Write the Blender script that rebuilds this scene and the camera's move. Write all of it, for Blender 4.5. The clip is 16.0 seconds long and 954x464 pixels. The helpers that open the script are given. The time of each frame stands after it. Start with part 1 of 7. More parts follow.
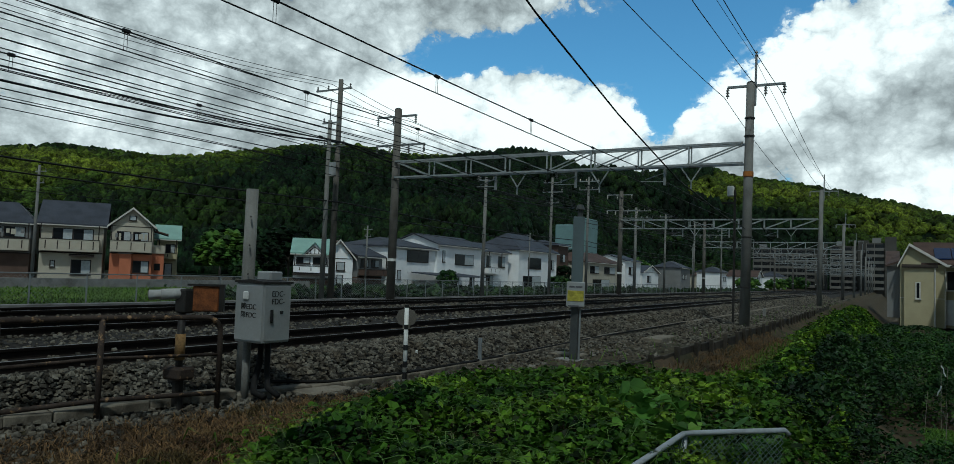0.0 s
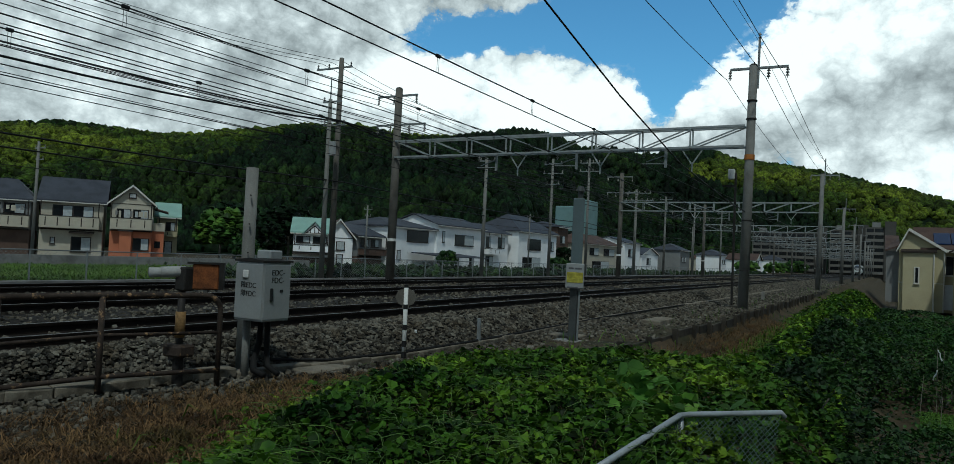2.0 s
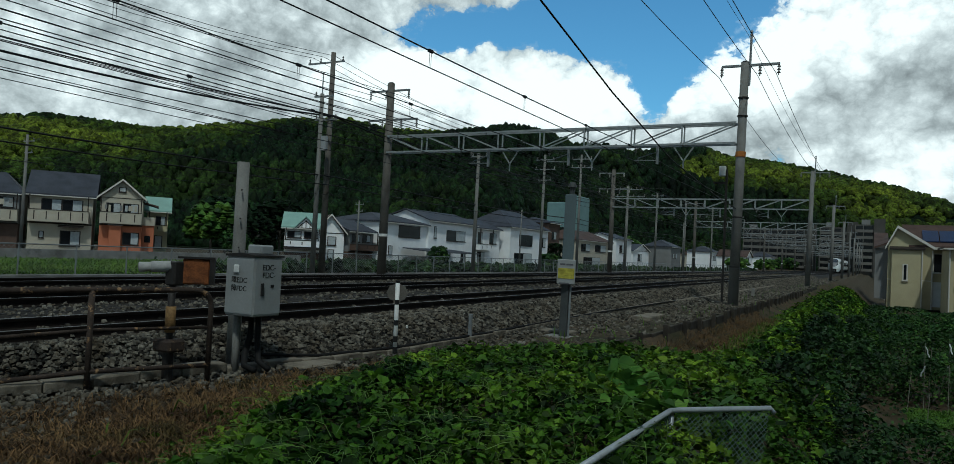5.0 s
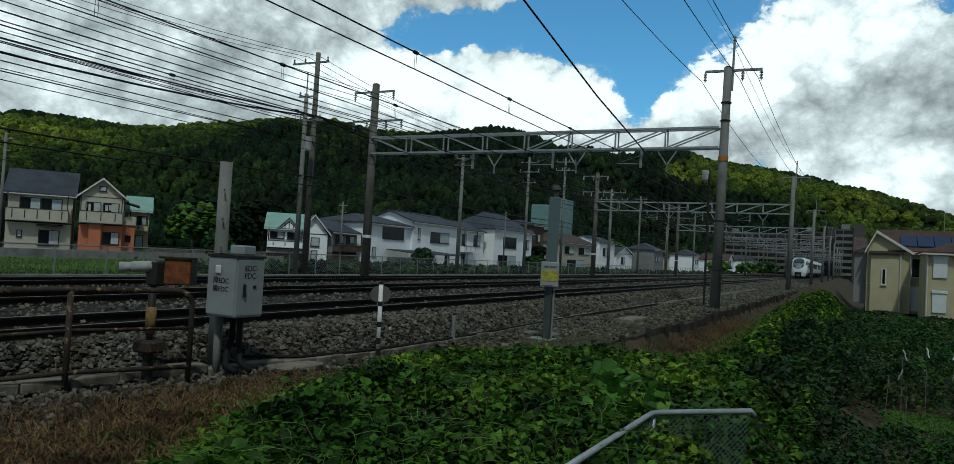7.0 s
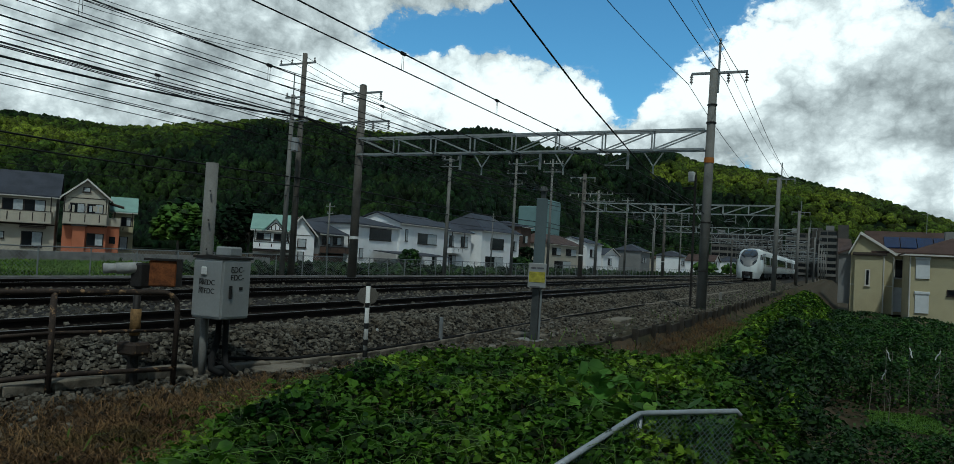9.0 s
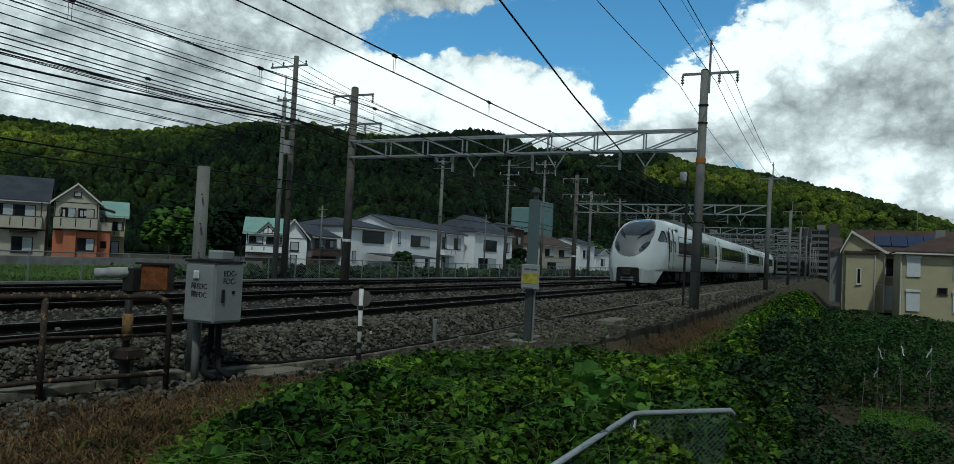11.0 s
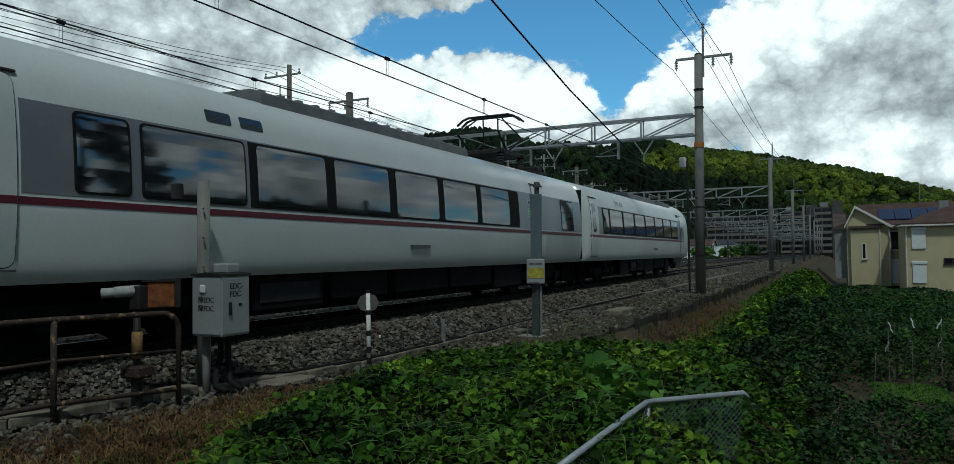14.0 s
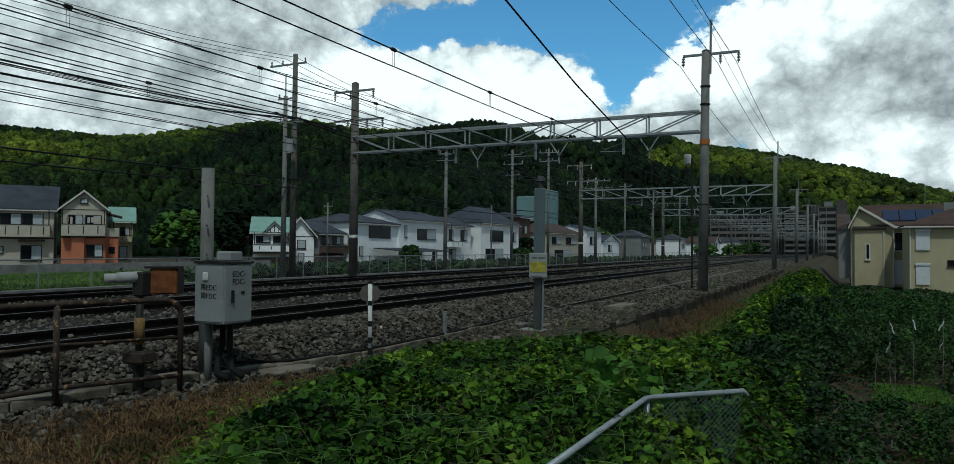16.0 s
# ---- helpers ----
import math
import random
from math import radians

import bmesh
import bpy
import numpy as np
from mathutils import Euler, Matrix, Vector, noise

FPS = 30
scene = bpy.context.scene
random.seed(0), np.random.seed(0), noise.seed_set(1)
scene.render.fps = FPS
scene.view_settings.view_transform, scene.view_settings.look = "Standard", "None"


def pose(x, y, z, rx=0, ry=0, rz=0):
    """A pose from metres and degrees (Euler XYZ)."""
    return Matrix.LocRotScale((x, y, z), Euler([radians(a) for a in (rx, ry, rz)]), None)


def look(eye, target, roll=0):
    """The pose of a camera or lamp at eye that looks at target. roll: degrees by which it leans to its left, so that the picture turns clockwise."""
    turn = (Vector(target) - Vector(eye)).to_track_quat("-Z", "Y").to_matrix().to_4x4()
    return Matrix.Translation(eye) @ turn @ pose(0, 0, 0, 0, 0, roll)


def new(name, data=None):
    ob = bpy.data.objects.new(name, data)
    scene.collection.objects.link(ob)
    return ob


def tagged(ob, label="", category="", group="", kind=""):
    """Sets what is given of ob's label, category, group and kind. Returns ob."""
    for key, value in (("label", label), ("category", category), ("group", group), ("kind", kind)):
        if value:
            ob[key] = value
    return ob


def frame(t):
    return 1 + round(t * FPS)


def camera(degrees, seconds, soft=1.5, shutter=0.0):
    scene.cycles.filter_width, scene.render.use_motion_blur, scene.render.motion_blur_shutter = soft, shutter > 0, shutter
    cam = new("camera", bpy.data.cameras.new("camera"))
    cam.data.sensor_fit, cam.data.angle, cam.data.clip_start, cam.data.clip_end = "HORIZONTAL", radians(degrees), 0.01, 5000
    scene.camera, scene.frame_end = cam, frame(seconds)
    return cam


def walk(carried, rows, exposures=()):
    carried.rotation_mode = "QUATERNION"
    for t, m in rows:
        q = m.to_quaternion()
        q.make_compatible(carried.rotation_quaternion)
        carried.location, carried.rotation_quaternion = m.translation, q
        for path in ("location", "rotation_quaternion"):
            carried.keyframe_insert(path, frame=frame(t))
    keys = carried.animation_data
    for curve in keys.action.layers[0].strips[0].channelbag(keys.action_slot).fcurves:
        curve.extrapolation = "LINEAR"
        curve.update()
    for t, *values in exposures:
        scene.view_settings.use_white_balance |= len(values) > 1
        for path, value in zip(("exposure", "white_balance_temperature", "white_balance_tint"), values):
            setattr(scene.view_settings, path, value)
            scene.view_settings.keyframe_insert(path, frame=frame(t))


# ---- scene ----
# World: x to the right of the railway, y along the track away from the viewer, z up, 0 at the rail heads.
EYE = (0.0, 0.0, 1.11)
cam = camera(66.3, 16.0, soft=0.8)


def aim(x, y, z, roll):
    return look(EYE, (x, y, z + 0.04), roll)


PATH = [
    (0, aim(-4.897, 8.700, 1.646, 2.04)),
    (0.5, aim(-4.899, 8.700, 1.634, 2.03)),
    (1, aim(-4.900, 8.702, 1.578, 2.09)),
    (1.5, aim(-4.900, 8.705, 1.534, 2.35)),
    (2, aim(-4.893, 8.716, 1.383, 2.57)),
    (2.5, aim(-4.893, 8.718, 1.317, 2.64)),
    (3, aim(-4.875, 8.728, 1.318, 2.63)),
    (3.5, aim(-4.823, 8.757, 1.310, 2.61)),
    (4, aim(-4.819, 8.759, 1.317, 2.60)),
    (6.5, aim(-4.680, 8.833, 1.351, 3.26)),
    (7, aim(-4.600, 8.874, 1.367, 3.14)),
    (7.5, aim(-4.576, 8.886, 1.373, 3.22)),
    (8, aim(-4.528, 8.911, 1.378, 3.30)),
    (8.5, aim(-4.482, 8.934, 1.385, 3.32)),
    (9, aim(-4.447, 8.951, 1.394, 3.11)),
    (11.5, aim(-4.337, 9.004, 1.428, 2.51)),
    (12, aim(-4.334, 9.004, 1.438, 2.21)),
    (12.5, aim(-4.329, 9.007, 1.444, 2.20)),
    (13, aim(-4.327, 9.008, 1.449, 0.81)),
    (13.5, aim(-4.325, 9.009, 1.440, -0.22)),
    (14, aim(-4.395, 8.976, 1.392, -0.75)),
    (14.5, aim(-4.442, 8.955, 1.356, -0.72)),
    (15, aim(-4.439, 8.958, 1.299, -0.28)),
    (15.5, aim(-4.435, 8.960, 1.298, 0.05)),
    (16, aim(-4.436, 8.960, 1.295, 0.38)),
]
walk(cam, PATH, [(0, 0.0, 5900, -4), (16, 0.0, 5900, -4)])

# ---- sky and light ----
SUN_AZ, SUN_EL = radians(150), radians(58)
world = bpy.data.worlds.new("sky")
scene.world = world
world.use_nodes = True
wn = world.node_tree
wn.nodes.clear()


def N(tree, kind, **sets):
    n = tree.nodes.new(kind)
    for k, v in sets.items():
        if k in n.inputs:
            n.inputs[k].default_value = v
    return n


def M(tree, op, a, b=None, c=None, clamp=False):
    n = tree.nodes.new("ShaderNodeMath")
    n.operation, n.use_clamp = op, clamp
    for i, v in enumerate((a, b, c)):
        if v is None:
            continue
        if isinstance(v, (int, float)):
            n.inputs[i].default_value = v
        else:
            tree.links.new(v, n.inputs[i])
    return n.outputs[0]


def MIX(tree, fac, a, b, mode="MIX"):
    n = tree.nodes.new("ShaderNodeMix")
    n.data_type, n.blend_type = "RGBA", mode
    for i, v in ((0, fac), (6, a), (7, b)):
        if isinstance(v, (int, float)):
            n.inputs[i].default_value = v
        elif isinstance(v, tuple):
            n.inputs[i].default_value = (*v, 1)
        else:
            tree.links.new(v, n.inputs[i])
    return n.outputs[2]


def RAMP(tree, fac, stops):
    n = tree.nodes.new("ShaderNodeValToRGB")
    el = n.color_ramp.elements
    while len(el) < len(stops):
        el.new(0.5)
    for e, (p, col) in zip(el, stops):
        e.position, e.color = p, (*(col if isinstance(col, tuple) else (col,) * 3), 1)
    tree.links.new(fac, n.inputs[0])
    return n.outputs[0]


def NOISE(tree, vec, scale, detail=4.0, rough=0.55, distort=0.0):
    n = N(tree, "ShaderNodeTexNoise", Scale=scale, Detail=detail, Roughness=rough, Distortion=distort)
    if vec is not None:
        tree.links.new(vec, n.inputs["Vector"])
    return n.outputs[0]


def make_sky():
    t = wn
    out = N(t, "ShaderNodeOutputWorld")
    sky = t.nodes.new("ShaderNodeTexSky")
    sky.sky_type, sky.sun_disc = "NISHITA", False
    sky.sun_elevation, sky.sun_rotation = SUN_EL, SUN_AZ
    tc = t.nodes.new("ShaderNodeTexCoord")
    sep = t.nodes.new("ShaderNodeSeparateXYZ")
    t.links.new(tc.outputs["Generated"], sep.inputs[0])
    az = M(t, "MULTIPLY", M(t, "ARCTAN2", sep.outputs[0], sep.outputs[1]), 57.296)
    el = M(t, "MULTIPLY", M(t, "ARCSINE", sep.outputs[2]), 57.296)
    comb = t.nodes.new("ShaderNodeCombineXYZ")
    t.links.new(az, comb.inputs[0])
    t.links.new(M(t, "MULTIPLY", el, 1.25), comb.inputs[1])
    v = comb.outputs[0]
    big = NOISE(t, v, 0.085, 10, 0.6)
    fine = NOISE(t, v, 0.42, 10, 0.62)
    vo = N(t, "ShaderNodeTexVoronoi", Scale=0.30, Detail=4.0, Roughness=0.55, Lacunarity=2.3)
    warp = t.nodes.new("ShaderNodeVectorMath")
    warp.operation = "ADD"
    t.links.new(v, warp.inputs[0])
    nz = N(t, "ShaderNodeTexNoise", Scale=0.5, Detail=3.0)
    t.links.new(v, nz.inputs["Vector"])
    sc = t.nodes.new("ShaderNodeVectorMath")
    sc.operation = "SCALE"
    sc.inputs["Scale"].default_value = 1.6
    t.links.new(nz.outputs["Color"], sc.inputs[0])
    t.links.new(sc.outputs[0], warp.inputs[1])
    t.links.new(warp.outputs[0], vo.inputs["Vector"])
    puff = M(t, "SUBTRACT", 0.62, vo.outputs["Distance"])

    def blob(a, e, sa, se):
        da = M(t, "DIVIDE", M(t, "SUBTRACT", az, a), sa)
        de = M(t, "DIVIDE", M(t, "SUBTRACT", el, e), se)
        r2 = M(t, "ADD", M(t, "MULTIPLY", da, da), M(t, "MULTIPLY", de, de))
        return M(t, "POWER", 2.718, M(t, "MULTIPLY", r2, -1.0))

    # cover: broken cumulus all round, with one blue opening over the hills
    cover = M(t, "MULTIPLY", M(t, "SUBTRACT", big, 0.5), 1.7)
    cover = M(t, "ADD", cover, M(t, "MULTIPLY", M(t, "SUBTRACT", fine, 0.5), 0.75))
    cover = M(t, "ADD", cover, M(t, "MULTIPLY", puff, 0.5))
    cover = M(t, "ADD", cover, 0.46)
    for a, e, sa, se, w in ((-22, 17.4, 9.5, 1.9, -1.15), (-13.5, 19.0, 4.5, 3.6, -1.0), (-31.5, 16.4, 3.6, 1.5, -0.7), (-15.4, 13.6, 1.6, 2.4, -0.95), (-6.5, 20.8, 4.5, 1.3, -0.7),
                            (-24, 11.0, 7, 2.5, 0.85), (-35, 12.6, 4, 2.2, 0.6), (-2, 14, 6.5, 4.5, 0.8), (-11, 11, 3, 2.3, 0.6), (-32, 20.5, 6, 1.5, 0.45), (-52, 14, 15, 8, 0.7), (4, 8, 6, 3.5, 0.6)):
        cover = M(t, "ADD", cover, M(t, "MULTIPLY", blob(a, e, sa, se), w))
    mask = RAMP(t, M(t, "ADD", cover, 0.35), [(0.26, 0.0), (0.38, 0.12), (0.44, 0.7), (0.56, 1.0)])
    # cloud brightness: sunlit tops and grey undersides
    lit = M(t, "ADD", M(t, "MULTIPLY", NOISE(t, v, 0.12, 9, 0.6), 0.95), M(t, "MULTIPLY", fine, 0.32))
    lit = M(t, "ADD", lit, M(t, "MULTIPLY", M(t, "SUBTRACT", puff, 0.0), 0.34))
    for a, e, sa, se, w in ((-25, 12.0, 9, 2.8, 0.55), (-2, 17.2, 7, 3.0, 0.34), (-9, 14, 5, 4, 0.40), (-36, 13.0, 5, 2.6, 0.45), (3, 7, 6, 2.3, 0.28), (-54, 14, 14, 7, 0.10), (-0.5, 12.2, 5.0, 1.5, -0.16), (2, 9.4, 5, 0.9, -0.14), (2.5, 14.5, 3.5, 1.6, -0.16), (-5, 16.6, 2.2, 1.0, -0.12), (-46, 13, 8, 2.0, -0.10), (1, 13, 8, 6, 0.15), (-38, 19.5, 8, 2.0, 0.0)):
        lit = M(t, "ADD", lit, M(t, "MULTIPLY", blob(a, e, sa, se), w))
    # clouds overhead, out of view, greyed to cut the ambient light
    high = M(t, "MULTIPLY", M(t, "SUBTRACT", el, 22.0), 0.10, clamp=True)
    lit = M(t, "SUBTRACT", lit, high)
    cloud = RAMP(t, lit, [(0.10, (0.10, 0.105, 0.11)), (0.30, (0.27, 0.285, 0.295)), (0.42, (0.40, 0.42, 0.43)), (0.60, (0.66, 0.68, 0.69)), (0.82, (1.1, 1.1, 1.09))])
    blue = MIX(t, 1.0, sky.outputs[0], (0.062, 0.108, 0.128), "MULTIPLY")
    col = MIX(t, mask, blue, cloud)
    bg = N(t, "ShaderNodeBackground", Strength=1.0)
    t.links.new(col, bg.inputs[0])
    t.links.new(bg.outputs[0], out.inputs[0])


make_sky()
sun = new("sun", bpy.data.lights.new("sun", "SUN"))
sun.data.energy, sun.data.angle, sun.data.color = 1.6, radians(3), (1.0, 0.96, 0.9)
sun.matrix_basis = look((math.sin(SUN_AZ) * 50 * math.cos(SUN_EL), math.cos(SUN_AZ) * 50 * math.cos(SUN_EL), 50 * math.sin(SUN_EL)), (0, 0, 0))
# ---- materials ----
def mat(name, col, rough=0.7, metal=0.0, vary=0.25, scale=3.0, fine=40.0, bump=0.2, col2=None, stain=None, coat=0.0, rand=0.0, island=False, lo=0.4, hi=0.65):
    m = bpy.data.materials.new(name)
    m.use_nodes = True
    t = m.node_tree
    b = t.nodes["Principled BSDF"]
    tc = t.nodes.new("ShaderNodeTexCoord")
    v = tc.outputs["Object"]
    n1, n2 = NOISE(t, v, scale, 5, 0.6), NOISE(t, v, fine, 3, 0.6)
    c2 = col2 or tuple(c * (1 - vary) for c in col)
    mix = RAMP(t, n1, [(lo, 0.0), (hi, 1.0)])
    c = MIX(t, mix, col, c2)
    g = RAMP(t, n2, [(0.3, 1 - vary * 0.6), (0.7, 1.0 + vary * 0.3)])
    c = MIX(t, 1.0, c, g, "MULTIPLY")
    if stain:
        sc, s, a = stain
        c = MIX(t, RAMP(t, NOISE(t, v, s, 6, 0.65), [(a, 0.0), (a + 0.12, 1.0)]), c, sc)
    if rand:
        src = t.nodes.new("ShaderNodeNewGeometry").outputs["Random Per Island"] if island else t.nodes.new("ShaderNodeObjectInfo").outputs["Random"]
        c = MIX(t, 1.0, c, RAMP(t, src, [(0.0, 1 - rand), (1.0, 1 + rand)]), "MULTIPLY")
    t.links.new(c, b.inputs["Base Color"])
    b.inputs["Roughness"].default_value, b.inputs["Metallic"].default_value = rough, metal
    b.inputs["Coat Weight"].default_value = coat
    b.inputs["Specular IOR Level"].default_value = 0.5 if rough < 0.6 else 0.18
    t.links.new(M(t, "ADD", rough - 0.08, M(t, "MULTIPLY", n1, 0.16)), b.inputs["Roughness"])
    if bump:
        bp = N(t, "ShaderNodeBump", Strength=bump, Distance=0.01)
        t.links.new(n2, bp.inputs["Height"])
        t.links.new(bp.outputs[0], b.inputs["Normal"])
    return m


def glow(name, col, power):
    m = bpy.data.materials.new(name)
    m.use_nodes = True
    b = m.node_tree.nodes["Principled BSDF"]
    b.inputs["Base Color"].default_value = (*col, 1)
    b.inputs["Emission Color"].default_value, b.inputs["Emission Strength"].default_value = (*col, 1), power
    return m


def leafy(name, a, b2, c3, scale=0.05, through_=0.25, island=0.45, speckle=0.0, spec=0.25):
    m = bpy.data.materials.new(name)
    m.use_nodes = True
    t = m.node_tree
    b = t.nodes["Principled BSDF"]
    tc = t.nodes.new("ShaderNodeTexCoord")
    n1 = NOISE(t, tc.outputs["Object"], scale, 4, 0.6, 0.4)
    c = RAMP(t, n1, [(0.38, a), (0.5, b2), (0.64, c3)])
    src = t.nodes.new("ShaderNodeNewGeometry").outputs["Random Per Island"]
    c = MIX(t, 1.0, c, RAMP(t, src, [(0.0, 1 - island), (1.0, 1 + island)]), "MULTIPLY")
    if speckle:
        # shaded gaps and bright tufts painted into the colour, matching the bump
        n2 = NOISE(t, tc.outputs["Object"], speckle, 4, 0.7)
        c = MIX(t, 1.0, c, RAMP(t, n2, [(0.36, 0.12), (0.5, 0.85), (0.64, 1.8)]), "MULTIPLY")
        bp = N(t, "ShaderNodeBump", Strength=1.0, Distance=0.8)
        t.links.new(n2, bp.inputs["Height"])
        t.links.new(bp.outputs[0], b.inputs["Normal"])
    t.links.new(c, b.inputs["Base Color"])
    b.inputs["Roughness"].default_value = 0.6
    b.inputs["Specular IOR Level"].default_value = spec
    if through_:
        tr = t.nodes.new("ShaderNodeBsdfTranslucent")
        t.links.new(c, tr.inputs[0])
        ms = t.nodes.new("ShaderNodeMixShader")
        ms.inputs[0].default_value = through_
        t.links.new(b.outputs[0], ms.inputs[1])
        t.links.new(tr.outputs[0], ms.inputs[2])
        t.links.new(ms.outputs[0], t.nodes["Material Output"].inputs[0])
    return m


CONCRETE = mat("concrete", (0.24, 0.235, 0.22), 0.85, vary=0.35, scale=1.5, fine=60, stain=((0.11, 0.105, 0.095), 0.8, 0.55))
POLE_CONCRETE = mat("pole_concrete", (0.185, 0.183, 0.17), 0.8, vary=0.3, scale=1.2, fine=50, stain=((0.08, 0.078, 0.074), 0.7, 0.56))
BROWN_POLE = mat("weathered_pole", (0.135, 0.125, 0.11), 0.8, vary=0.4, scale=1.0, fine=50, stain=((0.075, 0.066, 0.055), 0.5, 0.52))
GALV = mat("galvanised_steel", (0.30, 0.32, 0.32), 0.55, 0.3, vary=0.25, scale=4, fine=80, bump=0.05)
GREYSTEEL = mat("grey_painted_steel", (0.20, 0.215, 0.22), 0.55, 0.1, vary=0.2, scale=5, fine=60, bump=0.06, stain=((0.20, 0.18, 0.15), 4.0, 0.66))
BOXPAINT = mat("box_paint", (0.27, 0.28, 0.28), 0.5, 0.05, vary=0.12, scale=3, fine=40, bump=0.05, stain=((0.26, 0.245, 0.22), 5.0, 0.64))
DARKSTEEL = mat("dark_steel", (0.035, 0.032, 0.03), 0.6, 0.3, vary=0.4, scale=6, fine=60, bump=0.1)
RUST = mat("rust", (0.24, 0.085, 0.03), 0.85, 0.1, vary=0.6, scale=7, fine=70, bump=0.3, col2=(0.10, 0.04, 0.02))
RUSTY_PIPE = mat("rusty_dark_pipe", (0.05, 0.037, 0.03), 0.75, 0.1, vary=0.5, scale=6, fine=60, bump=0.2, stain=((0.34, 0.21, 0.11), 13.0, 0.57))
RAIL_SIDE = mat("rail_rust", (0.014, 0.010, 0.008), 0.8, 0.2, vary=0.5, scale=3, fine=60, bump=0.2)
RAIL_TOP = mat("rail_head", (0.16, 0.155, 0.15), 0.45, 0.8, vary=0.2, scale=2, fine=60, bump=0.05)
BALLAST = mat("ballast_stone", (0.104, 0.097, 0.080), 0.9, vary=0.5, scale=3.0, fine=25, bump=0.5, col2=(0.058, 0.048, 0.034), rand=0.92, island=True)
# bed almost black: shade in the gaps between stones put into its colour
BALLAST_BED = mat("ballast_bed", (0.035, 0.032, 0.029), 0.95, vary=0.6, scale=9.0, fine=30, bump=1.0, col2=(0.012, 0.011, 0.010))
DIRT = mat("bank_earth", (0.070, 0.049, 0.029), 0.95, vary=0.55, scale=0.8, fine=18, bump=0.8, col2=(0.024, 0.026, 0.012))
WOOD_SLEEPER = mat("sleeper", (0.085, 0.08, 0.075), 0.9, vary=0.4, scale=3, fine=40, rand=0.2)
WIRE = mat("wire", (0.02, 0.02, 0.022), 0.6, 0.2, vary=0.2, bump=0)
PORCELAIN = mat("insulator", (0.10, 0.095, 0.09), 0.3, vary=0.2, bump=0)
WHITE_PAINT = mat("white_paint", (0.66, 0.66, 0.64), 0.6, vary=0.15, scale=6, fine=50, bump=0.05, stain=((0.42, 0.36, 0.28), 7.0, 0.66))
BLACK_PAINT = mat("black_paint", (0.02, 0.02, 0.02), 0.6, vary=0.3, bump=0)
TRAIN_WHITE = mat("train_white", (0.53, 0.56, 0.55), 0.34, 0.0, vary=0.07, scale=0.7, fine=20, bump=0, coat=0.25)
TRAIN_GREY = mat("train_grey_band", (0.155, 0.165, 0.185), 0.35, vary=0.08, scale=0.7, fine=20, bump=0, coat=0.2)
TRAIN_RED = mat("train_red_stripe", (0.09, 0.003, 0.015), 0.5, vary=0.1, scale=1, bump=0)
TRAIN_GLASS = mat("train_window_glass", (0.012, 0.014, 0.016), 0.06, vary=0.1, scale=0.6, bump=0, coat=0.0)
WINDSCREEN = mat("windscreen_glass", (0.03, 0.034, 0.038), 0.08, vary=0.1, scale=0.6, bump=0, coat=1.0)
TRAIN_UNDER = mat("underfloor", (0.006, 0.006, 0.006), 0.9, 0.0, vary=0.5, scale=2.5, fine=30, bump=0.3)
RUBBER = mat("black_rubber", (0.012, 0.012, 0.012), 0.8, vary=0.2, bump=0)
HOUSE_GLASS = mat("house_glass", (0.010, 0.012, 0.015), 0.15, vary=0.3, scale=0.8, bump=0)
for gm, ior in ((TRAIN_GLASS, 2.1), (HOUSE_GLASS, 1.3)):
    gm.node_tree.nodes["Principled BSDF"].inputs["IOR"].default_value = ior
HEADLIGHT = glow("headlight_glow", (1.0, 0.90, 0.76), 5.0)
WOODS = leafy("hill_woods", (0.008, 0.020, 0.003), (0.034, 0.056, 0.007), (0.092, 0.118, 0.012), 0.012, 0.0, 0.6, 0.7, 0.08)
# dark tree tone; on the hills it stands in for cloud shade
DARK_WOODS = leafy("dark_woods", (0.003, 0.009, 0.003), (0.006, 0.016, 0.005), (0.017, 0.032, 0.006), 0.02, 0.0, 0.6, 0.7, 0.08)
GARDEN_LEAF = leafy("garden_leaves", (0.010, 0.034, 0.007), (0.026, 0.07, 0.012), (0.07, 0.14, 0.02), 0.5, 0.25, 0.6)
KUDZU = leafy("climbing_leaves", (0.010, 0.034, 0.004), (0.046, 0.105, 0.008), (0.15, 0.235, 0.020), 0.9, 0.3, 0.85, spec=0.18)


# ---- mesh helpers ----
def part(name, bm, material, parent=None, label="", smooth=False):
    me = bpy.data.meshes.new(name)
    bm.normal_update()
    bm.to_mesh(me)
    bm.free()
    for m in material if isinstance(material, (list, tuple)) else [material]:
        me.materials.append(m)
    if smooth:
        me.shade_smooth()
    ob = new(name, me)
    if parent is not None:
        ob.parent = parent
    if label:
        tagged(ob, label)
    return ob


def thing(name, label, category, group="", at=None):
    ob = new(name)
    if at is not None:
        ob.matrix_basis = at
    return tagged(ob, label, category, group)


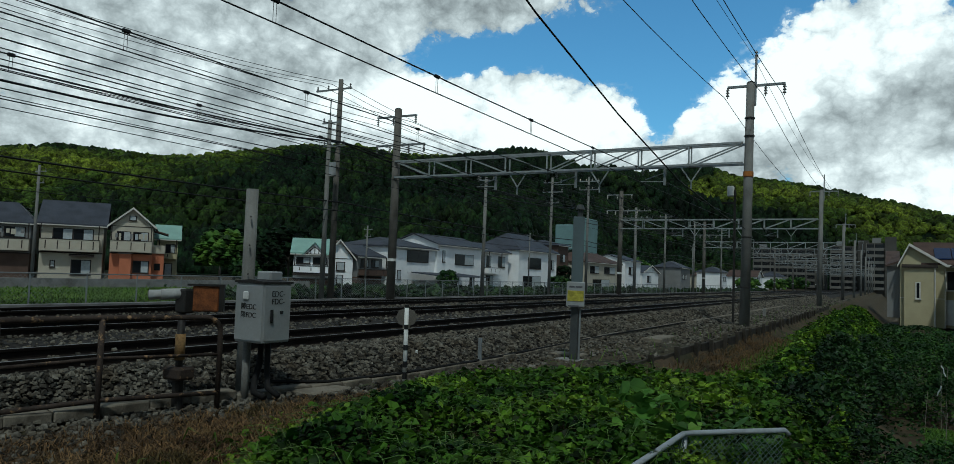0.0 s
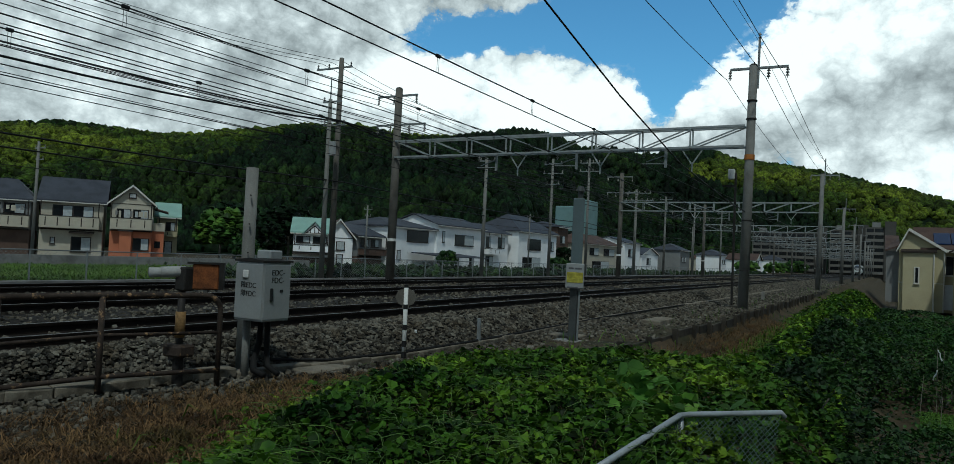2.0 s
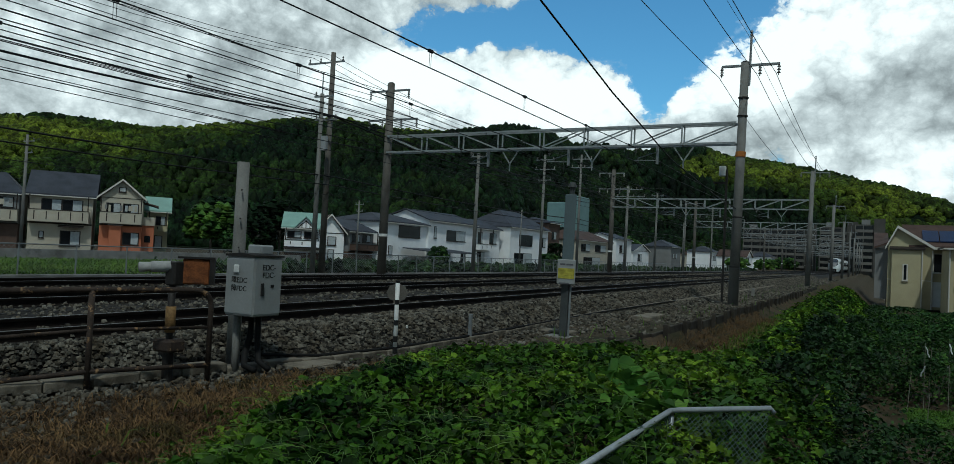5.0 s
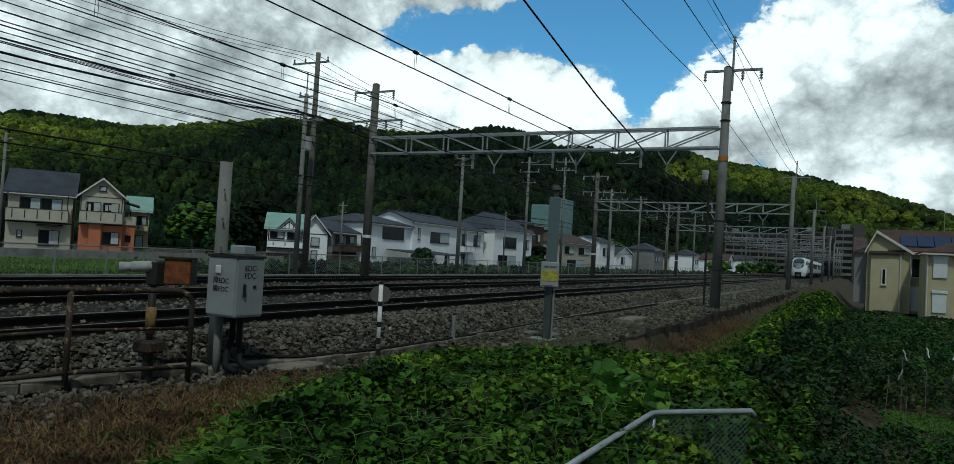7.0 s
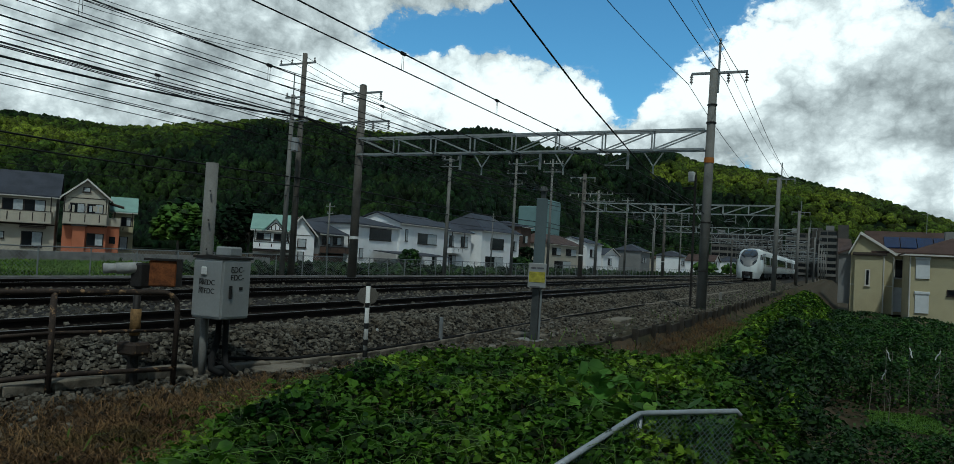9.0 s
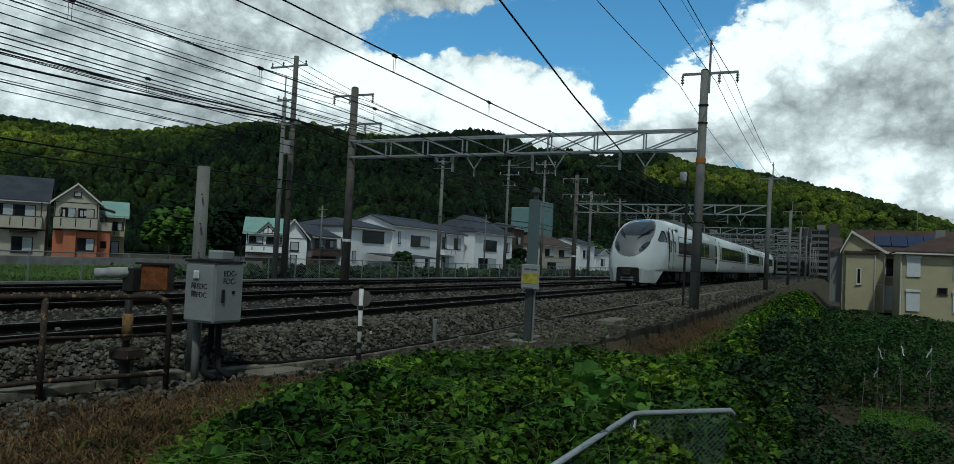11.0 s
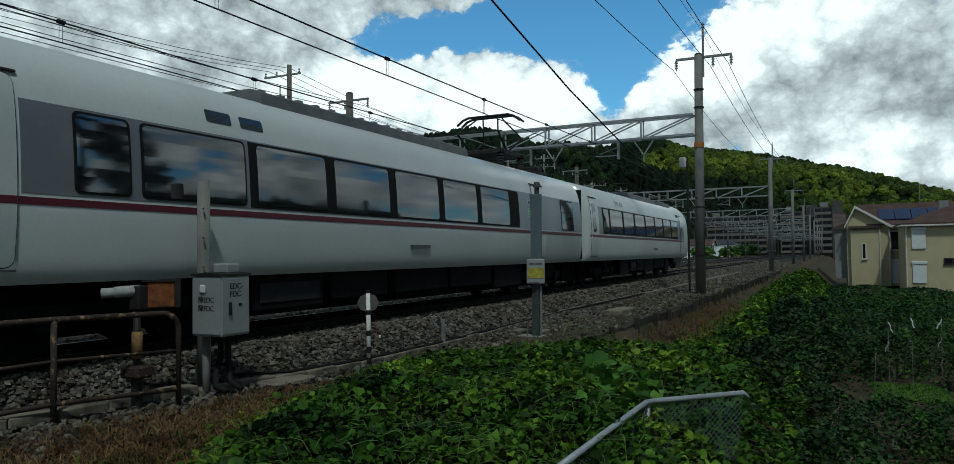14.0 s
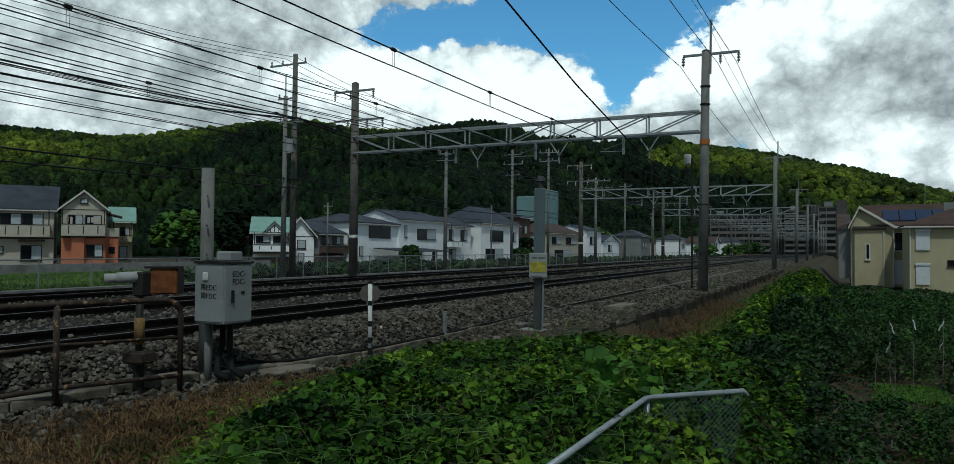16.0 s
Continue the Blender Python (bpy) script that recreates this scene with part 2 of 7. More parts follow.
def box(bm, x0, x1, y0, y1, z0, z1, bevel=0.0, m=None):
    r = bmesh.ops.create_cube(bm, size=1.0)
    vs = r["verts"]
    for v in vs:
        v.co = Vector(((x0 + x1) / 2 + v.co.x * (x1 - x0), (y0 + y1) / 2 + v.co.y * (y1 - y0), (z0 + z1) / 2 + v.co.z * (z1 - z0)))
    if bevel:
        es = list({e for v in vs for e in v.link_edges})
        r = bmesh.ops.bevel(bm, geom=es, offset=bevel, segments=1, affect="EDGES")
        vs = list({v for f in r["faces"] for v in f.verts} | {v for v in vs if v.is_valid})
    if m is not None:
        bmesh.ops.transform(bm, matrix=m, verts=vs)
    return vs


def bx(*a, bevel=0.0):
    bm = bmesh.new()
    box(bm, *a, bevel=bevel)
    return bm


def rod(bm, p, q, r, r2=None, seg=8, caps=True):
    p, q = Vector(p), Vector(q)
    d = q - p
    m = Matrix.Translation((p + q) / 2) @ d.to_track_quat("Z", "Y").to_matrix().to_4x4()
    bmesh.ops.create_cone(bm, cap_ends=caps, segments=seg, radius1=r, radius2=r if r2 is None else r2, depth=d.length, matrix=m)
    return bm


def rods(pairs, r, seg=6):
    bm = bmesh.new()
    for p, q in pairs:
        rod(bm, p, q, r, seg=seg)
    return bm


def tube(bm, pts, r, seg=6):
    pts = [Vector(p) for p in pts]
    rings = []
    for i, p in enumerate(pts):
        d = (pts[min(i + 1, len(pts) - 1)] - pts[max(i - 1, 0)]).normalized()
        q = d.to_track_quat("Z", "Y").to_matrix()
        rings.append([bm.verts.new(p + q @ Vector((math.cos(a) * r, math.sin(a) * r, 0))) for a in (2 * math.pi * k / seg for k in range(seg))])
    for a, b in zip(rings, rings[1:]):
        for k in range(seg):
            bm.faces.new((a[k], a[(k + 1) % seg], b[(k + 1) % seg], b[k]))
    bm.faces.new(rings[0][::-1]), bm.faces.new(rings[-1])
    return bm


def prism(bm, outline, y0, y1, axis="y"):
    """An outline in two coordinates pushed along an axis."""
    def at(a, b, c):
        return {"y": (a, c, b), "x": (c, a, b), "z": (a, b, c)}[axis]
    lo = [bm.verts.new(at(a, b, y0)) for a, b in outline]
    hi = [bm.verts.new(at(a, b, y1)) for a, b in outline]
    n = len(outline)
    for i in range(n):
        bm.faces.new((lo[i], lo[(i + 1) % n], hi[(i + 1) % n], hi[i]))
    bm.faces.new(lo[::-1]), bm.faces.new(hi)
    bmesh.ops.recalc_face_normals(bm, faces=bm.faces[:])
    return bm


def lerp_table(tab, x):
    if x <= tab[0][0]:
        return tab[0][1]
    for (a, u), (b, w) in zip(tab, tab[1:]):
        if x <= b:
            k = (x - a) / (b - a)
            return u + (w - u) * k
    return tab[-1][1]


def smooth(a, b, x):
    k = min(1.0, max(0.0, (x - a) / (b - a)))
    return k * k * (3 - 2 * k)


def chainlink(bm, o, u, v, nu, nv, r=0.004):
    """Diamond mesh over the parallelogram o, u, v."""
    o, u, v = Vector(o), Vector(u), Vector(v)
    for i in range(-nv, nu):
        for s in (0, 1):
            a0, b0 = (i, 0) if s == 0 else (i, nv)
            a1, b1 = (i + nv, nv) if s == 0 else (i + nv, 0)
            if a0 < 0:
                k = -a0
                a0, b0 = 0, (k if s == 0 else nv - k)
            if a1 > nu:
                k = a1 - nu
                a1, b1 = nu, (nv - k if s == 0 else k)
            p, q = o + u * (a0 / nu) + v * (b0 / nv), o + u * (a1 / nu) + v * (b1 / nv)
            if (q - p).length > 0.02:
                rod(bm, p, q, r, seg=3, caps=False)


# ---- ground ----
def ground_z(x, y):
    """Height of the ground sheet."""
    z = -0.52
    if x < -38:
        z -= 0.9 * smooth(-38, -50, x)
    edge = -1.6 + 1.9 * smooth(5.5, 2.0, y) - 0.6 * smooth(10, 25, y)
    z -= 1.85 * smooth(edge, edge + 2.6, x)
    z -= 0.42 * smooth(-4.2, -3.6, x) * smooth(10.0, 12.5, y)
    n = noise.noise(Vector((x * 0.35, y * 0.35, 0))) * 0.10 + noise.noise(Vector((x * 1.7, y * 1.7, 3))) * 0.035
    if x > -5.6:
        z += n * (1.0 if abs(x) < 60 else 0.3)
    return z


def build_ground():
    bm = bmesh.new()
    xs = [-2500, -900, -400, -200, -120, -80, -60, -45, -36, -30, -26, -23] + [-21 + i for i in range(13)] + [-8 + i * 0.28 for i in range(54)] + [8, 10, 13, 17, 23, 32, 45, 70, 120, 250, 600, 2500]
    ys = [-2500, -600, -150, -60, -30, -15, -8, -4] + [-2 + 0.4 * i for i in range(80)] + [31 + 2 * i for i in range(30)] + [95, 105, 120, 140, 170, 220, 300, 450, 800, 2500]
    grid = [[bm.verts.new((x, y, ground_z(x, y))) for y in ys] for x in xs]
    for i in range(len(xs) - 1):
        for j in range(len(ys) - 1):
            bm.faces.new((grid[i][j], grid[i + 1][j], grid[i + 1][j + 1], grid[i][j + 1]))
    ob = part("ground", bm, DIRT, smooth=True)
    return tagged(ob, "bare earth and dry grass of the railway bank and garden", "ground", kind="structure")


build_ground()

# ---- railway: ballast, sleepers, rails ----
TRACKS = (-8.76, -12.6, -16.5)
GAUGE = 0.566


def ballast_toe(y):
    """Foot of the near ballast shoulder, just beyond the cable trough."""
    return lerp_table([(1.0, -8.05), (4.0, -7.6), (5.0, -7.4), (6.0, -7.25), (7.0, -6.95), (8.0, -6.65), (9.5, -6.55), (12.0, -6.55), (15.0, -6.7), (19.6, -6.9), (60.0, -6.9)], y)


def ballast_z(x, y):
    t = ballast_toe(y)
    top = max(t - 0.5, -7.72)
    return lerp_table([(-19.2, -0.5), (-18.1, -0.15), (-14.9, -0.15), (-14.55, -0.2), (-14.2, -0.15), (-11.2, -0.15), (-10.7, -0.2), (-10.2, -0.15), (top if top < t else t - 0.1, -0.15), (t, -0.5), (t + 0.8, -0.52)], x)


def build_ballast():
    bm = bmesh.new()
    ys = [-80, -40, -20, -8] + [-4 + i * 0.8 for i in range(36)] + [26 + i * 6.0 for i in range(24)] + [175 + i * 25 for i in range(22)]
    rows = []
    for y in ys:
        t = ballast_toe(y)
        xs = (t + 0.02, max(t - 0.5, -7.72), -10.2, -10.7, -11.2, -14.2, -14.55, -14.9, -18.1, -19.2)
        rows.append([bm.verts.new((x, y, ballast_z(x, y))) for x in xs])
    for a, b in zip(rows, rows[1:]):
        for k in range(9):
            bm.faces.new((a[k], b[k], b[k + 1], a[k + 1]))
    bmesh.ops.recalc_face_normals(bm, faces=bm.faces[:])
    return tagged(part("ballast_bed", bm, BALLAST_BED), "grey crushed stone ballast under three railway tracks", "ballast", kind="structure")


build_ballast()


def rail_mesh():
    o = [(-0.063, -0.153), (0.063, -0.153), (0.063, -0.140), (0.012, -0.122), (0.009, -0.045), (0.031, -0.035), (0.0325, -0.006), (0.026, 0.0), (-0.026, 0.0), (-0.0325, -0.006), (-0.031, -0.035), (-0.009, -0.045), (-0.012, -0.122), (-0.063, -0.140)]
    bm = prism(bmesh.new(), o, -90.0, 700.0)
    for f in bm.faces:
        f.material_index = 1 if f.normal.z > 0.9 and f.calc_center_median().z > -0.01 else 0
    me = bpy.data.meshes.new("rail")
    bm.to_mesh(me)
    bm.free()
    me.materials.append(RAIL_SIDE), me.materials.append(RAIL_TOP)
    return me


def build_tracks():
    rail_me = rail_mesh()
    for x in TRACKS:
        tr = thing("railway_track", "rusty-sided steel rails on concrete sleepers in stone ballast", "railway track", "parallel tracks", pose(x, 0, 0))
        for s in (-1, 1):
            r = new("rail", rail_me)
            r.parent, r.location = tr, (s * GAUGE, 0, 0)


build_tracks()


def build_sleepers():
    o = [(-1.0, -0.30), (1.0, -0.30), (1.0, -0.13), (0.8, -0.115), (0.3, -0.15), (-0.3, -0.15), (-0.8, -0.115), (-1.0, -0.13)]
    bm = prism(bmesh.new(), o, -0.12, 0.12)
    me = bpy.data.meshes.new("sleeper")
    bm.to_mesh(me)
    bm.free()
    me.materials.append(WOOD_SLEEPER)
    for tr in [ob for ob in scene.objects if ob.name.startswith("railway_track")]:
        for i in range(95):
            s = new("sleeper", me)
            s.parent, s.location = tr, (0, -2 + i * 0.68, -0.05)


build_sleepers()
# ---- overhead line: masts and beams ----
def mast(x, y, z0, z1, r, material, label, lean=0.0, group="overhead line masts"):
    ob = thing("overhead_line_mast", label, "mast", group, pose(x, y, z0, 0, lean, 0))
    bm = bmesh.new()
    rod(bm, (0, 0, -0.3), (0, 0, z1 - z0), r * 1.12, r * 0.88, seg=20)
    part("pole", bm, material, ob, smooth=True)
    bm = bmesh.new()
    rod(bm, (0, 0, z1 - z0), (0, 0, z1 - z0 + 0.06), r * 0.92, r * 0.5, seg=20)
    part("cap", bm, DARKSTEEL, ob)
    return ob


BAY, FIRST = 35.1, 29.3
XR, XL = -4.72, -21.25


def angle_bar(bm, p, q, w):
    """A square-section steel bar from p to q."""
    p, q = Vector(p), Vector(q)
    d = q - p
    m = Matrix.Translation((p + q) / 2) @ d.to_track_quat("Z", "Y").to_matrix().to_4x4()
    box(bm, -w / 2, w / 2, -w / 2, w / 2, -d.length / 2, d.length / 2, m=m)


def insulator(bm, p, n=3, r=0.075, dz=-0.11):
    for i in range(n):
        z = p[2] + dz * (i + 0.5)
        rod(bm, (p[0], p[1], z - 0.035), (p[0], p[1], z + 0.035), r, r * 0.45, seg=8)
    rod(bm, (p[0], p[1], p[2]), (p[0], p[1], p[2] + dz * (n + 0.6)), 0.02, seg=6)


def gantry(y, first, masts=True):
    """Portal of two concrete masts and a trussed steel beam."""
    if masts:
        a = mast(XR, y, -0.45, 8.85, 0.175, POLE_CONCRETE, "tall grey concrete overhead line mast with steel crossarm", 0.7)
        b = mast(XL, y, -0.45, 9.15, 0.2, BROWN_POLE, "weathered brown concrete overhead line mast beside the tracks", 0.2)
        h = 8.85 + 0.45
        bm = bmesh.new()
        angle_bar(bm, (-0.85, 0, h - 0.12), (1.25, 0, h - 0.12), 0.09)
        angle_bar(bm, (-0.85, 0, h - 0.12), (-0.85, 0, h - 0.3), 0.05)
        part("crossarm", bm, GREYSTEEL, a, "grey steel crossarm")
        for xx in (-0.85, 0.55, 1.22):
            bm = bmesh.new()
            insulator(bm, (xx, 0, h - 0.16))
            part("insulator", bm, PORCELAIN, a)
        bm = bmesh.new()
        rod(bm, (0.18, 0, h - 0.9), (0.18, 0, h + 1.1), 0.045)
        insulator(bm, (0.18, 0, h + 1.25), 2, 0.07)
        part("top_spar", bm, GREYSTEEL, a, "upright steel spar")
        if first:
            for zz, ww in ((h - 3.65, 0.2),):
                bm = bmesh.new()
                rod(bm, (0, 0, zz), (0, 0, zz + ww), 0.192, seg=20)
                part("orange_band", bm, mat("orange_band", (0.42, 0.16, 0.04), 0.7, bump=0), a, "faded orange number band")
            for zz in (1.4, 3.3, h - 2.1, h - 1.4):
                bm = bmesh.new()
                rod(bm, (0, 0, zz), (0, 0, zz + 0.05), 0.195, seg=20)
                part("strap", bm, DARKSTEEL, a, "dark steel strap")
        h2 = 9.15 + 0.45
        for zz, x0, x1, ins in ((h2 - 0.3, -1.45, 0.95, (-1.4, -0.45, 0.9)), (h2 - 1.75, -1.45, 1.5, (-1.4, -0.6, 0.55, 1.45))):
            bm = bmesh.new()
            angle_bar(bm, (x0, 0.24, zz), (x1, 0.24, zz), 0.09)
            part("crossarm", bm, GREYSTEEL, b, "grey steel crossarm")
            for xx in ins:
                bm = bmesh.new()
                insulator(bm, (xx, 0.24, zz - 0.04))
                part("insulator", bm, PORCELAIN, b)
        bm = bmesh.new()
        rod(bm, (0, 0, 2.05), (0, 0, 2.18), 0.225, seg=20)
        part("number_band", bm, WHITE_PAINT, b, "white number band")
    zt, zb = 6.5, 5.72
    beam = thing("gantry_beam", "pale galvanised steel lattice beam spanning three tracks between masts", "gantry", "overhead line gantries", pose(0, y, 0))
    x0, x1 = XL + 0.1, XR - 0.1
    for zz, nm in ((zt, "top_chord"), (zb, "bottom_chord")):
        for yy in (-0.22, 0.22):
            bm = bmesh.new()
            angle_bar(bm, (x0, yy, zz), (x1, yy, zz), 0.08)
            part(nm, bm, GALV, beam)
    n = 8
    dx = (x1 - x0) / n
    for i in range(n + 1):
        xx = x0 + i * dx
        if 0 < i < n:
            for yy in (-0.22, 0.22):
                bm = bmesh.new()
                angle_bar(bm, (xx, yy, zb), (xx, yy, zt), 0.055)
                part("upright", bm, GALV, beam)
            bm = bmesh.new()
            angle_bar(bm, (xx, -0.22, zt), (xx, 0.22, zt), 0.05)
            angle_bar(bm, (xx, -0.22, zb), (xx, 0.22, zb), 0.05)
            part("tie", bm, GALV, beam)
        if i < n:
            up = i >= n / 2
            p, q = ((xx, zb), (xx + dx, zt)) if up else ((xx, zt), (xx + dx, zb))
            for yy in (-0.22, 0.22):
                bm = bmesh.new()
                angle_bar(bm, (p[0], yy, p[1]), (q[0], yy, q[1]), 0.048)
                part("diagonal", bm, GALV, beam)
    for tx in TRACKS:
        bm = bmesh.new()
        angle_bar(bm, (tx + 0.9, 0, zb), (tx + 0.9, 0, zb - 0.75), 0.09)
        rod(bm, (tx + 0.9, 0, zb - 0.25), (tx + 0.1, 0, zb - 0.5), 0.025)
        rod(bm, (tx + 0.9, 0, zb - 0.6), (tx - 0.1, 0, 5.14), 0.02)
        part("cantilever", bm, GREYSTEEL, beam, "steel registration arm")
        bm = bmesh.new()
        insulator(bm, (tx, 0, zb - 0.04), 2, 0.08)
        part("insulator", bm, PORCELAIN, beam)
        bm = bmesh.new()
        for d in (-0.42, 0.42):
            angle_bar(bm, (tx + 1.9 + d, 0.2, zb), (tx + 1.9, 0.2, zb - 0.62), 0.05)
        angle_bar(bm, (tx + 1.9, 0.2, zb - 0.62), (tx + 1.9, 0.2, zb - 0.95), 0.05)
        part("v_hanger", bm, GALV, beam, "pale steel V-shaped hanger")
    return beam


for k in range(13):
    gantry(FIRST + BAY * k, k == 0)
gantry(FIRST - BAY, False)


# ---- wires ----
def sag_wire(name, x, z, sag, r, label, bays=9, group="", cat="wire"):
    """A wire strung from mast to mast, sagging between them."""
    bm = bmesh.new()
    pts = []
    y_start = FIRST - BAY * 2
    for b in range(bays + 2):
        for i in range(10):
            u = i / 10
            y = y_start + (b + u) * BAY
            pts.append((x, y, z - sag * 4 * u * (1 - u)))
    tube(bm, pts, r, 5)
    ob = part(name, bm, WIRE, smooth=True)
    return tagged(ob, label, cat, group)


def catenary(tx, zc=5.1, zm=5.47, rise=0.55):
    ob = thing("overhead_wire", "black contact wire hung from a messenger wire by droppers", "overhead wire", "overhead wires", pose(tx, 0, 0))
    y_start = FIRST - BAY * 2
    bm, bm2 = bmesh.new(), bmesh.new()
    pts = []
    for b in range(11):
        for i in range(10):
            u = i / 10
            pts.append((0, y_start + (b + u) * BAY, zm + rise * (2 * u - 1) ** 2 * 0.35))
    tube(bm, pts, 0.017, 5)
    part("messenger_wire", bm, WIRE, ob)
    tube(bm2, [(0, y_start, zc), (0, y_start + 6 * BAY, zc), (0, y_start + 11 * BAY, zc)], 0.014, 5)
    part("contact_wire", bm2, WIRE, ob)
    y = 3.6
    while y < 110:
        u = ((y - y_start) / BAY) % 1
        top = zm + rise * (2 * u - 1) ** 2 * 0.35
        bm = bmesh.new()
        for d in (-0.035, 0.035):
            rod(bm, (0, y + d, zc), (0, y + d, top), 0.006, seg=4)
        rod(bm, (0, y - 0.07, top), (0, y + 0.07, top), 0.045, seg=6)
        part("dropper", bm, WIRE, ob)
        y += 4.95


for tx in TRACKS:
    catenary(tx)
# ---- hills ----
RIDGE = [(-110, 6.0), (-75, 7.0), (-62.9, 7.4), (-60.0, 7.9), (-56.8, 7.9), (-51.6, 7.7), (-47.4, 8.45), (-44.4, 9.0), (-41.0, 9.45), (-38.5, 9.5), (-36.0, 9.2), (-31.0, 9.15), (-26.4, 9.75), (-24.0, 9.65), (-21.4, 8.75), (-18.4, 8.75), (-16.5, 8.35), (-14.3, 8.75), (-12.0, 8.85), (-9.8, 8.1), (-6.0, 7.6), (-2.2, 6.8), (0.8, 6.0), (3.8, 5.0), (6.8, 4.0), (10, 2.6), (14, 1.2), (18, 0.2)]


def r_foot(az):
    return lerp_table([(-27, 190.0), (-15, 370.0)], az)


def r_top(az):
    return lerp_table([(-27, 460.0), (-15, 620.0)], az)



def hill_z(az, r):
    R_FOOT, R_TOP = r_foot(az), r_top(az)
    h = R_TOP * math.tan(radians(lerp_table(RIDGE, az) - 0.62)) + 1.1
    k = smooth(R_FOOT, R_TOP, r) * 0.9 + 0.1 * min(1, max(0, (r - R_FOOT) / (R_TOP - R_FOOT)))
    x, y = r * math.sin(radians(az)), r * math.cos(radians(az))
    n = noise.noise(Vector((x * 0.012, y * 0.012, 1.0))) * 0.20 * math.sin(math.pi * min(1, k))
    fall = 1 - 0.5 * smooth(R_TOP, R_TOP + 200, r)
    return -1.2 + h * max(0, k + n) * fall


def build_hills():
    bm = bmesh.new()
    azs = [-110 + i * 1.6 for i in range(81)]
    us = [-0.04 + i * 0.05 for i in range(36)]
    g = []
    for a in azs:
        rs = [r_foot(a) + u * (r_top(a) - r_foot(a)) for u in us]
        g.append([bm.verts.new((r * math.sin(radians(a)), r * math.cos(radians(a)), hill_z(a, r))) for r in rs])
    for i in range(len(azs) - 1):
        for j in range(len(us) - 1):
            bm.faces.new((g[i][j], g[i][j + 1], g[i + 1][j + 1], g[i + 1][j]))
    # dark sheet: the shade between the crowns is put into its colour
    return tagged(part("hills", bm, DARK_WOODS, smooth=True), "wooded green hills behind the houses", "hills", kind="structure")


build_hills()


def clump_mesh(verts, faces, c, s, rng, squash=0.8):
    """Adds one ragged crown, an uneven ball of eighteen corners."""
    base = len(verts)
    verts.append((c[0], c[1], c[2] + s * squash * rng.uniform(0.85, 1.2)))
    rings = ((0.62, 0.62), (1.0, 0.0), (0.75, -0.6))
    for rr, zz in rings:
        off = rng.uniform(0, 6.28)
        for k in range(6):
            a = off + k * math.pi / 3
            q = s * rr * rng.uniform(0.78, 1.18)
            verts.append((c[0] + q * math.cos(a), c[1] + q * math.sin(a), c[2] + s * squash * (zz + rng.uniform(-0.2, 0.2))))
    for k in range(6):
        n = (k + 1) % 6
        faces.append((base, base + 1 + k, base + 1 + n))
        for a in (0, 6):
            faces.append((base + 1 + a + k, base + 7 + a + k, base + 7 + a + n, base + 1 + a + n))


def crowns(name, trees, m, label, seed):
    """One mesh of many lumpy tree crowns; trees: x, y, z, radius, height."""
    bm = bmesh.new()
    bmesh.ops.create_icosphere(bm, subdivisions=2, radius=1.0)
    bv = np.array([v.co[:] for v in bm.verts])
    bf = np.array([[v.index for v in f.verts] for f in bm.faces])
    bm.free()
    rs = np.random.RandomState(seed)
    t = np.array(trees)
    n, nv, nf = len(t), len(bv), len(bf)
    # lumps: each crown swells and dents differently
    d = 1.0 + rs.uniform(-0.30, 0.24, (n, nv, 1))
    yaw = rs.uniform(0, 6.28, n)
    c, s = np.cos(yaw)[:, None], np.sin(yaw)[:, None]
    p = bv[None] * d
    narrow = np.where(p[..., 2:] > 0, 1 - t[:, None, 5:6] * p[..., 2:], 1.0)
    x, y = p[..., 0] * narrow[..., 0], p[..., 1] * narrow[..., 0]
    v = np.stack((t[:, 0:1] + (x * c - y * s) * t[:, 3:4], t[:, 1:2] + (x * s + y * c) * t[:, 3:4], t[:, 2:3] + p[..., 2] * t[:, 4:5]), -1)
    f = bf[None] + (np.arange(n) * nv)[:, None, None]
    me = bpy.data.meshes.new(name)
    me.vertices.add(n * nv)
    me.vertices.foreach_set("co", v.reshape(-1).astype(np.float32))
    me.loops.add(n * nf * 3)
    me.loops.foreach_set("vertex_index", f.reshape(-1).astype(np.int32))
    me.polygons.add(n * nf)
    me.polygons.foreach_set("loop_start", np.arange(0, n * nf * 3, 3, dtype=np.int32))
    me.update(calc_edges=True)
    me.materials.append(m)
    return tagged(new(name, me), label, "woods", kind="stuff")


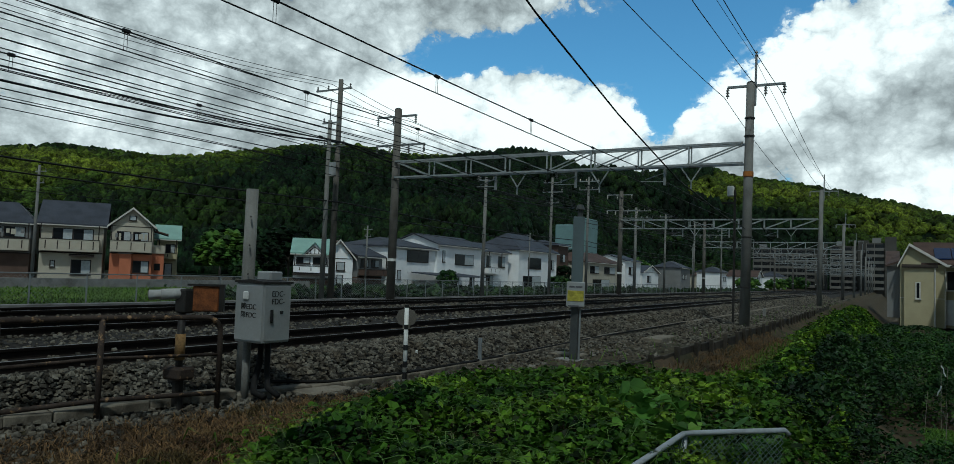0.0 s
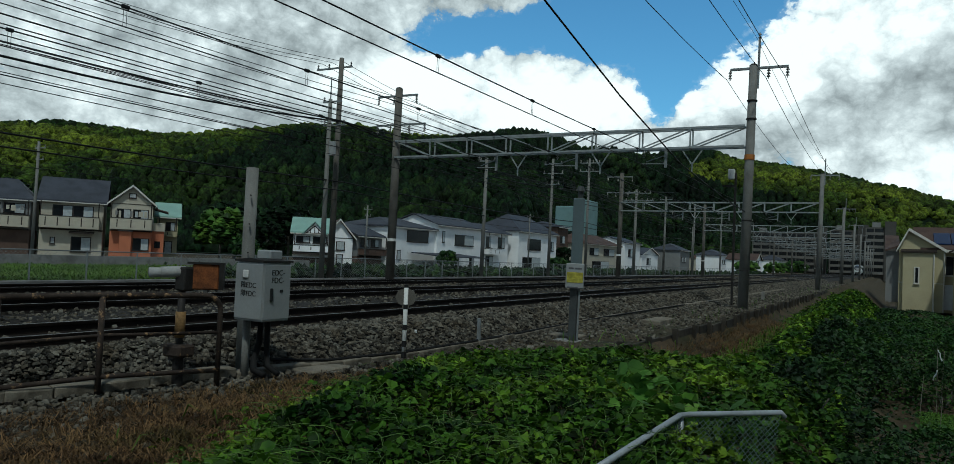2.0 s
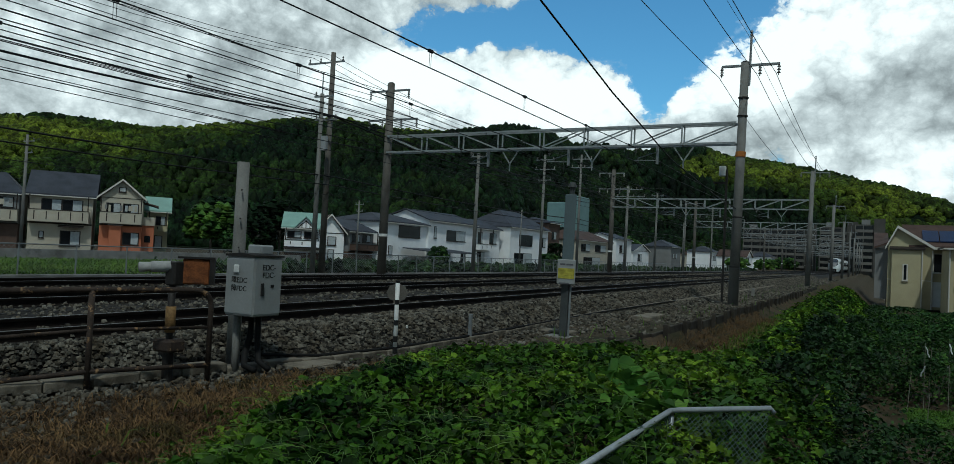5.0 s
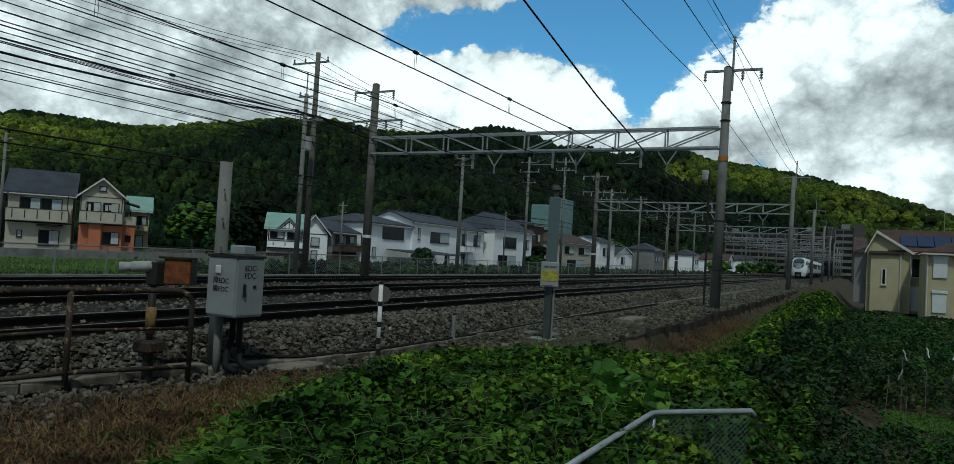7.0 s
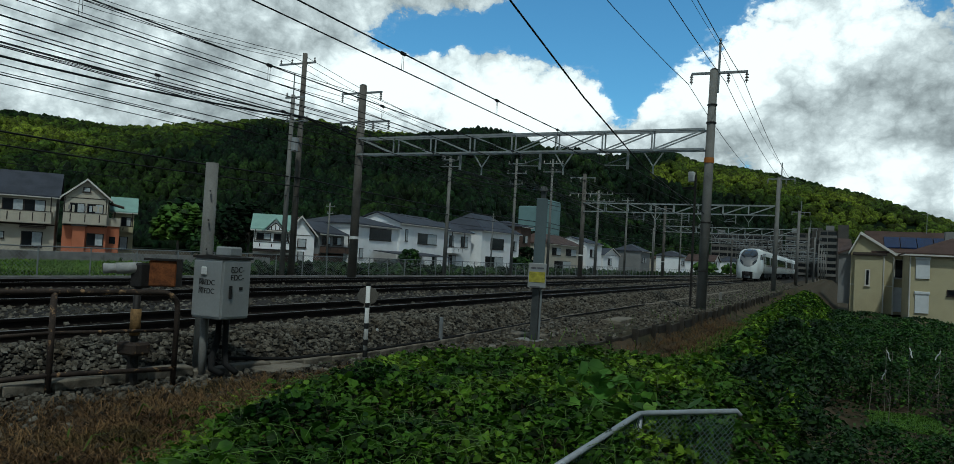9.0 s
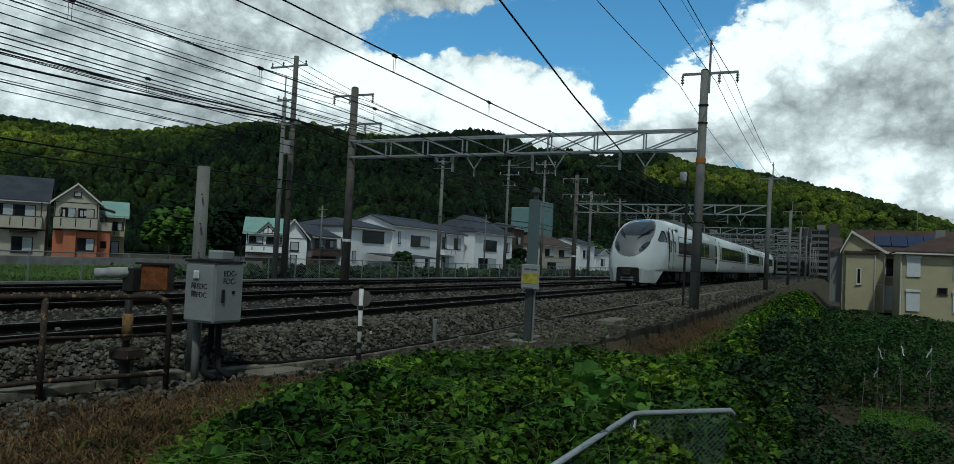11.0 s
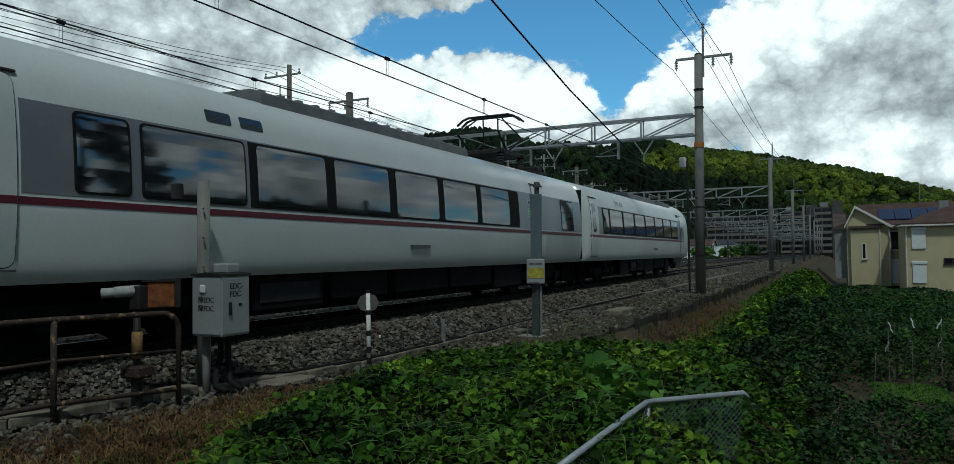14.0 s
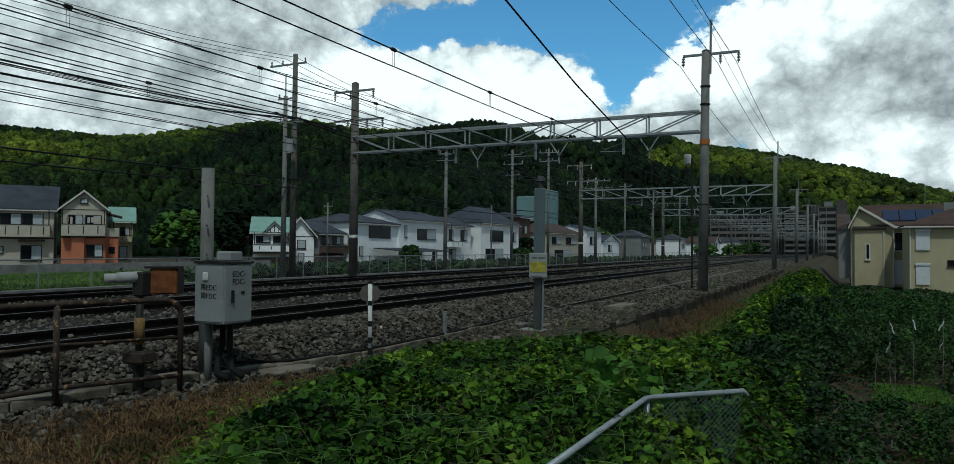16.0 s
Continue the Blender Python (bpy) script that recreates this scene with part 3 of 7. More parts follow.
def build_woods():
    rng = random.Random(5)
    kinds = ([], [])
    for _ in range(12500):
        az = rng.uniform(-70, 14)
        k = rng.random() ** 0.85
        r = r_foot(az) + (r_top(az) + 20 - r_foot(az)) * k
        x, y = r * math.sin(radians(az)), r * math.cos(radians(az))
        # cloud shade put into darker crowns: the lower slopes and the middle spur
        n = noise.noise(Vector((x * 0.012, y * 0.012, 5)))
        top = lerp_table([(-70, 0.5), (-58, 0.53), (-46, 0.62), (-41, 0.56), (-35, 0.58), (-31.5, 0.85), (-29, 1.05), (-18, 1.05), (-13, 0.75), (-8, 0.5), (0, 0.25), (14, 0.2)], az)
        shade_zone = k < top + n * 0.5
        s = rng.uniform(1.5, 3.3) * (0.6 + 0.4 * r / 350)
        tall = s * (rng.uniform(0.9, 1.5) if shade_zone else rng.uniform(0.8, 1.2))
        kinds[shade_zone].append((x, y, hill_z(az, r) + tall * 0.45, s * (0.85 if shade_zone else 1.0), tall, 0.22 if shade_zone else 0.0))
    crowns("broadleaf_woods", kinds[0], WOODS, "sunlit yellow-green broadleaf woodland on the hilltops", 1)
    crowns("dark_woods", kinds[1], DARK_WOODS, "dark woodland on the lower hillside, cloud shade in its colour", 2)


build_woods()


def tree(x, y, z, h, r, m, seed, label):
    """Tapered trunk, limbs and a crown of ragged clumps."""
    rng = random.Random(seed)
    t = thing("tree", label, "tree", "trees by the houses", pose(x, y, z))
    bm = bmesh.new()
    rod(bm, (0, 0, -0.3), (0, 0, h * 0.55), h * 0.03, h * 0.015, seg=8)
    for i in range(6):
        a = rng.uniform(0, 6.28)
        rod(bm, (0, 0, h * rng.uniform(0.25, 0.5)), (math.cos(a) * r * 0.7, math.sin(a) * r * 0.7, h * rng.uniform(0.55, 0.85)), h * 0.012, h * 0.004, seg=5)
    part("trunk", bm, BROWN_POLE, t)
    v, f = [], []
    for i in range(150):
        a, e = rng.uniform(0, 6.28), rng.uniform(-0.7, 1.0)
        q = rng.uniform(0.55, 1.0) * r * math.sqrt(max(0.05, 1 - e * e * 0.8))
        clump_mesh(v, f, (q * math.cos(a), q * math.sin(a), h * 0.62 + e * h * 0.36), rng.uniform(0.1, 0.2) * r, rng, 0.9)
    me = bpy.data.meshes.new("crown")
    me.from_pydata(v, [], f)
    me.materials.append(m)
    c = new("crown", me)
    c.parent = t


LIME = leafy("bright_tree", (0.03, 0.075, 0.012), (0.055, 0.12, 0.016), (0.09, 0.16, 0.02), 0.4, 0.2, 0.6)
for i, (x, y, h, r, m) in enumerate(((-84, 74, 7.5, 4.0, LIME), (-80, 78, 6, 3.4, DARK_WOODS), (-92, 84, 9, 5, DARK_WOODS), (-76, 71, 3.6, 2.0, GARDEN_LEAF), (-70, 66, 3.0, 1.8, GARDEN_LEAF), (-88, 92, 9, 5, DARK_WOODS), (-118, 62, 11, 5, DARK_WOODS), (-122, 74, 10, 5, LIME),
                                         (-54, 88, 3.0, 1.5, GARDEN_LEAF), (-40, 95, 2.6, 1.6, GARDEN_LEAF), (-60, 145, 5, 2.5, DARK_WOODS), (-30, 190, 4, 3, LIME), (-28, 230, 4, 3.5, LIME), (-75, 155, 9, 4.5, LIME), (-78, 185, 10, 6, DARK_WOODS), (-70, 225, 9, 6, LIME), (-26, 262, 5, 4, GARDEN_LEAF))):
    tree(x, y, -1.5, h, r, m, i, "leafy green tree among the houses")
# ---- houses ----
WALL_WHITE = mat("white_render", (0.80, 0.80, 0.80), 0.8, vary=0.1, scale=0.5, fine=15, bump=0.1, stain=((0.55, 0.55, 0.55), 0.6, 0.66))
WALL_CREAM = mat("cream_render", (0.42, 0.375, 0.235), 0.8, vary=0.12, scale=0.5, fine=15, bump=0.1)
WALL_BEIGE = mat("beige_render", (0.44, 0.40, 0.32), 0.8, vary=0.12, scale=0.5, fine=15, bump=0.1)
WALL_ORANGE = mat("terracotta_render", (0.46, 0.16, 0.085), 0.8, vary=0.15, scale=0.5, fine=15, bump=0.1)
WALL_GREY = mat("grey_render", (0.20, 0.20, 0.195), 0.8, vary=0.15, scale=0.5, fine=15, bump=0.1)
WALL_BROWN = mat("brown_siding", (0.10, 0.065, 0.05), 0.8, vary=0.2, scale=0.8, fine=15, bump=0.1)
ROOF_SLATE = mat("dark_slate_roof", (0.055, 0.06, 0.075), 0.6, vary=0.3, scale=0.6, fine=12, bump=0.2)
ROOF_BROWN = mat("brown_tile_roof", (0.085, 0.055, 0.045), 0.7, vary=0.3, scale=0.6, fine=12, bump=0.3)
ROOF_GREEN = mat("pale_green_roof", (0.24, 0.38, 0.33), 0.6, vary=0.15, scale=0.6, fine=12, bump=0.2)
TRIM = mat("pale_trim", (0.55, 0.53, 0.48), 0.6, vary=0.1, bump=0)
DARK_TRIM = mat("dark_brown_trim", (0.035, 0.028, 0.024), 0.6, vary=0.2, bump=0)
SHUTTER = mat("white_shutter", (0.58, 0.60, 0.60), 0.5, vary=0.08, bump=0)
CURTAIN = mat("pale_curtain", (0.42, 0.45, 0.46), 0.9, vary=0.2, scale=3, bump=0)
SOLAR = mat("solar_panel", (0.02, 0.035, 0.09), 0.12, vary=0.2, scale=2, bump=0, coat=0.5)
BASE_Z = -1.5


class Facing:
    """A house's own space: u along the front, v outwards, w up; put() turns that into the world."""
    def __init__(self, front, axis):
        self.front, self.axis = front, axis

    def box(self, u0, u1, v0, v1, w0, w1, bevel=0.0):
        f = self.front
        if self.axis == "x":
            return bx(f + v0, f + v1, u0, u1, w0, w1, bevel=bevel)
        return bx(u0, u1, f - v1, f - v0, w0, w1, bevel=bevel)

    def prism(self, outline, v0, v1):
        f = self.front
        if self.axis == "x":
            return prism(bmesh.new(), outline, f + v0, f + v1, "x")
        return prism(bmesh.new(), outline, f - v0, f - v1, "y")

    def quadslab(self, pts, th=0.18):
        """A roof slope through four (u, v, w) corners, with thickness."""
        bm = bmesh.new()
        f = self.front
        co = [(f + v, u, w) if self.axis == "x" else (u, f - v, w) for u, v, w in pts]
        lo = [bm.verts.new(c) for c in co]
        hi = [bm.verts.new((c[0], c[1], c[2] + th)) for c in co]
        n = len(co)
        for i in range(n):
            bm.faces.new((lo[i], lo[(i + 1) % n], hi[(i + 1) % n], hi[i]))
        bm.faces.new(lo[::-1]), bm.faces.new(hi)
        bmesh.ops.recalc_face_normals(bm, faces=bm.faces[:])
        return bm


def house_window(h, F, u0, u1, w0, w1, trim=None, curtain=True, v=0.0):
    fr = part("window", F.box(u0 - 0.09, u1 + 0.09, v, v + 0.06, w0 - 0.09, w1 + 0.09), trim or DARK_TRIM, h, "dark framed window")
    n = 2 if u1 - u0 > 1.0 else 1
    for i in range(n):
        a, b = u0 + (u1 - u0) * i / n + 0.03, u0 + (u1 - u0) * (i + 1) / n - 0.03
        part("pane", F.box(a, b, v + 0.061, v + 0.075, w0, w1), CURTAIN if curtain and i == n - 1 else HOUSE_GLASS, fr)
    part("sill", F.box(u0 - 0.14, u1 + 0.14, v, v + 0.14, w0 - 0.16, w0 - 0.09), trim or DARK_TRIM, fr)


def house(name, F, u0, u1, depth, eave, ridge, wall, roof, label, kind="side", windows=(), lower=None, split=None, balcony=None, over=0.45, base=BASE_Z):
    """kind: side = ridge along the front, gable = gable end to the front, hip = hipped."""
    h = thing("house", label, "house", "houses along the railway")
    if lower and split is not None:
        part("lower_wall", F.box(u0, u1, -depth, 0, base, split), lower, h, "differently coloured lower wall")
        part("wall", F.box(u0 - 0.01, u1 + 0.01, -depth - 0.01, 0.012, split, eave), wall, h)
        part("belt", F.box(u0 - 0.03, u1 + 0.03, 0.012, 0.05, split - 0.08, split + 0.08), DARK_TRIM, h)
    else:
        part("wall", F.box(u0, u1, -depth, 0, base, eave), wall, h)
    c = (u0 + u1) / 2
    a, b, o = u0 - over, u1 + over, over
    if kind == "side":
        part("roof", F.quadslab([(a, o, eave - 0.1), (b, o, eave - 0.1), (b, -depth / 2, ridge), (a, -depth / 2, ridge)]), roof, h)
        part("roof", F.quadslab([(a, -depth - o, eave - 0.1), (b, -depth - o, eave - 0.1), (b, -depth / 2, ridge), (a, -depth / 2, ridge)]), roof, h)
        for uu in (u0, u1):
            bm = bmesh.new()
            pts = [(-depth, eave), (0, eave), (-depth / 2, ridge - 0.05)]
            if F.axis == "x":
                prism(bm, [(F.front + p, q) for p, q in pts], uu - 0.06, uu + 0.06, "y")
            else:
                prism(bm, [(F.front - p, q) for p, q in pts], uu - 0.06, uu + 0.06, "x")
            part("gable", bm, wall, h)
    elif kind == "gable":
        part("gable", F.prism([(u0, eave), (u1, eave), (c, ridge - 0.05)], -0.1, 0.0), wall, h)
        part("roof", F.quadslab([(a, o, eave - 0.25), (a, -depth - o, eave - 0.25), (c, -depth - o, ridge), (c, o, ridge)]), roof, h)
        part("roof", F.quadslab([(b, o, eave - 0.25), (b, -depth - o, eave - 0.25), (c, -depth - o, ridge), (c, o, ridge)]), roof, h)
        for s, e in ((a, 1), (b, -1)):
            part("bargeboard", F.quadslab([(s, o + 0.02, eave - 0.32), (s, o + 0.1, eave - 0.32), (c, o + 0.1, ridge - 0.04), (c, o + 0.02, ridge - 0.04)], 0.26), TRIM, h, "pale bargeboard")
    else:
        k = min(depth / 2, (u1 - u0) / 3)
        part("roof", F.quadslab([(a, o, eave - 0.1), (b, o, eave - 0.1), (b - k, -depth / 2, ridge), (a + k, -depth / 2, ridge)]), roof, h)
        part("roof", F.quadslab([(a, -depth - o, eave - 0.1), (b, -depth - o, eave - 0.1), (b - k, -depth / 2, ridge), (a + k, -depth / 2, ridge)]), roof, h)
        for s, e in ((a, k), (b, -k)):
            part("roof", F.quadslab([(s, o, eave - 0.1), (s, -depth - o, eave - 0.1), (s + e, -depth / 2, ridge)]), roof, h)
    part("gutter", F.box(a, b, o - 0.02, o + 0.12, eave - 0.22, eave - 0.10) if kind != "gable" else F.box(u0, u1, 0.02, 0.05, eave - 0.1, eave - 0.02), DARK_TRIM if kind == "gable" else TRIM, h)
    for w in windows:
        house_window(h, F, *w)
    if balcony:
        for (p, q, w0, w1, m) in balcony:
            bal = part("balcony", F.box(p, q, 0.05, 1.1, w0, w1), m, h, "pale balcony parapet")
            n = max(1, int((q - p) / 1.3))
            for i in range(n):
                uu = p + (i + 0.5) * (q - p) / n
                part("slot", F.box(uu - 0.06, uu + 0.06, 1.1, 1.112, w0 + 0.25, w1 - 0.15), DARK_TRIM, bal)
            part("coping", F.box(p - 0.03, q + 0.03, 0.02, 1.14, w1, w1 + 0.07), DARK_TRIM, bal)
            for uu in (p + 0.1, q - 0.1):
                part("balcony_post", F.box(uu - 0.06, uu + 0.06, 0.95, 1.07, w1, eave - 0.1), DARK_TRIM, bal)
    return h


FW = Facing(-62.0, "x")
F0 = Facing(0.0, "x")


def turned_house(az, r, rz, *a, **k):
    """A house built about its own front centre and turned to face the line."""
    h = house(*a, **k)
    h.matrix_basis = pose(r * math.sin(radians(az)), r * math.cos(radians(az)), 0, 0, 0, rz)
    return h


def laundry(h, u0, u1, w):
    """Things hung out behind a balcony parapet."""
    rng = random.Random(int(u0 * 10) + 50)
    u = u0
    while u < u1:
        b = rng.uniform(0.25, 0.5)
        part("laundry", F0.box(u, u + b, 0.55, 0.6, w - rng.uniform(0.5, 0.9), w), rng.choice((CURTAIN, WALL_BEIGE, DARK_TRIM, WALL_GREY)), h, "hung laundry")
        u += b + rng.uniform(0.1, 0.5)


h = turned_house(-62.75, 105, -36, "house", F0, -3.6, 3.6, 8, 5.4, 7.9, WALL_GREY, ROOF_SLATE, "grey house with a dark roof and pale balcony", "hip", [(-1.6, 0.4, 3.7, 4.8), (0.9, 3.0, 3.7, 4.8)], WALL_BROWN, 1.7, [(-3.4, 3.6, 2.0, 3.4, WALL_BEIGE)])
laundry(h, 0.2, 2.8, 4.6)
h = turned_house(-58.34, 105, -36, "house", F0, -3.5, 3.5, 9, 5.55, 8.6, WALL_BEIGE, ROOF_SLATE, "beige house with dark slate roof and long balcony", "side", [(-2.1, 0.0, 3.7, 4.95), (0.15, 2.3, 3.7, 4.95), (0.1, 2.2, -0.7, 1.05), (-2.2, -1.8, 0.2, 0.9)], WALL_BEIGE, 2.0, [(-3.45, 3.1, 2.15, 3.6, WALL_BEIGE)])
part("canopy", F0.quadslab([(-0.2, 1.1, 1.55), (2.6, 1.1, 1.55), (2.6, 0.0, 1.75), (-0.2, 0.0, 1.75)], 0.1), DARK_TRIM, h, "dark canopy over the lower window")
h = turned_house(-54.64, 104, -38, "house", F0, -2.45, 2.45, 9, 5.7, 7.9, WALL_BEIGE, ROOF_BROWN, "gabled house with terracotta lower walls and cream balcony", "gable", [(-1.7, -0.2, 3.8, 4.9), (0.2, 1.9, 3.8, 4.9), (0.35, 2.1, -0.2, 1.2), (-0.35, 0.35, 6.5, 6.95)], WALL_ORANGE, 2.2, [(-2.4, 2.4, 2.35, 3.75, WALL_BEIGE)])
part("porch_bay", F0.box(-1.3, 0.1, 0.05, 0.6, -1.5, 2.1, bevel=0.03), WALL_ORANGE, h, "terracotta porch bay")
part("porch_roof", F0.box(-1.45, 0.25, 0.0, 0.75, 2.1, 2.25, bevel=0.03), WALL_GREY, h)
part("side_wing", F0.box(2.46, 3.9, -6.5, -1.2, -1.5, 2.3), WALL_ORANGE, h, "terracotta side wing")
part("side_balcony", F0.box(2.46, 4.0, -6.5, -1.0, 2.3, 3.4, bevel=0.03), WALL_BEIGE, h)
part("side_roof", F0.quadslab([(2.3, -1.0, 5.3), (4.3, -1.0, 4.8), (4.3, -7, 4.8), (2.3, -7, 5.3)], 0.15), ROOF_BROWN, h)
part("side_window", F0.box(2.8, 3.5, -1.2, -1.14, 0.1, 1.0), HOUSE_GLASS, h)
laundry(h, -1.9, 1.7, 4.7)
turned_house(-52.15, 112, -38, "house", F0, -1.6, 1.1, 8, 4.5, 6.5, WALL_CREAM, ROOF_GREEN, "narrow cream house with grey-green roof", "side", [(-0.4, 0.7, 2.6, 3.7), (-0.5, 0.4, -0.6, 1.0)], balcony=[(-1.4, 1.0, 1.7, 2.5, WALL_CREAM)])
TIMBER = mat("dark_timber", (0.03, 0.022, 0.018), 0.7, vary=0.2, bump=0)
h = turned_house(-42.0, 96, -50, "house", F0, -2.3, 2.2, 7, 3.0, 4.9, WALL_WHITE, ROOF_GREEN, "white half-timbered house with a pale green metal roof", "side", [(-1.9, -0.3, 1.75, 2.45), (0.2, 1.8, 1.75, 2.45)], WALL_BROWN, -0.2, [(-2.2, 2.1, 0.55, 1.35, WALL_WHITE)])
bay = part("gable_bay", F0.prism([(-1.0, 2.85), (1.6, 2.85), (0.3, 4.25)], -1.5, 0.5), WALL_WHITE, h, "white half-timbered gable bay")
for a, b in ((-0.8, 0.3), (0.32, 1.4)):
    part("timber", F0.quadslab([(a, 0.5, 2.85), (b, 0.5, 2.85), (b, 0.54, 2.85), (a, 0.54, 2.85)], 0.14), TIMBER, bay)
for u0, w0, u1, w1 in ((-0.7, 2.95, 0.3, 3.85), (1.3, 2.95, 0.3, 3.85), (0.3, 2.9, 0.3, 3.9), (-0.2, 2.9, -0.2, 3.4), (0.8, 2.9, 0.8, 3.4)):
    part("timber", F0.quadslab([(u0 - 0.05, 0.5, w0), (u0 + 0.05, 0.54, w0), (u1 + 0.05, 0.54, w1), (u1 - 0.05, 0.5, w1)], 0.05), TIMBER, bay)
for e in (-1.3, 1.9):
    part("bay_roof", F0.quadslab([(e, 0.75, 2.7), (e, -1.8, 2.7), (0.3, -1.8, 4.35), (0.3, 0.75, 4.35)], 0.14), ROOF_GREEN, h)
part("awning", F0.quadslab([(-2.3, 1.5, 0.2), (2.2, 1.5, 0.2), (2.2, 0.0, 0.45), (-2.3, 0.0, 0.45)], 0.1), DARK_TRIM, h, "dark awning over the ground floor")
turned_house(-39.9, 99, -44, "house", F0, -1.9, 1.7, 7, 2.6, 4.9, WALL_WHITE, ROOF_BROWN, "white house with a steep brown gable roof", "gable", [(-0.4, 0.6, 1.0, 2.0), (-0.3, 0.4, -0.8, 0.3)])
turned_house(-38.6, 112, -44, "house", F0, -1.3, 1.2, 6, 3.2, 4.9, WALL_WHITE, ROOF_SLATE, "small white gabled house behind its neighbours", "gable", [(-0.5, 0.5, 1.6, 2.5)])
house("house", FW, 77.8, 83.2, 8, 3.0, 4.5, WALL_GREY, ROOF_SLATE, "grey house with slate roof and brown balcony", "side", [(78.5, 80, 1.6, 2.5), (80.8, 82.4, 1.6, 2.5)], WALL_BROWN, 0.2, [(78, 83, 0.4, 1.2, WALL_BROWN)])
house("house", FW, 84.6, 97.0, 9, 4.75, 6.0, WALL_WHITE, ROOF_SLATE, "white two-storey house with dark slate hip roof", "hip", [(89.4, 95.0, 2.7, 4.3, None, False), (87, 87.8, 0, 1.2)])
house("house", Facing(-61.6, "x"), 97.0, 112.0, 9, 5.6, 7.2, WALL_WHITE, ROOF_SLATE, "large white house with slate roof and wide window", "side", [(102.5, 108.5, 2.6, 4.2), (98.6, 99.2, 2.9, 4.6), (107.5, 109, -1.2, 0.6)])
house("house", FW, 112.6, 122.5, 9, 5.2, 6.8, WALL_WHITE, ROOF_SLATE, "white house with upper balcony and slate roof", "side", [(114, 115.5, 2.6, 4.4), (118.5, 121, 2.6, 4.4), (114, 116.5, -1.0, 0.9)], balcony=[(113, 118, 1.3, 2.3, WALL_WHITE)])
house("house", Facing(-60.5, "x"), 124.0, 142.0, 10, 6.0, 9.3, WALL_WHITE, ROOF_SLATE, "white house with broad dark tiled hip roof", "hip", [(128, 134, 2.6, 4.6, None, False), (138.5, 140.5, 2.6, 4.4), (126, 134, -1.2, 1.0)])
house("house", FW, 146.0, 152.0, 9, 8.0, 9.0, WALL_BROWN, ROOF_SLATE, "tall dark brown house beside the white houses", "hip", [(147.5, 150, 4.5, 6)])
house("house", FW, 163.0, 189.0, 10, 5.0, 7.4, WALL_BEIGE, ROOF_BROWN, "beige house with brown tiled roof and porch", "hip", [(166, 172, 2.4, 4.0), (176, 184, 2.4, 4.0), (168, 180, -1, 0.8)])
house("house", FW, 193.0, 207.0, 10, 6.2, 7.8, WALL_WHITE, ROOF_SLATE, "white house with blue-grey roof far along the line", "side", [(196, 200, 2.5, 4.5)])
house("house", FW, 209.0, 226.0, 10, 3.5, 5.4, WALL_WHITE, ROOF_SLATE, "white low house far along the line", "gable", [(214, 218, 0.5, 2.4)])
rngh = random.Random(17)
yy = 232.0
while yy < 420:
    wdt = rngh.uniform(9, 16)
    fx = Facing(-rngh.uniform(34, 62), "x")
    e = rngh.uniform(3.5, 5.5)
    house("house", fx, yy, yy + wdt, 9, e, e + 2, rngh.choice((WALL_WHITE, WALL_BEIGE, WALL_GREY, WALL_WHITE)), rngh.choice((ROOF_SLATE, ROOF_BROWN)), "small two-storey house far along the railway", rngh.choice(("side", "gable", "hip")), [(yy + 1.5, yy + 4, 1.8, 3.2), (yy + 5, yy + 7.5, 1.8, 3.2)])
    yy += wdt + rngh.uniform(3, 9)

# carport in front of the white house
cp = thing("carport", "low dark carport roof in front of the white house", "carport")
part("roof", FW.quadslab([(90, 6.0, 0.55), (104, 6.0, 0.55), (104, 0.4, 1.0), (90, 0.4, 1.0)], 0.12), ROOF_SLATE, cp)
for uu in (90.3, 94.8, 99.3, 103.7):
    part("post", FW.box(uu - 0.06, uu + 0.06, 5.7, 5.85, BASE_Z, 0.6), WALL_GREY, cp)


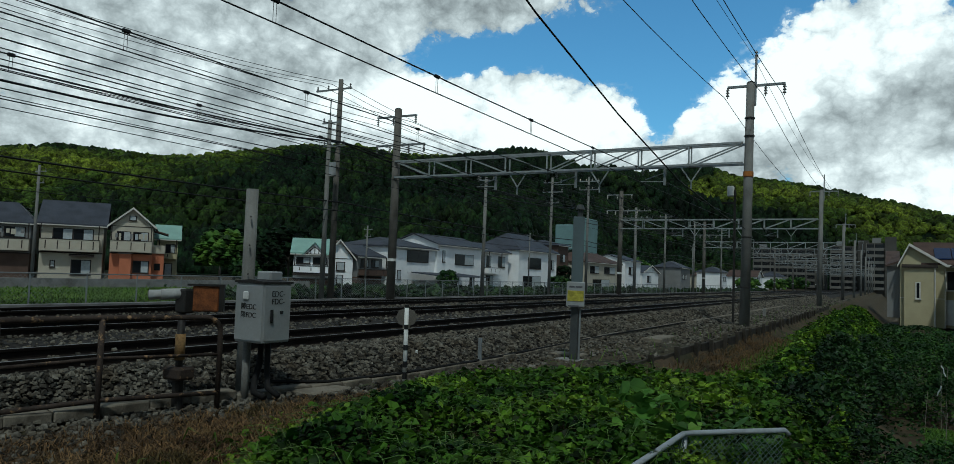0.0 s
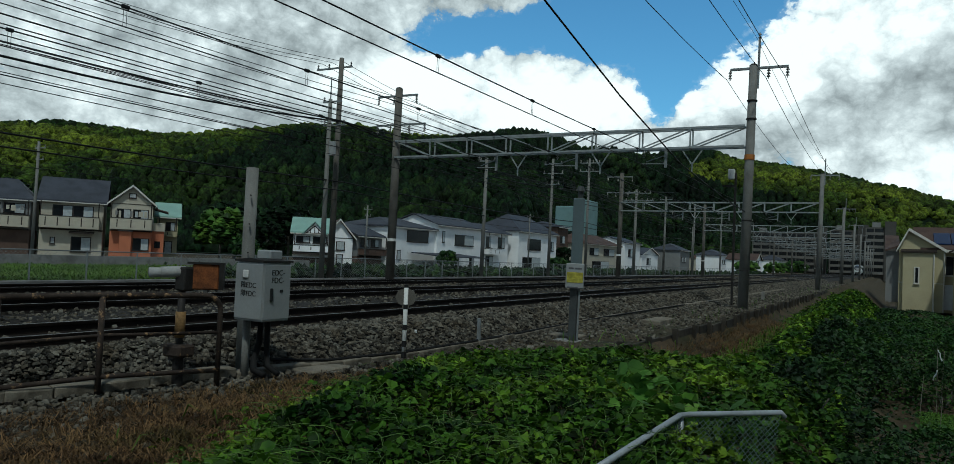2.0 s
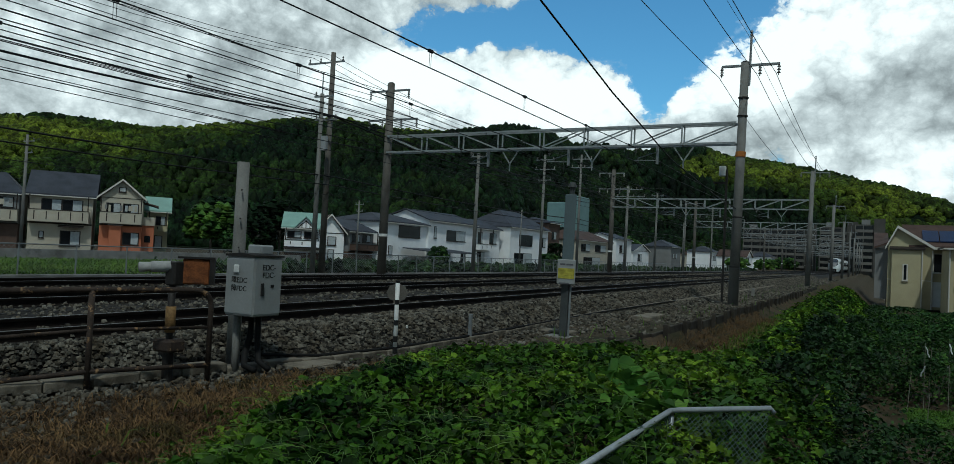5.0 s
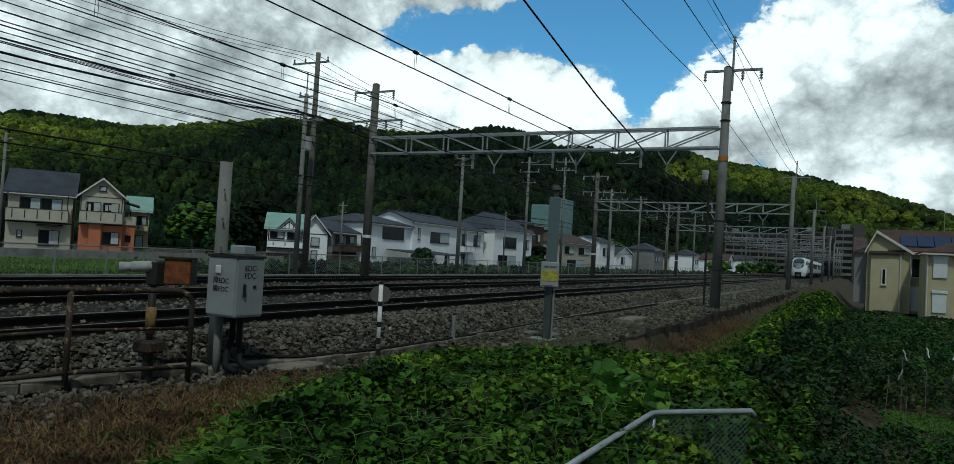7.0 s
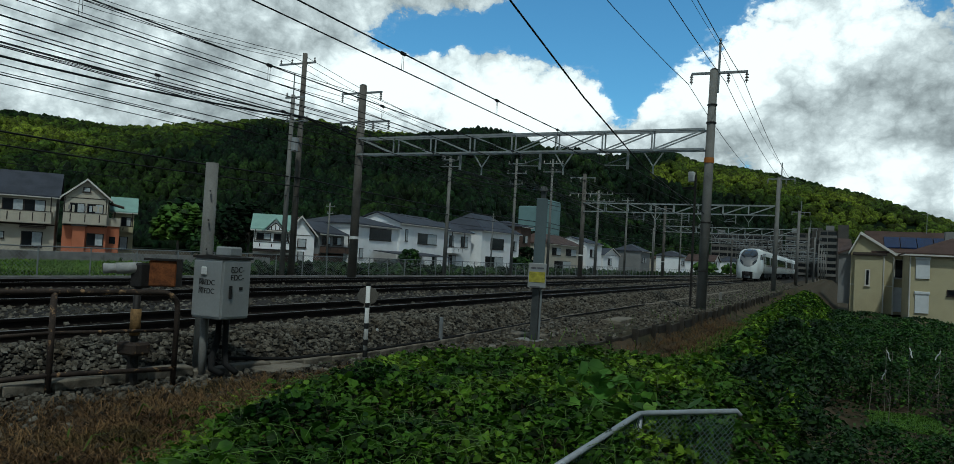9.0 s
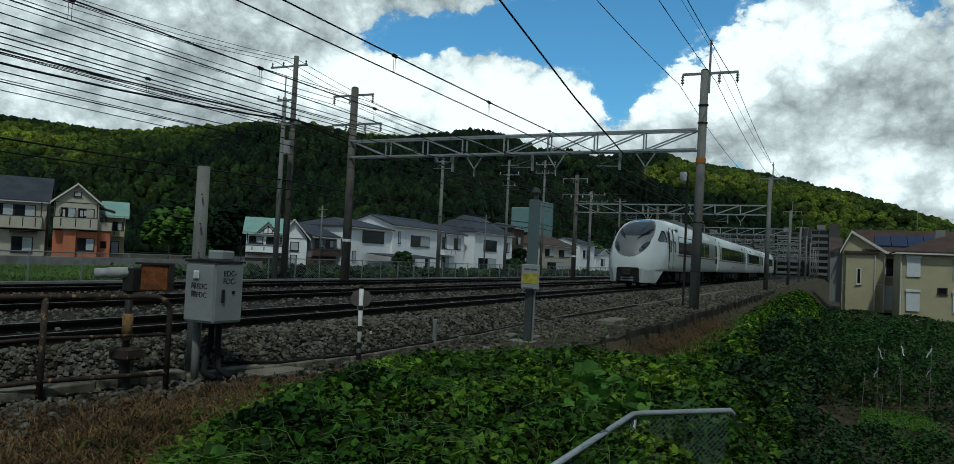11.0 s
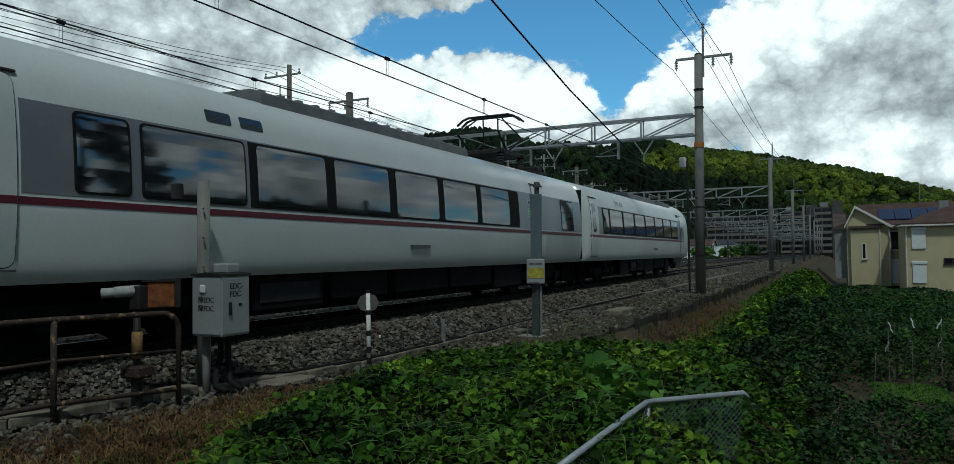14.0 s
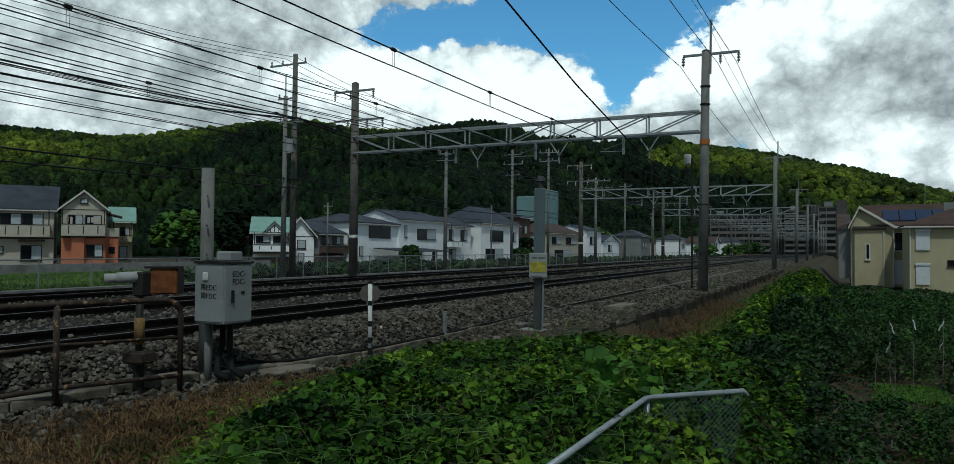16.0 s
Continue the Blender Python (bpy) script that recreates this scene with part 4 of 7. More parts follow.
# cream houses in the garden on the near side
def cream_house():
    h = thing("house", "cream house with brown roof and solar panels beside the garden", "house", "houses along the railway")
    b = -2.6
    bm = prism(bmesh.new(), [(1.15, b), (5.04, b), (5.04, 3.55), (1.95, 5.6), (1.15, 3.9)], 86.0, 95.0)
    part("wall", bm, WALL_CREAM, h)
    # grey in place of cream: the shaded side is put into the colour
    part("side_wall", bx(0.0, 1.15, 87.0, 94.0, b + 0.8, 3.45), WALL_GREY, h, "grey side wing, its shade put into the colour")
    part("roof", Facing(86.8, "y").quadslab([(-0.15, 0.2, 3.35), (1.2, 0.2, 3.9), (1.2, -8, 5.2), (-0.15, -8, 5.2)], 0.2), ROOF_BROWN, h)
    part("wing", bx(5.04, 12.0, 86.6, 95.0, b, 3.5), WALL_CREAM, h)
    F = Facing(86.0, "y")
    part("bay", bx(1.5, 4.15, 85.5, 86.02, b, 3.25), WALL_CREAM, h)
    part("bay_roof", F.quadslab([(1.3, 0.75, 3.3), (4.4, 0.75, 3.35), (4.4, 0.0, 3.55), (1.3, 0.0, 3.55)], 0.12), DARK_TRIM, h)
    part("roof", F.quadslab([(1.95, 0.35, 5.6), (5.2, 0.35, 3.5), (5.2, -9.2, 3.5), (1.95, -9.2, 5.6)], 0.18), ROOF_BROWN, h)
    part("roof", F.quadslab([(1.95, 0.35, 5.6), (0.9, 0.35, 3.4), (0.9, -9.2, 3.4), (1.95, -9.2, 5.6)], 0.18), ROOF_BROWN, h)
    part("roof", F.quadslab([(3.0, 0.1, 3.65), (12.4, 0.1, 3.65), (12.4, -4.6, 6.0), (2.4, -4.6, 6.0)], 0.16), ROOF_BROWN, h)
    part("bargeboard", F.quadslab([(1.95, 0.36, 5.5), (5.2, 0.36, 3.4), (5.2, 0.46, 3.4), (1.95, 0.46, 5.5)], 0.3), TRIM, h, "pale bargeboard")
    part("bargeboard", F.quadslab([(1.95, 0.36, 5.5), (0.9, 0.36, 3.3), (0.9, 0.46, 3.3), (1.95, 0.46, 5.5)], 0.3), TRIM, h, "pale bargeboard")
    part("fascia", F.box(5.0, 12.3, 0.1, 0.24, 3.45, 3.68), TRIM, h)
    for i in range(4):
        a = 4.2 + i * 1.5
        part("solar_panel", F.quadslab([(a, -0.6, 4.25), (a + 1.42, -0.6, 4.25), (a + 1.42, -3.0, 5.4), (a, -3.0, 5.4)], 0.1), SOLAR, h, "blue solar panel")
    for uu in (4.15, 5.04):
        bm = bmesh.new()
        rod(bm, (uu, 85.42 if uu < 5 else 85.9, b), (uu, 85.42 if uu < 5 else 85.9, 3.3), 0.06)
        part("downpipe", bm, TRIM, h, "pale rain pipe")
    house_window(h, F, 2.55, 2.85, 0.3, 1.8, TRIM, False, 0.52)
    house_window(h, Facing(86.6, "y"), 5.2, 6.7, 1.2, 3.0, TRIM, False)
    part("shutter", Facing(86.6, "y").box(5.15, 6.75, 0.0, 0.12, -2.3, 0.2), SHUTTER, h, "closed white roller shutter")
    for w in (-0.6,):
        part("belt", F.box(1.15, 5.0, 0.0, 0.02, 0.25, 0.32), TRIM, h)
    bm = bmesh.new()
    rod(bm, (8.2, 90, 6.0), (8.2, 90, 8.2), 0.03)
    rod(bm, (7.7, 90, 8.0), (8.7, 90, 8.0), 0.02)
    part("aerial", bm, GREYSTEEL, h)


cream_house()


def shutter_house():
    h = thing("house", "cream flat-fronted house with white window shutters", "house", "houses along the railway")
    F = Facing(78.0, "y")
    part("wall", bx(5.79, 18.0, 78.0, 86.0 - 0.6, -3.2, 3.45), WALL_CREAM, h)
    part("roof", F.quadslab([(5.4, 0.5, 3.4), (18.4, 0.5, 3.4), (15.0, -3.5, 5.0), (9.5, -3.5, 5.0)], 0.16), ROOF_BROWN, h)
    part("roof", F.quadslab([(5.4, 0.5, 3.4), (5.4, -7.6, 3.4), (9.5, -3.5, 5.0)], 0.16), ROOF_BROWN, h)
    part("fascia", F.box(5.4, 18.4, 0.44, 0.56, 3.28, 3.42), TRIM, h)
    for u, w in ((6.35, 1.2), (6.35, -1.95), (10.0, 1.2), (10.0, -1.9), (14.0, 1.2)):
        part("shutter", F.box(u, u + 1.1, 0.0, 0.12, w, w + 1.75, bevel=0.02), SHUTTER, h, "closed white shutter")
        part("shutter_box", F.box(u - 0.06, u + 1.16, 0.0, 0.2, w + 1.75, w + 2.0, bevel=0.02), SHUTTER, h)
    house_window(h, F, 8.9, 9.5, -0.15, 0.25, DARK_TRIM, False)
    bm = bmesh.new()
    rod(bm, (5.9, 77.9, -3.2), (5.9, 77.9, 3.4), 0.06)
    part("downpipe", bm, TRIM, h, "pale rain pipe")
    part("chimney", bx(9.0, 9.8, 82, 82.8, 4.4, 5.8), WALL_GREY, h)


shutter_house()


# ---- apartment blocks far down the line ----
def apartment(x0, x1, y, d, h, floors, label):
    b = thing("apartment_building", label, "apartment building", "apartment blocks")
    # wall darker than the balconies: recess shade put into its colour
    m = mat("apartment_concrete", (0.075, 0.071, 0.064), 0.85, vary=0.2, scale=0.3, fine=6, bump=0.1)
    pale = mat("apartment_balcony", (0.15, 0.143, 0.13), 0.85, vary=0.2, scale=0.3, fine=6, bump=0.1)
    part("wall", bx(x0, x1, y, y + d, -2, h), m, b)
    part("stair_tower", bx(x1 - 2.2, x1 + 1.6, y - 1.2, y + 4, -2, h + 2.2), m, b)
    fl = (h - 1) / floors
    for i in range(floors):
        z = 0.6 + i * fl
        part("balcony", bx(x0, x1 - 2.4, y - 1.3, y, z - 0.15, z + fl * 0.36), pale, b)
        n = max(2, int((x1 - x0 - 3) / 3.4))
        for k in range(n):
            u = x0 + 0.2 + k * (x1 - x0 - 3) / n
            part("window", bx(u, u + 2.9, y - 0.06, y, z + fl * 0.36, z + fl * 0.92), HOUSE_GLASS, b)
            if i == 0:
                part("fin_wall", bx(u - 0.3, u - 0.05, y - 1.35, y, 0.2, h - 0.3), pale, b)
    part("roof_tank", bx(x0 + 2, x0 + 5, y + 2, y + 5, h, h + 2), WALL_GREY, b)


apartment(-52, -24, 345, 12, 17, 6, "long grey apartment block behind the railway masts")
apartment(-20, -8, 330, 12, 17.8, 7, "grey apartment block with a stair tower")
apartment(-7, 1.5, 318, 14, 18.5, 7, "brown-grey apartment block at the foot of the hill")
tank = thing("water_tank", "pale teal water tank tower behind the houses", "water tank", at=pose(-97, 241, 0))
for xx, w, h in ((0, 9.0, 19.5), (3.5, 5.0, 22.0)):
    bm = bmesh.new()
    box(bm, xx - w / 2, xx + w / 2, -5 + xx, 6 + xx, BASE_Z, h, bevel=0.3)
    part("tank_body", bm, mat("teal_cladding", (0.16, 0.25, 0.25), 0.6, vary=0.15, scale=0.3, bump=0.05), tank)


# ---- fence, poles and wires beyond the tracks ----
def far_fence():
    th = thing("boundary_fence", "grey chain-link railway boundary fence on posts", "fence")
    x, z0, z1 = -24.9, -0.55, 0.62
    y = 2.0
    while y < 150:
        bm = bmesh.new()
        rod(bm, (x, y, z0), (x, y, z1 + 0.03), 0.03, seg=6)
        part("post", bm, GREYSTEEL, th)
        y += 2.0
    bm = bmesh.new()
    rod(bm, (x, 2, z1), (x, 150, z1), 0.022, seg=6)
    part("top_rail", bm, GREYSTEEL, th)
    bm = bmesh.new()
    chainlink(bm, (x, 2, z0 + 0.1), (0, 98, 0), (0, 0, z1 - z0 - 0.1), 650, 8, 0.0035)
    part("mesh", bm, GREYSTEEL, th)
    w = tagged(part("kerb_wall", bx(-24.5, -24.3, -40, 200, -0.8, -0.38, bevel=0.02), CONCRETE), "low concrete kerb wall along the boundary fence", "kerb wall", kind="structure")
    tagged(part("garden_wall", bx(-56.2, -56.0, 20, 62, -1.6, -0.35, bevel=0.02), CONCRETE), "pale concrete garden wall below the houses", "wall", kind="structure")


far_fence()


def utility_pole(x, y, top, r, arms, label, m=POLE_CONCRETE):
    p = thing("utility_pole", label, "utility pole", "utility poles", pose(x, y, -0.6, 0, 0.3, 0))
    bm = bmesh.new()
    rod(bm, (0, 0, -0.2), (0, 0, top + 0.6), r * 1.15, r * 0.8, seg=14)
    part("pole", bm, m, p, smooth=True)
    for z, a, b in arms:
        bm = bmesh.new()
        angle_bar(bm, (a, 0.14, z + 0.6), (b, 0.14, z + 0.6), 0.08)
        part("crossarm", bm, GREYSTEEL, p)
        n = max(2, int((b - a) / 0.5))
        for i in range(n):
            bm = bmesh.new()
            insulator(bm, (a + 0.08 + (b - a - 0.16) * i / (n - 1), 0.14, z + 0.86), 2, 0.06)
            part("insulator", bm, PORCELAIN, p)
    return p


s1 = utility_pole(-24.7, 28.9, 10.9, 0.15, [(10.45, -1.75, 0.6)], "tall dark utility pole with three insulators on top", BROWN_POLE)
s2 = utility_pole(-24.6, 28.1, 8.6, 0.12, [(8.5, -0.6, 0.6), (7.3, -0.5, 0.9)], "grey steel utility pole with a small transformer case")
bm = bmesh.new()
rod(bm, (0.3, 0, 6.35), (0.3, 0, 7.05), 0.17, seg=14)
part("transformer", bm, BOXPAINT, s2, "pale cylindrical transformer")
bm = bmesh.new()
rod(bm, (0, 0, 9.2), (0, 0, 10.3), 0.03)
part("top_spar", bm, GREYSTEEL, s2)
for y, top, r, arms in ((44.5, 7.9, 0.13, [(7.7, -0.6, 0.6)]), (56.0, 9.4, 0.12, [(9.0, -0.8, 0.8), (8.2, -0.9, 0.9), (7.3, -0.6, 0.6)]), (64.5, 10.6, 0.12, [(10.2, -1.0, 1.0), (9.4, -1, 1)]), (79.5, 9.2, 0.16, [(8.8, -1.6, 1.6), (8.0, -1.9, 1.9)]), (92.0, 9.6, 0.13, [(9.2, -0.8, 0.8)]), (108.0, 9.8, 0.13, [(9.3, -0.8, 0.8)]), (128.0, 10.5, 0.13, [(10, -0.8, 0.8)]), (155.0, 11.0, 0.14, [(10.5, -0.9, 0.9)])):
    utility_pole(-24.5, y, top, r, arms, "slim utility pole with crossarms beyond the tracks")
for x, y, top in ((-60.0, 77.0, 7.0), (-58.5, 33.0, 8.5), (-57.0, 121.0, 9), (-40.0, 175, 10), (-34, 210, 10.5)):
    utility_pole(x, y, top, 0.12, [(top - 0.5, -0.7, 0.7), (top - 1.4, -0.5, 0.5)], "street utility pole among the houses")
for x, z, sag, r in ((XL - 1.4, 8.45, 0.35, 0.014), (XL - 0.45, 8.45, 0.35, 0.014), (XL + 0.9, 8.45, 0.4, 0.014), (XL - 1.4, 7.0, 0.3, 0.018), (XL - 0.6, 7.0, 0.3, 0.018), (XL + 0.55, 7.0, 0.3, 0.018), (XL + 1.45, 7.0, 0.3, 0.018),
                     (XR - 0.86, 8.35, 0.55, 0.012), (XR + 0.56, 8.35, 0.45, 0.012), (XR + 1.24, 8.35, 0.45, 0.012), (XR + 0.2, 9.9, 0.4, 0.008),
                     (-26.3, 10.85, 1.1, 0.013), (-25.6, 10.85, 1.1, 0.013), (-24.9, 10.85, 1.1, 0.013), (-24.55, 7.68, 0.5, 0.034), (-24.65, 7.66, 0.92, 0.044), (-24.75, 7.75, 0.62, 0.016), (-24.5, 4.55, 0.25, 0.034), (-24.4, 4.1, 0.25, 0.028), (-24.5, 3.6, 0.3, 0.012),
                     (-20.6, 5.5, 0.1, 0.013), (-20.6, 5.1, 0.0, 0.013), (-22.4, 6.2, 0.2, 0.02), (-22.9, 6.0, 0.2, 0.02), (-20.3, 6.3, 0.25, 0.012), (-18.9, 6.9, 0.2, 0.016), (-18.7, 6.6, 0.2, 0.016)):
    sag_wire("feeder_wire", x, z, sag, r, "thin black feeder wire strung between masts", group="feeder wires")
bm = bmesh.new()
tube(bm, [(-4.72, -8, 11.0), (-4.72, 0, 7.9), (-4.72, 6, 6.1), (-4.72, 10.0, 5.15), (-4.72, 14.0, 4.42), (-4.72, 19.0, 3.72), (-4.72, 25.0, 3.35), (-4.72, 29.1, 3.2)], 0.017, 6)
tagged(part("service_cable", bm, WIRE, smooth=True), "thick black service cable sagging down to the mast", "cable")
lamp_ = thing("signal_case", "small white case with cables beside the mast", "case", at=pose(-5.7, 31.6, 0))
part("case", bx(-0.13, 0.13, -0.12, 0.12, 4.72, 5.15, bevel=0.03), WHITE_PAINT, lamp_)
bm = bmesh.new()
rod(bm, (0.17, 0, -0.6), (0.17, 0, 5.0), 0.05, seg=12)
part("post", bm, DARKSTEEL, lamp_)
part("arm", bx(-0.35, 0.2, -0.05, 0.05, 4.4, 4.5), DARKSTEEL, lamp_)


def tree_belt():
    """Tall trees on the viewer's side of the line, behind the standpoint."""
    for i, (x, y, h, r) in enumerate(((13, -26, 8, 4.5), (15, -18, 7.5, 4.2), (14, -11, 8.5, 4.6), (16, -4, 7.0, 4.2), (15, 3, 9.5, 4.6), (17, 10, 9.5, 4.6), (18, 17, 9.8, 4.6), (14, -34, 8, 4.6), (19, 24, 10, 4.8), (12, -42, 8, 5), (21, 32, 10, 4.8), (8, -48, 8, 5), (23, 40, 10.5, 5), (25, 49, 10.5, 5), (27, 58, 11, 5.5))):
        tree(x, y, ground_z(x, y), h * (1.9 if y < 28 else 1.0), r, DARK_WOODS, 100 + i, "tall dark broadleaf tree behind the viewpoint")


tree_belt()


def hedges():
    rng = random.Random(77)
    v, f = [], []
    for _ in range(3400):
        y = rng.uniform(50, 190) if rng.random() < 0.45 else rng.uniform(22, 100)
        x = -58.5 + rng.gauss(0, 1.2) if rng.random() < 0.5 else rng.uniform(-26.5, -25.3)
        s = rng.uniform(0.12, 0.34)
        clump_mesh(v, f, (x, y, ground_z(x, y) + s * rng.uniform(0.5, 1.6)), s, rng, rng.uniform(0.8, 1.4))
    me = bpy.data.meshes.new("hedges")
    me.from_pydata(v, [], f)
    me.materials.append(leafy("hedge_leaves", (0.006, 0.016, 0.005), (0.014, 0.034, 0.008), (0.035, 0.07, 0.012), 0.3, 0.1, 0.6))
    tagged(new("hedges", me), "dark green hedges and shrubs before the houses", "hedges", kind="stuff")


hedges()
# ---- train ----
SEC = [(1.30, 0.87), (1.40, 1.00), (1.452, 1.5), (1.458, 1.8), (1.43, 2.4), (1.385, 2.8), (1.30, 3.12), (1.12, 3.38), (0.80, 3.54), (0.4, 3.60), (0, 3.62)]


def fine_section(n=34):
    """The half section from sill to crown, rounded, in n steps."""
    pts = [Vector((w, z)) for w, z in SEC]
    for _ in range(3):
        q = [pts[0]]
        for a, b in zip(pts, pts[1:]):
            q += [a * 0.75 + b * 0.25, a * 0.25 + b * 0.75]
        pts = q + [pts[-1]]
    return [(p.x, p.y) for p in pts]


FINE = fine_section()
FINE_T = [(z, w) for w, z in FINE]


def half_width(z):
    return lerp_table(FINE_T, z)


NOSE = [(0.30, 0.26, 0.98, 1.42, 0.9), (0.34, 0.38, 0.95, 1.60, 0.9), (0.44, 0.52, 0.92, 1.80, 0.9), (0.66, 0.67, 0.89, 2.18, 0.85), (1.1, 0.81, 0.87, 2.58, 0.75), (1.75, 0.915, 0.87, 2.95, 0.6), (2.5, 0.97, 0.87, 3.24, 0.4), (3.25, 0.99, 0.87, 3.44, 0.2), (4.0, 1.0, 0.87, 3.55, 0.08), (5.0, 1.0, 0.87, 3.62, 0.0)]
BLUNT = [(0.0, 0.87, 0.98, 3.36, 0.0), (0.05, 0.915, 0.94, 3.44, 0.0), (0.14, 0.95, 0.90, 3.50, 0.0), (0.35, 0.98, 0.87, 3.57, 0.0), (0.8, 0.995, 0.87, 3.66, 0.0), (1.5, 1.0, 0.87, 3.72, 0.0), (3.2, 1.0, 0.87, 3.62, 0.0)]


def dense(st, step):
    """More stations, on smooth curves through the given ones."""
    out = []
    for i in range(len(st) - 1):
        p0, p1, p2, p3 = st[max(i - 1, 0)], st[i], st[i + 1], st[min(i + 2, len(st) - 1)]
        n = max(2, int((p2[0] - p1[0]) / step))
        for k in range(n):
            u = k / n
            row = [p1[0] + (p2[0] - p1[0]) * u]
            for c in range(1, 5):
                m1 = (p2[c] - p0[c]) / max(1e-6, p2[0] - p0[0]) * (p2[0] - p1[0])
                m2 = (p3[c] - p1[c]) / max(1e-6, p3[0] - p1[0]) * (p2[0] - p1[0])
                row.append((2 * u ** 3 - 3 * u * u + 1) * p1[c] + (u ** 3 - 2 * u * u + u) * m1 + (3 * u * u - 2 * u ** 3) * p2[c] + (u ** 3 - u * u) * m2)
            out.append(tuple(row))
    return out + [st[-1]]


def loft(stations):
    """Shell through stations of y, width scale, sill z, roof z and roundness."""
    bm = bmesh.new()
    rings = []
    for y, ws, z0, zr, rd in stations:
        ring = []
        for s in (1, -1):
            for w, z in (FINE if s == 1 else FINE[-2::-1]):
                k = (z - 0.87) / 2.75
                e = math.sqrt(max(0.0, 1 - k * k))
                ww = w * (1 - rd) + 1.458 * e ** 0.75 * rd
                ring.append(bm.verts.new((s * ww * ws, y, z0 + (zr - z0) * k)))
        rings.append(ring)
    n = len(rings[0])
    for a, b in zip(rings, rings[1:]):
        for i in range(n):
            bm.faces.new((a[i], a[(i + 1) % n], b[(i + 1) % n], b[i]))
    bm.faces.new(rings[0]), bm.faces.new(rings[-1][::-1])
    bmesh.ops.recalc_face_normals(bm, faces=bm.faces[:])
    return bm


def patch(y0, y1, z0, z1, off, side=1, thick=0.03, corner=0.0):
    """A panel that lies on the car's flank, with rounded corners."""
    bm = bmesh.new()
    nz = max(3, int((z1 - z0) / 0.12))
    def ring(o):
        pts = []
        c = corner
        if c:
            for cy, cz, a0 in ((y1 - c, z0 + c, -90), (y1 - c, z1 - c, 0), (y0 + c, z1 - c, 90), (y0 + c, z0 + c, 180)):
                if a0 in (0, 180):
                    zs = [z0 + c + (z1 - z0 - 2 * c) * k / nz for k in range(1, nz)]
                    pts += [(y1, z) for z in zs] if a0 == 0 else [(y0, z) for z in zs[::-1]]
                pts += [(cy + c * math.cos(radians(a0 + d)), cz + c * math.sin(radians(a0 + d))) for d in (0, 30, 60, 90)]
        else:
            zs = [z0 + (z1 - z0) * k / nz for k in range(nz + 1)]
            pts = [(y1, z) for z in zs] + [(y0, z) for z in zs[::-1]]
        return pts
    out = ring(0)
    front = [bm.verts.new((side * (half_width(z) + off), y, z)) for y, z in out]
    back = [bm.verts.new((side * (half_width(z) + off - thick), y, z)) for y, z in out]
    n = len(out)
    for i in range(n):
        bm.faces.new((front[i], front[(i + 1) % n], back[(i + 1) % n], back[i]))
    # face strips between equal heights keep the panel on the curved flank
    right = sorted([v for v, (y, z) in zip(front, out) if y > (y0 + y1) / 2], key=lambda v: v.co.z)
    left = sorted([v for v, (y, z) in zip(front, out) if y <= (y0 + y1) / 2], key=lambda v: v.co.z)
    for i in range(min(len(left), len(right)) - 1):
        bm.faces.new((left[i], right[i], right[i + 1], left[i + 1]))
    bmesh.ops.recalc_face_normals(bm, faces=bm.faces[:])
    return bm


MASK = mat("nose_mask_grey", (0.13, 0.135, 0.14), 0.5, vary=0.1, bump=0, coat=0.0)
LOGO_BLUE = mat("blue_lettering", (0.02, 0.06, 0.28), 0.5, bump=0)
SIGN_GREEN = mat("green_sticker", (0.08, 0.42, 0.10), 0.5, bump=0)
GREY_TEXT = mat("grey_lettering", (0.10, 0.10, 0.11), 0.6, bump=0)
ROOF_GREY = mat("roof_unit_grey", (0.15, 0.155, 0.16), 0.6, 0.2, vary=0.3, scale=2, fine=60, bump=0.3)
CAR, LEAD = 20.0, 20.7
train = thing("express_train", "white express train with dark window band and thin red stripe", "train")
WHEEL_ME = {}
COVER = mat("equipment_cover", (0.022, 0.022, 0.022), 0.7, vary=0.3, scale=3, bump=0.1)


def wheel_mesh():
    if "w" not in WHEEL_ME:
        bm = bmesh.new()
        rod(bm, (-0.07, 0, 0), (0.07, 0, 0), 0.43, seg=24)
        rod(bm, (-0.09, 0, 0), (-0.06, 0, 0), 0.455, seg=24)
        me = bpy.data.meshes.new("wheel")
        bm.to_mesh(me)
        bm.free()
        me.materials.append(TRAIN_UNDER)
        WHEEL_ME["w"] = me
    return WHEEL_ME["w"]


def bogie(y):
    bm = bmesh.new()
    for s in (-1, 1):
        box(bm, s * 1.0 - 0.08, s * 1.0 + 0.08, y - 1.55, y + 1.55, 0.42, 0.62, bevel=0.03)
        for d in (-1.05, 1.05):
            box(bm, s * 1.0 - 0.13, s * 1.0 + 0.13, y + d - 0.16, y + d + 0.16, 0.32, 0.6, bevel=0.03)
        rod(bm, (s * 1.0, y, 0.5), (s * 1.0, y, 0.85), 0.24, seg=12)
    box(bm, -1.0, 1.0, y - 0.2, y + 0.2, 0.42, 0.7)
    b = part("bogie", bm, TRAIN_UNDER, train, "black steel bogie")
    for d in (-1.05, 1.05):
        for s in (-1, 1):
            w = new("wheel", wheel_mesh())
            w.parent = b
            w.matrix_basis = pose(s * 0.566, y + d, 0.43) if s > 0 else pose(s * 0.566, y + d, 0.43, 0, 0, 180)


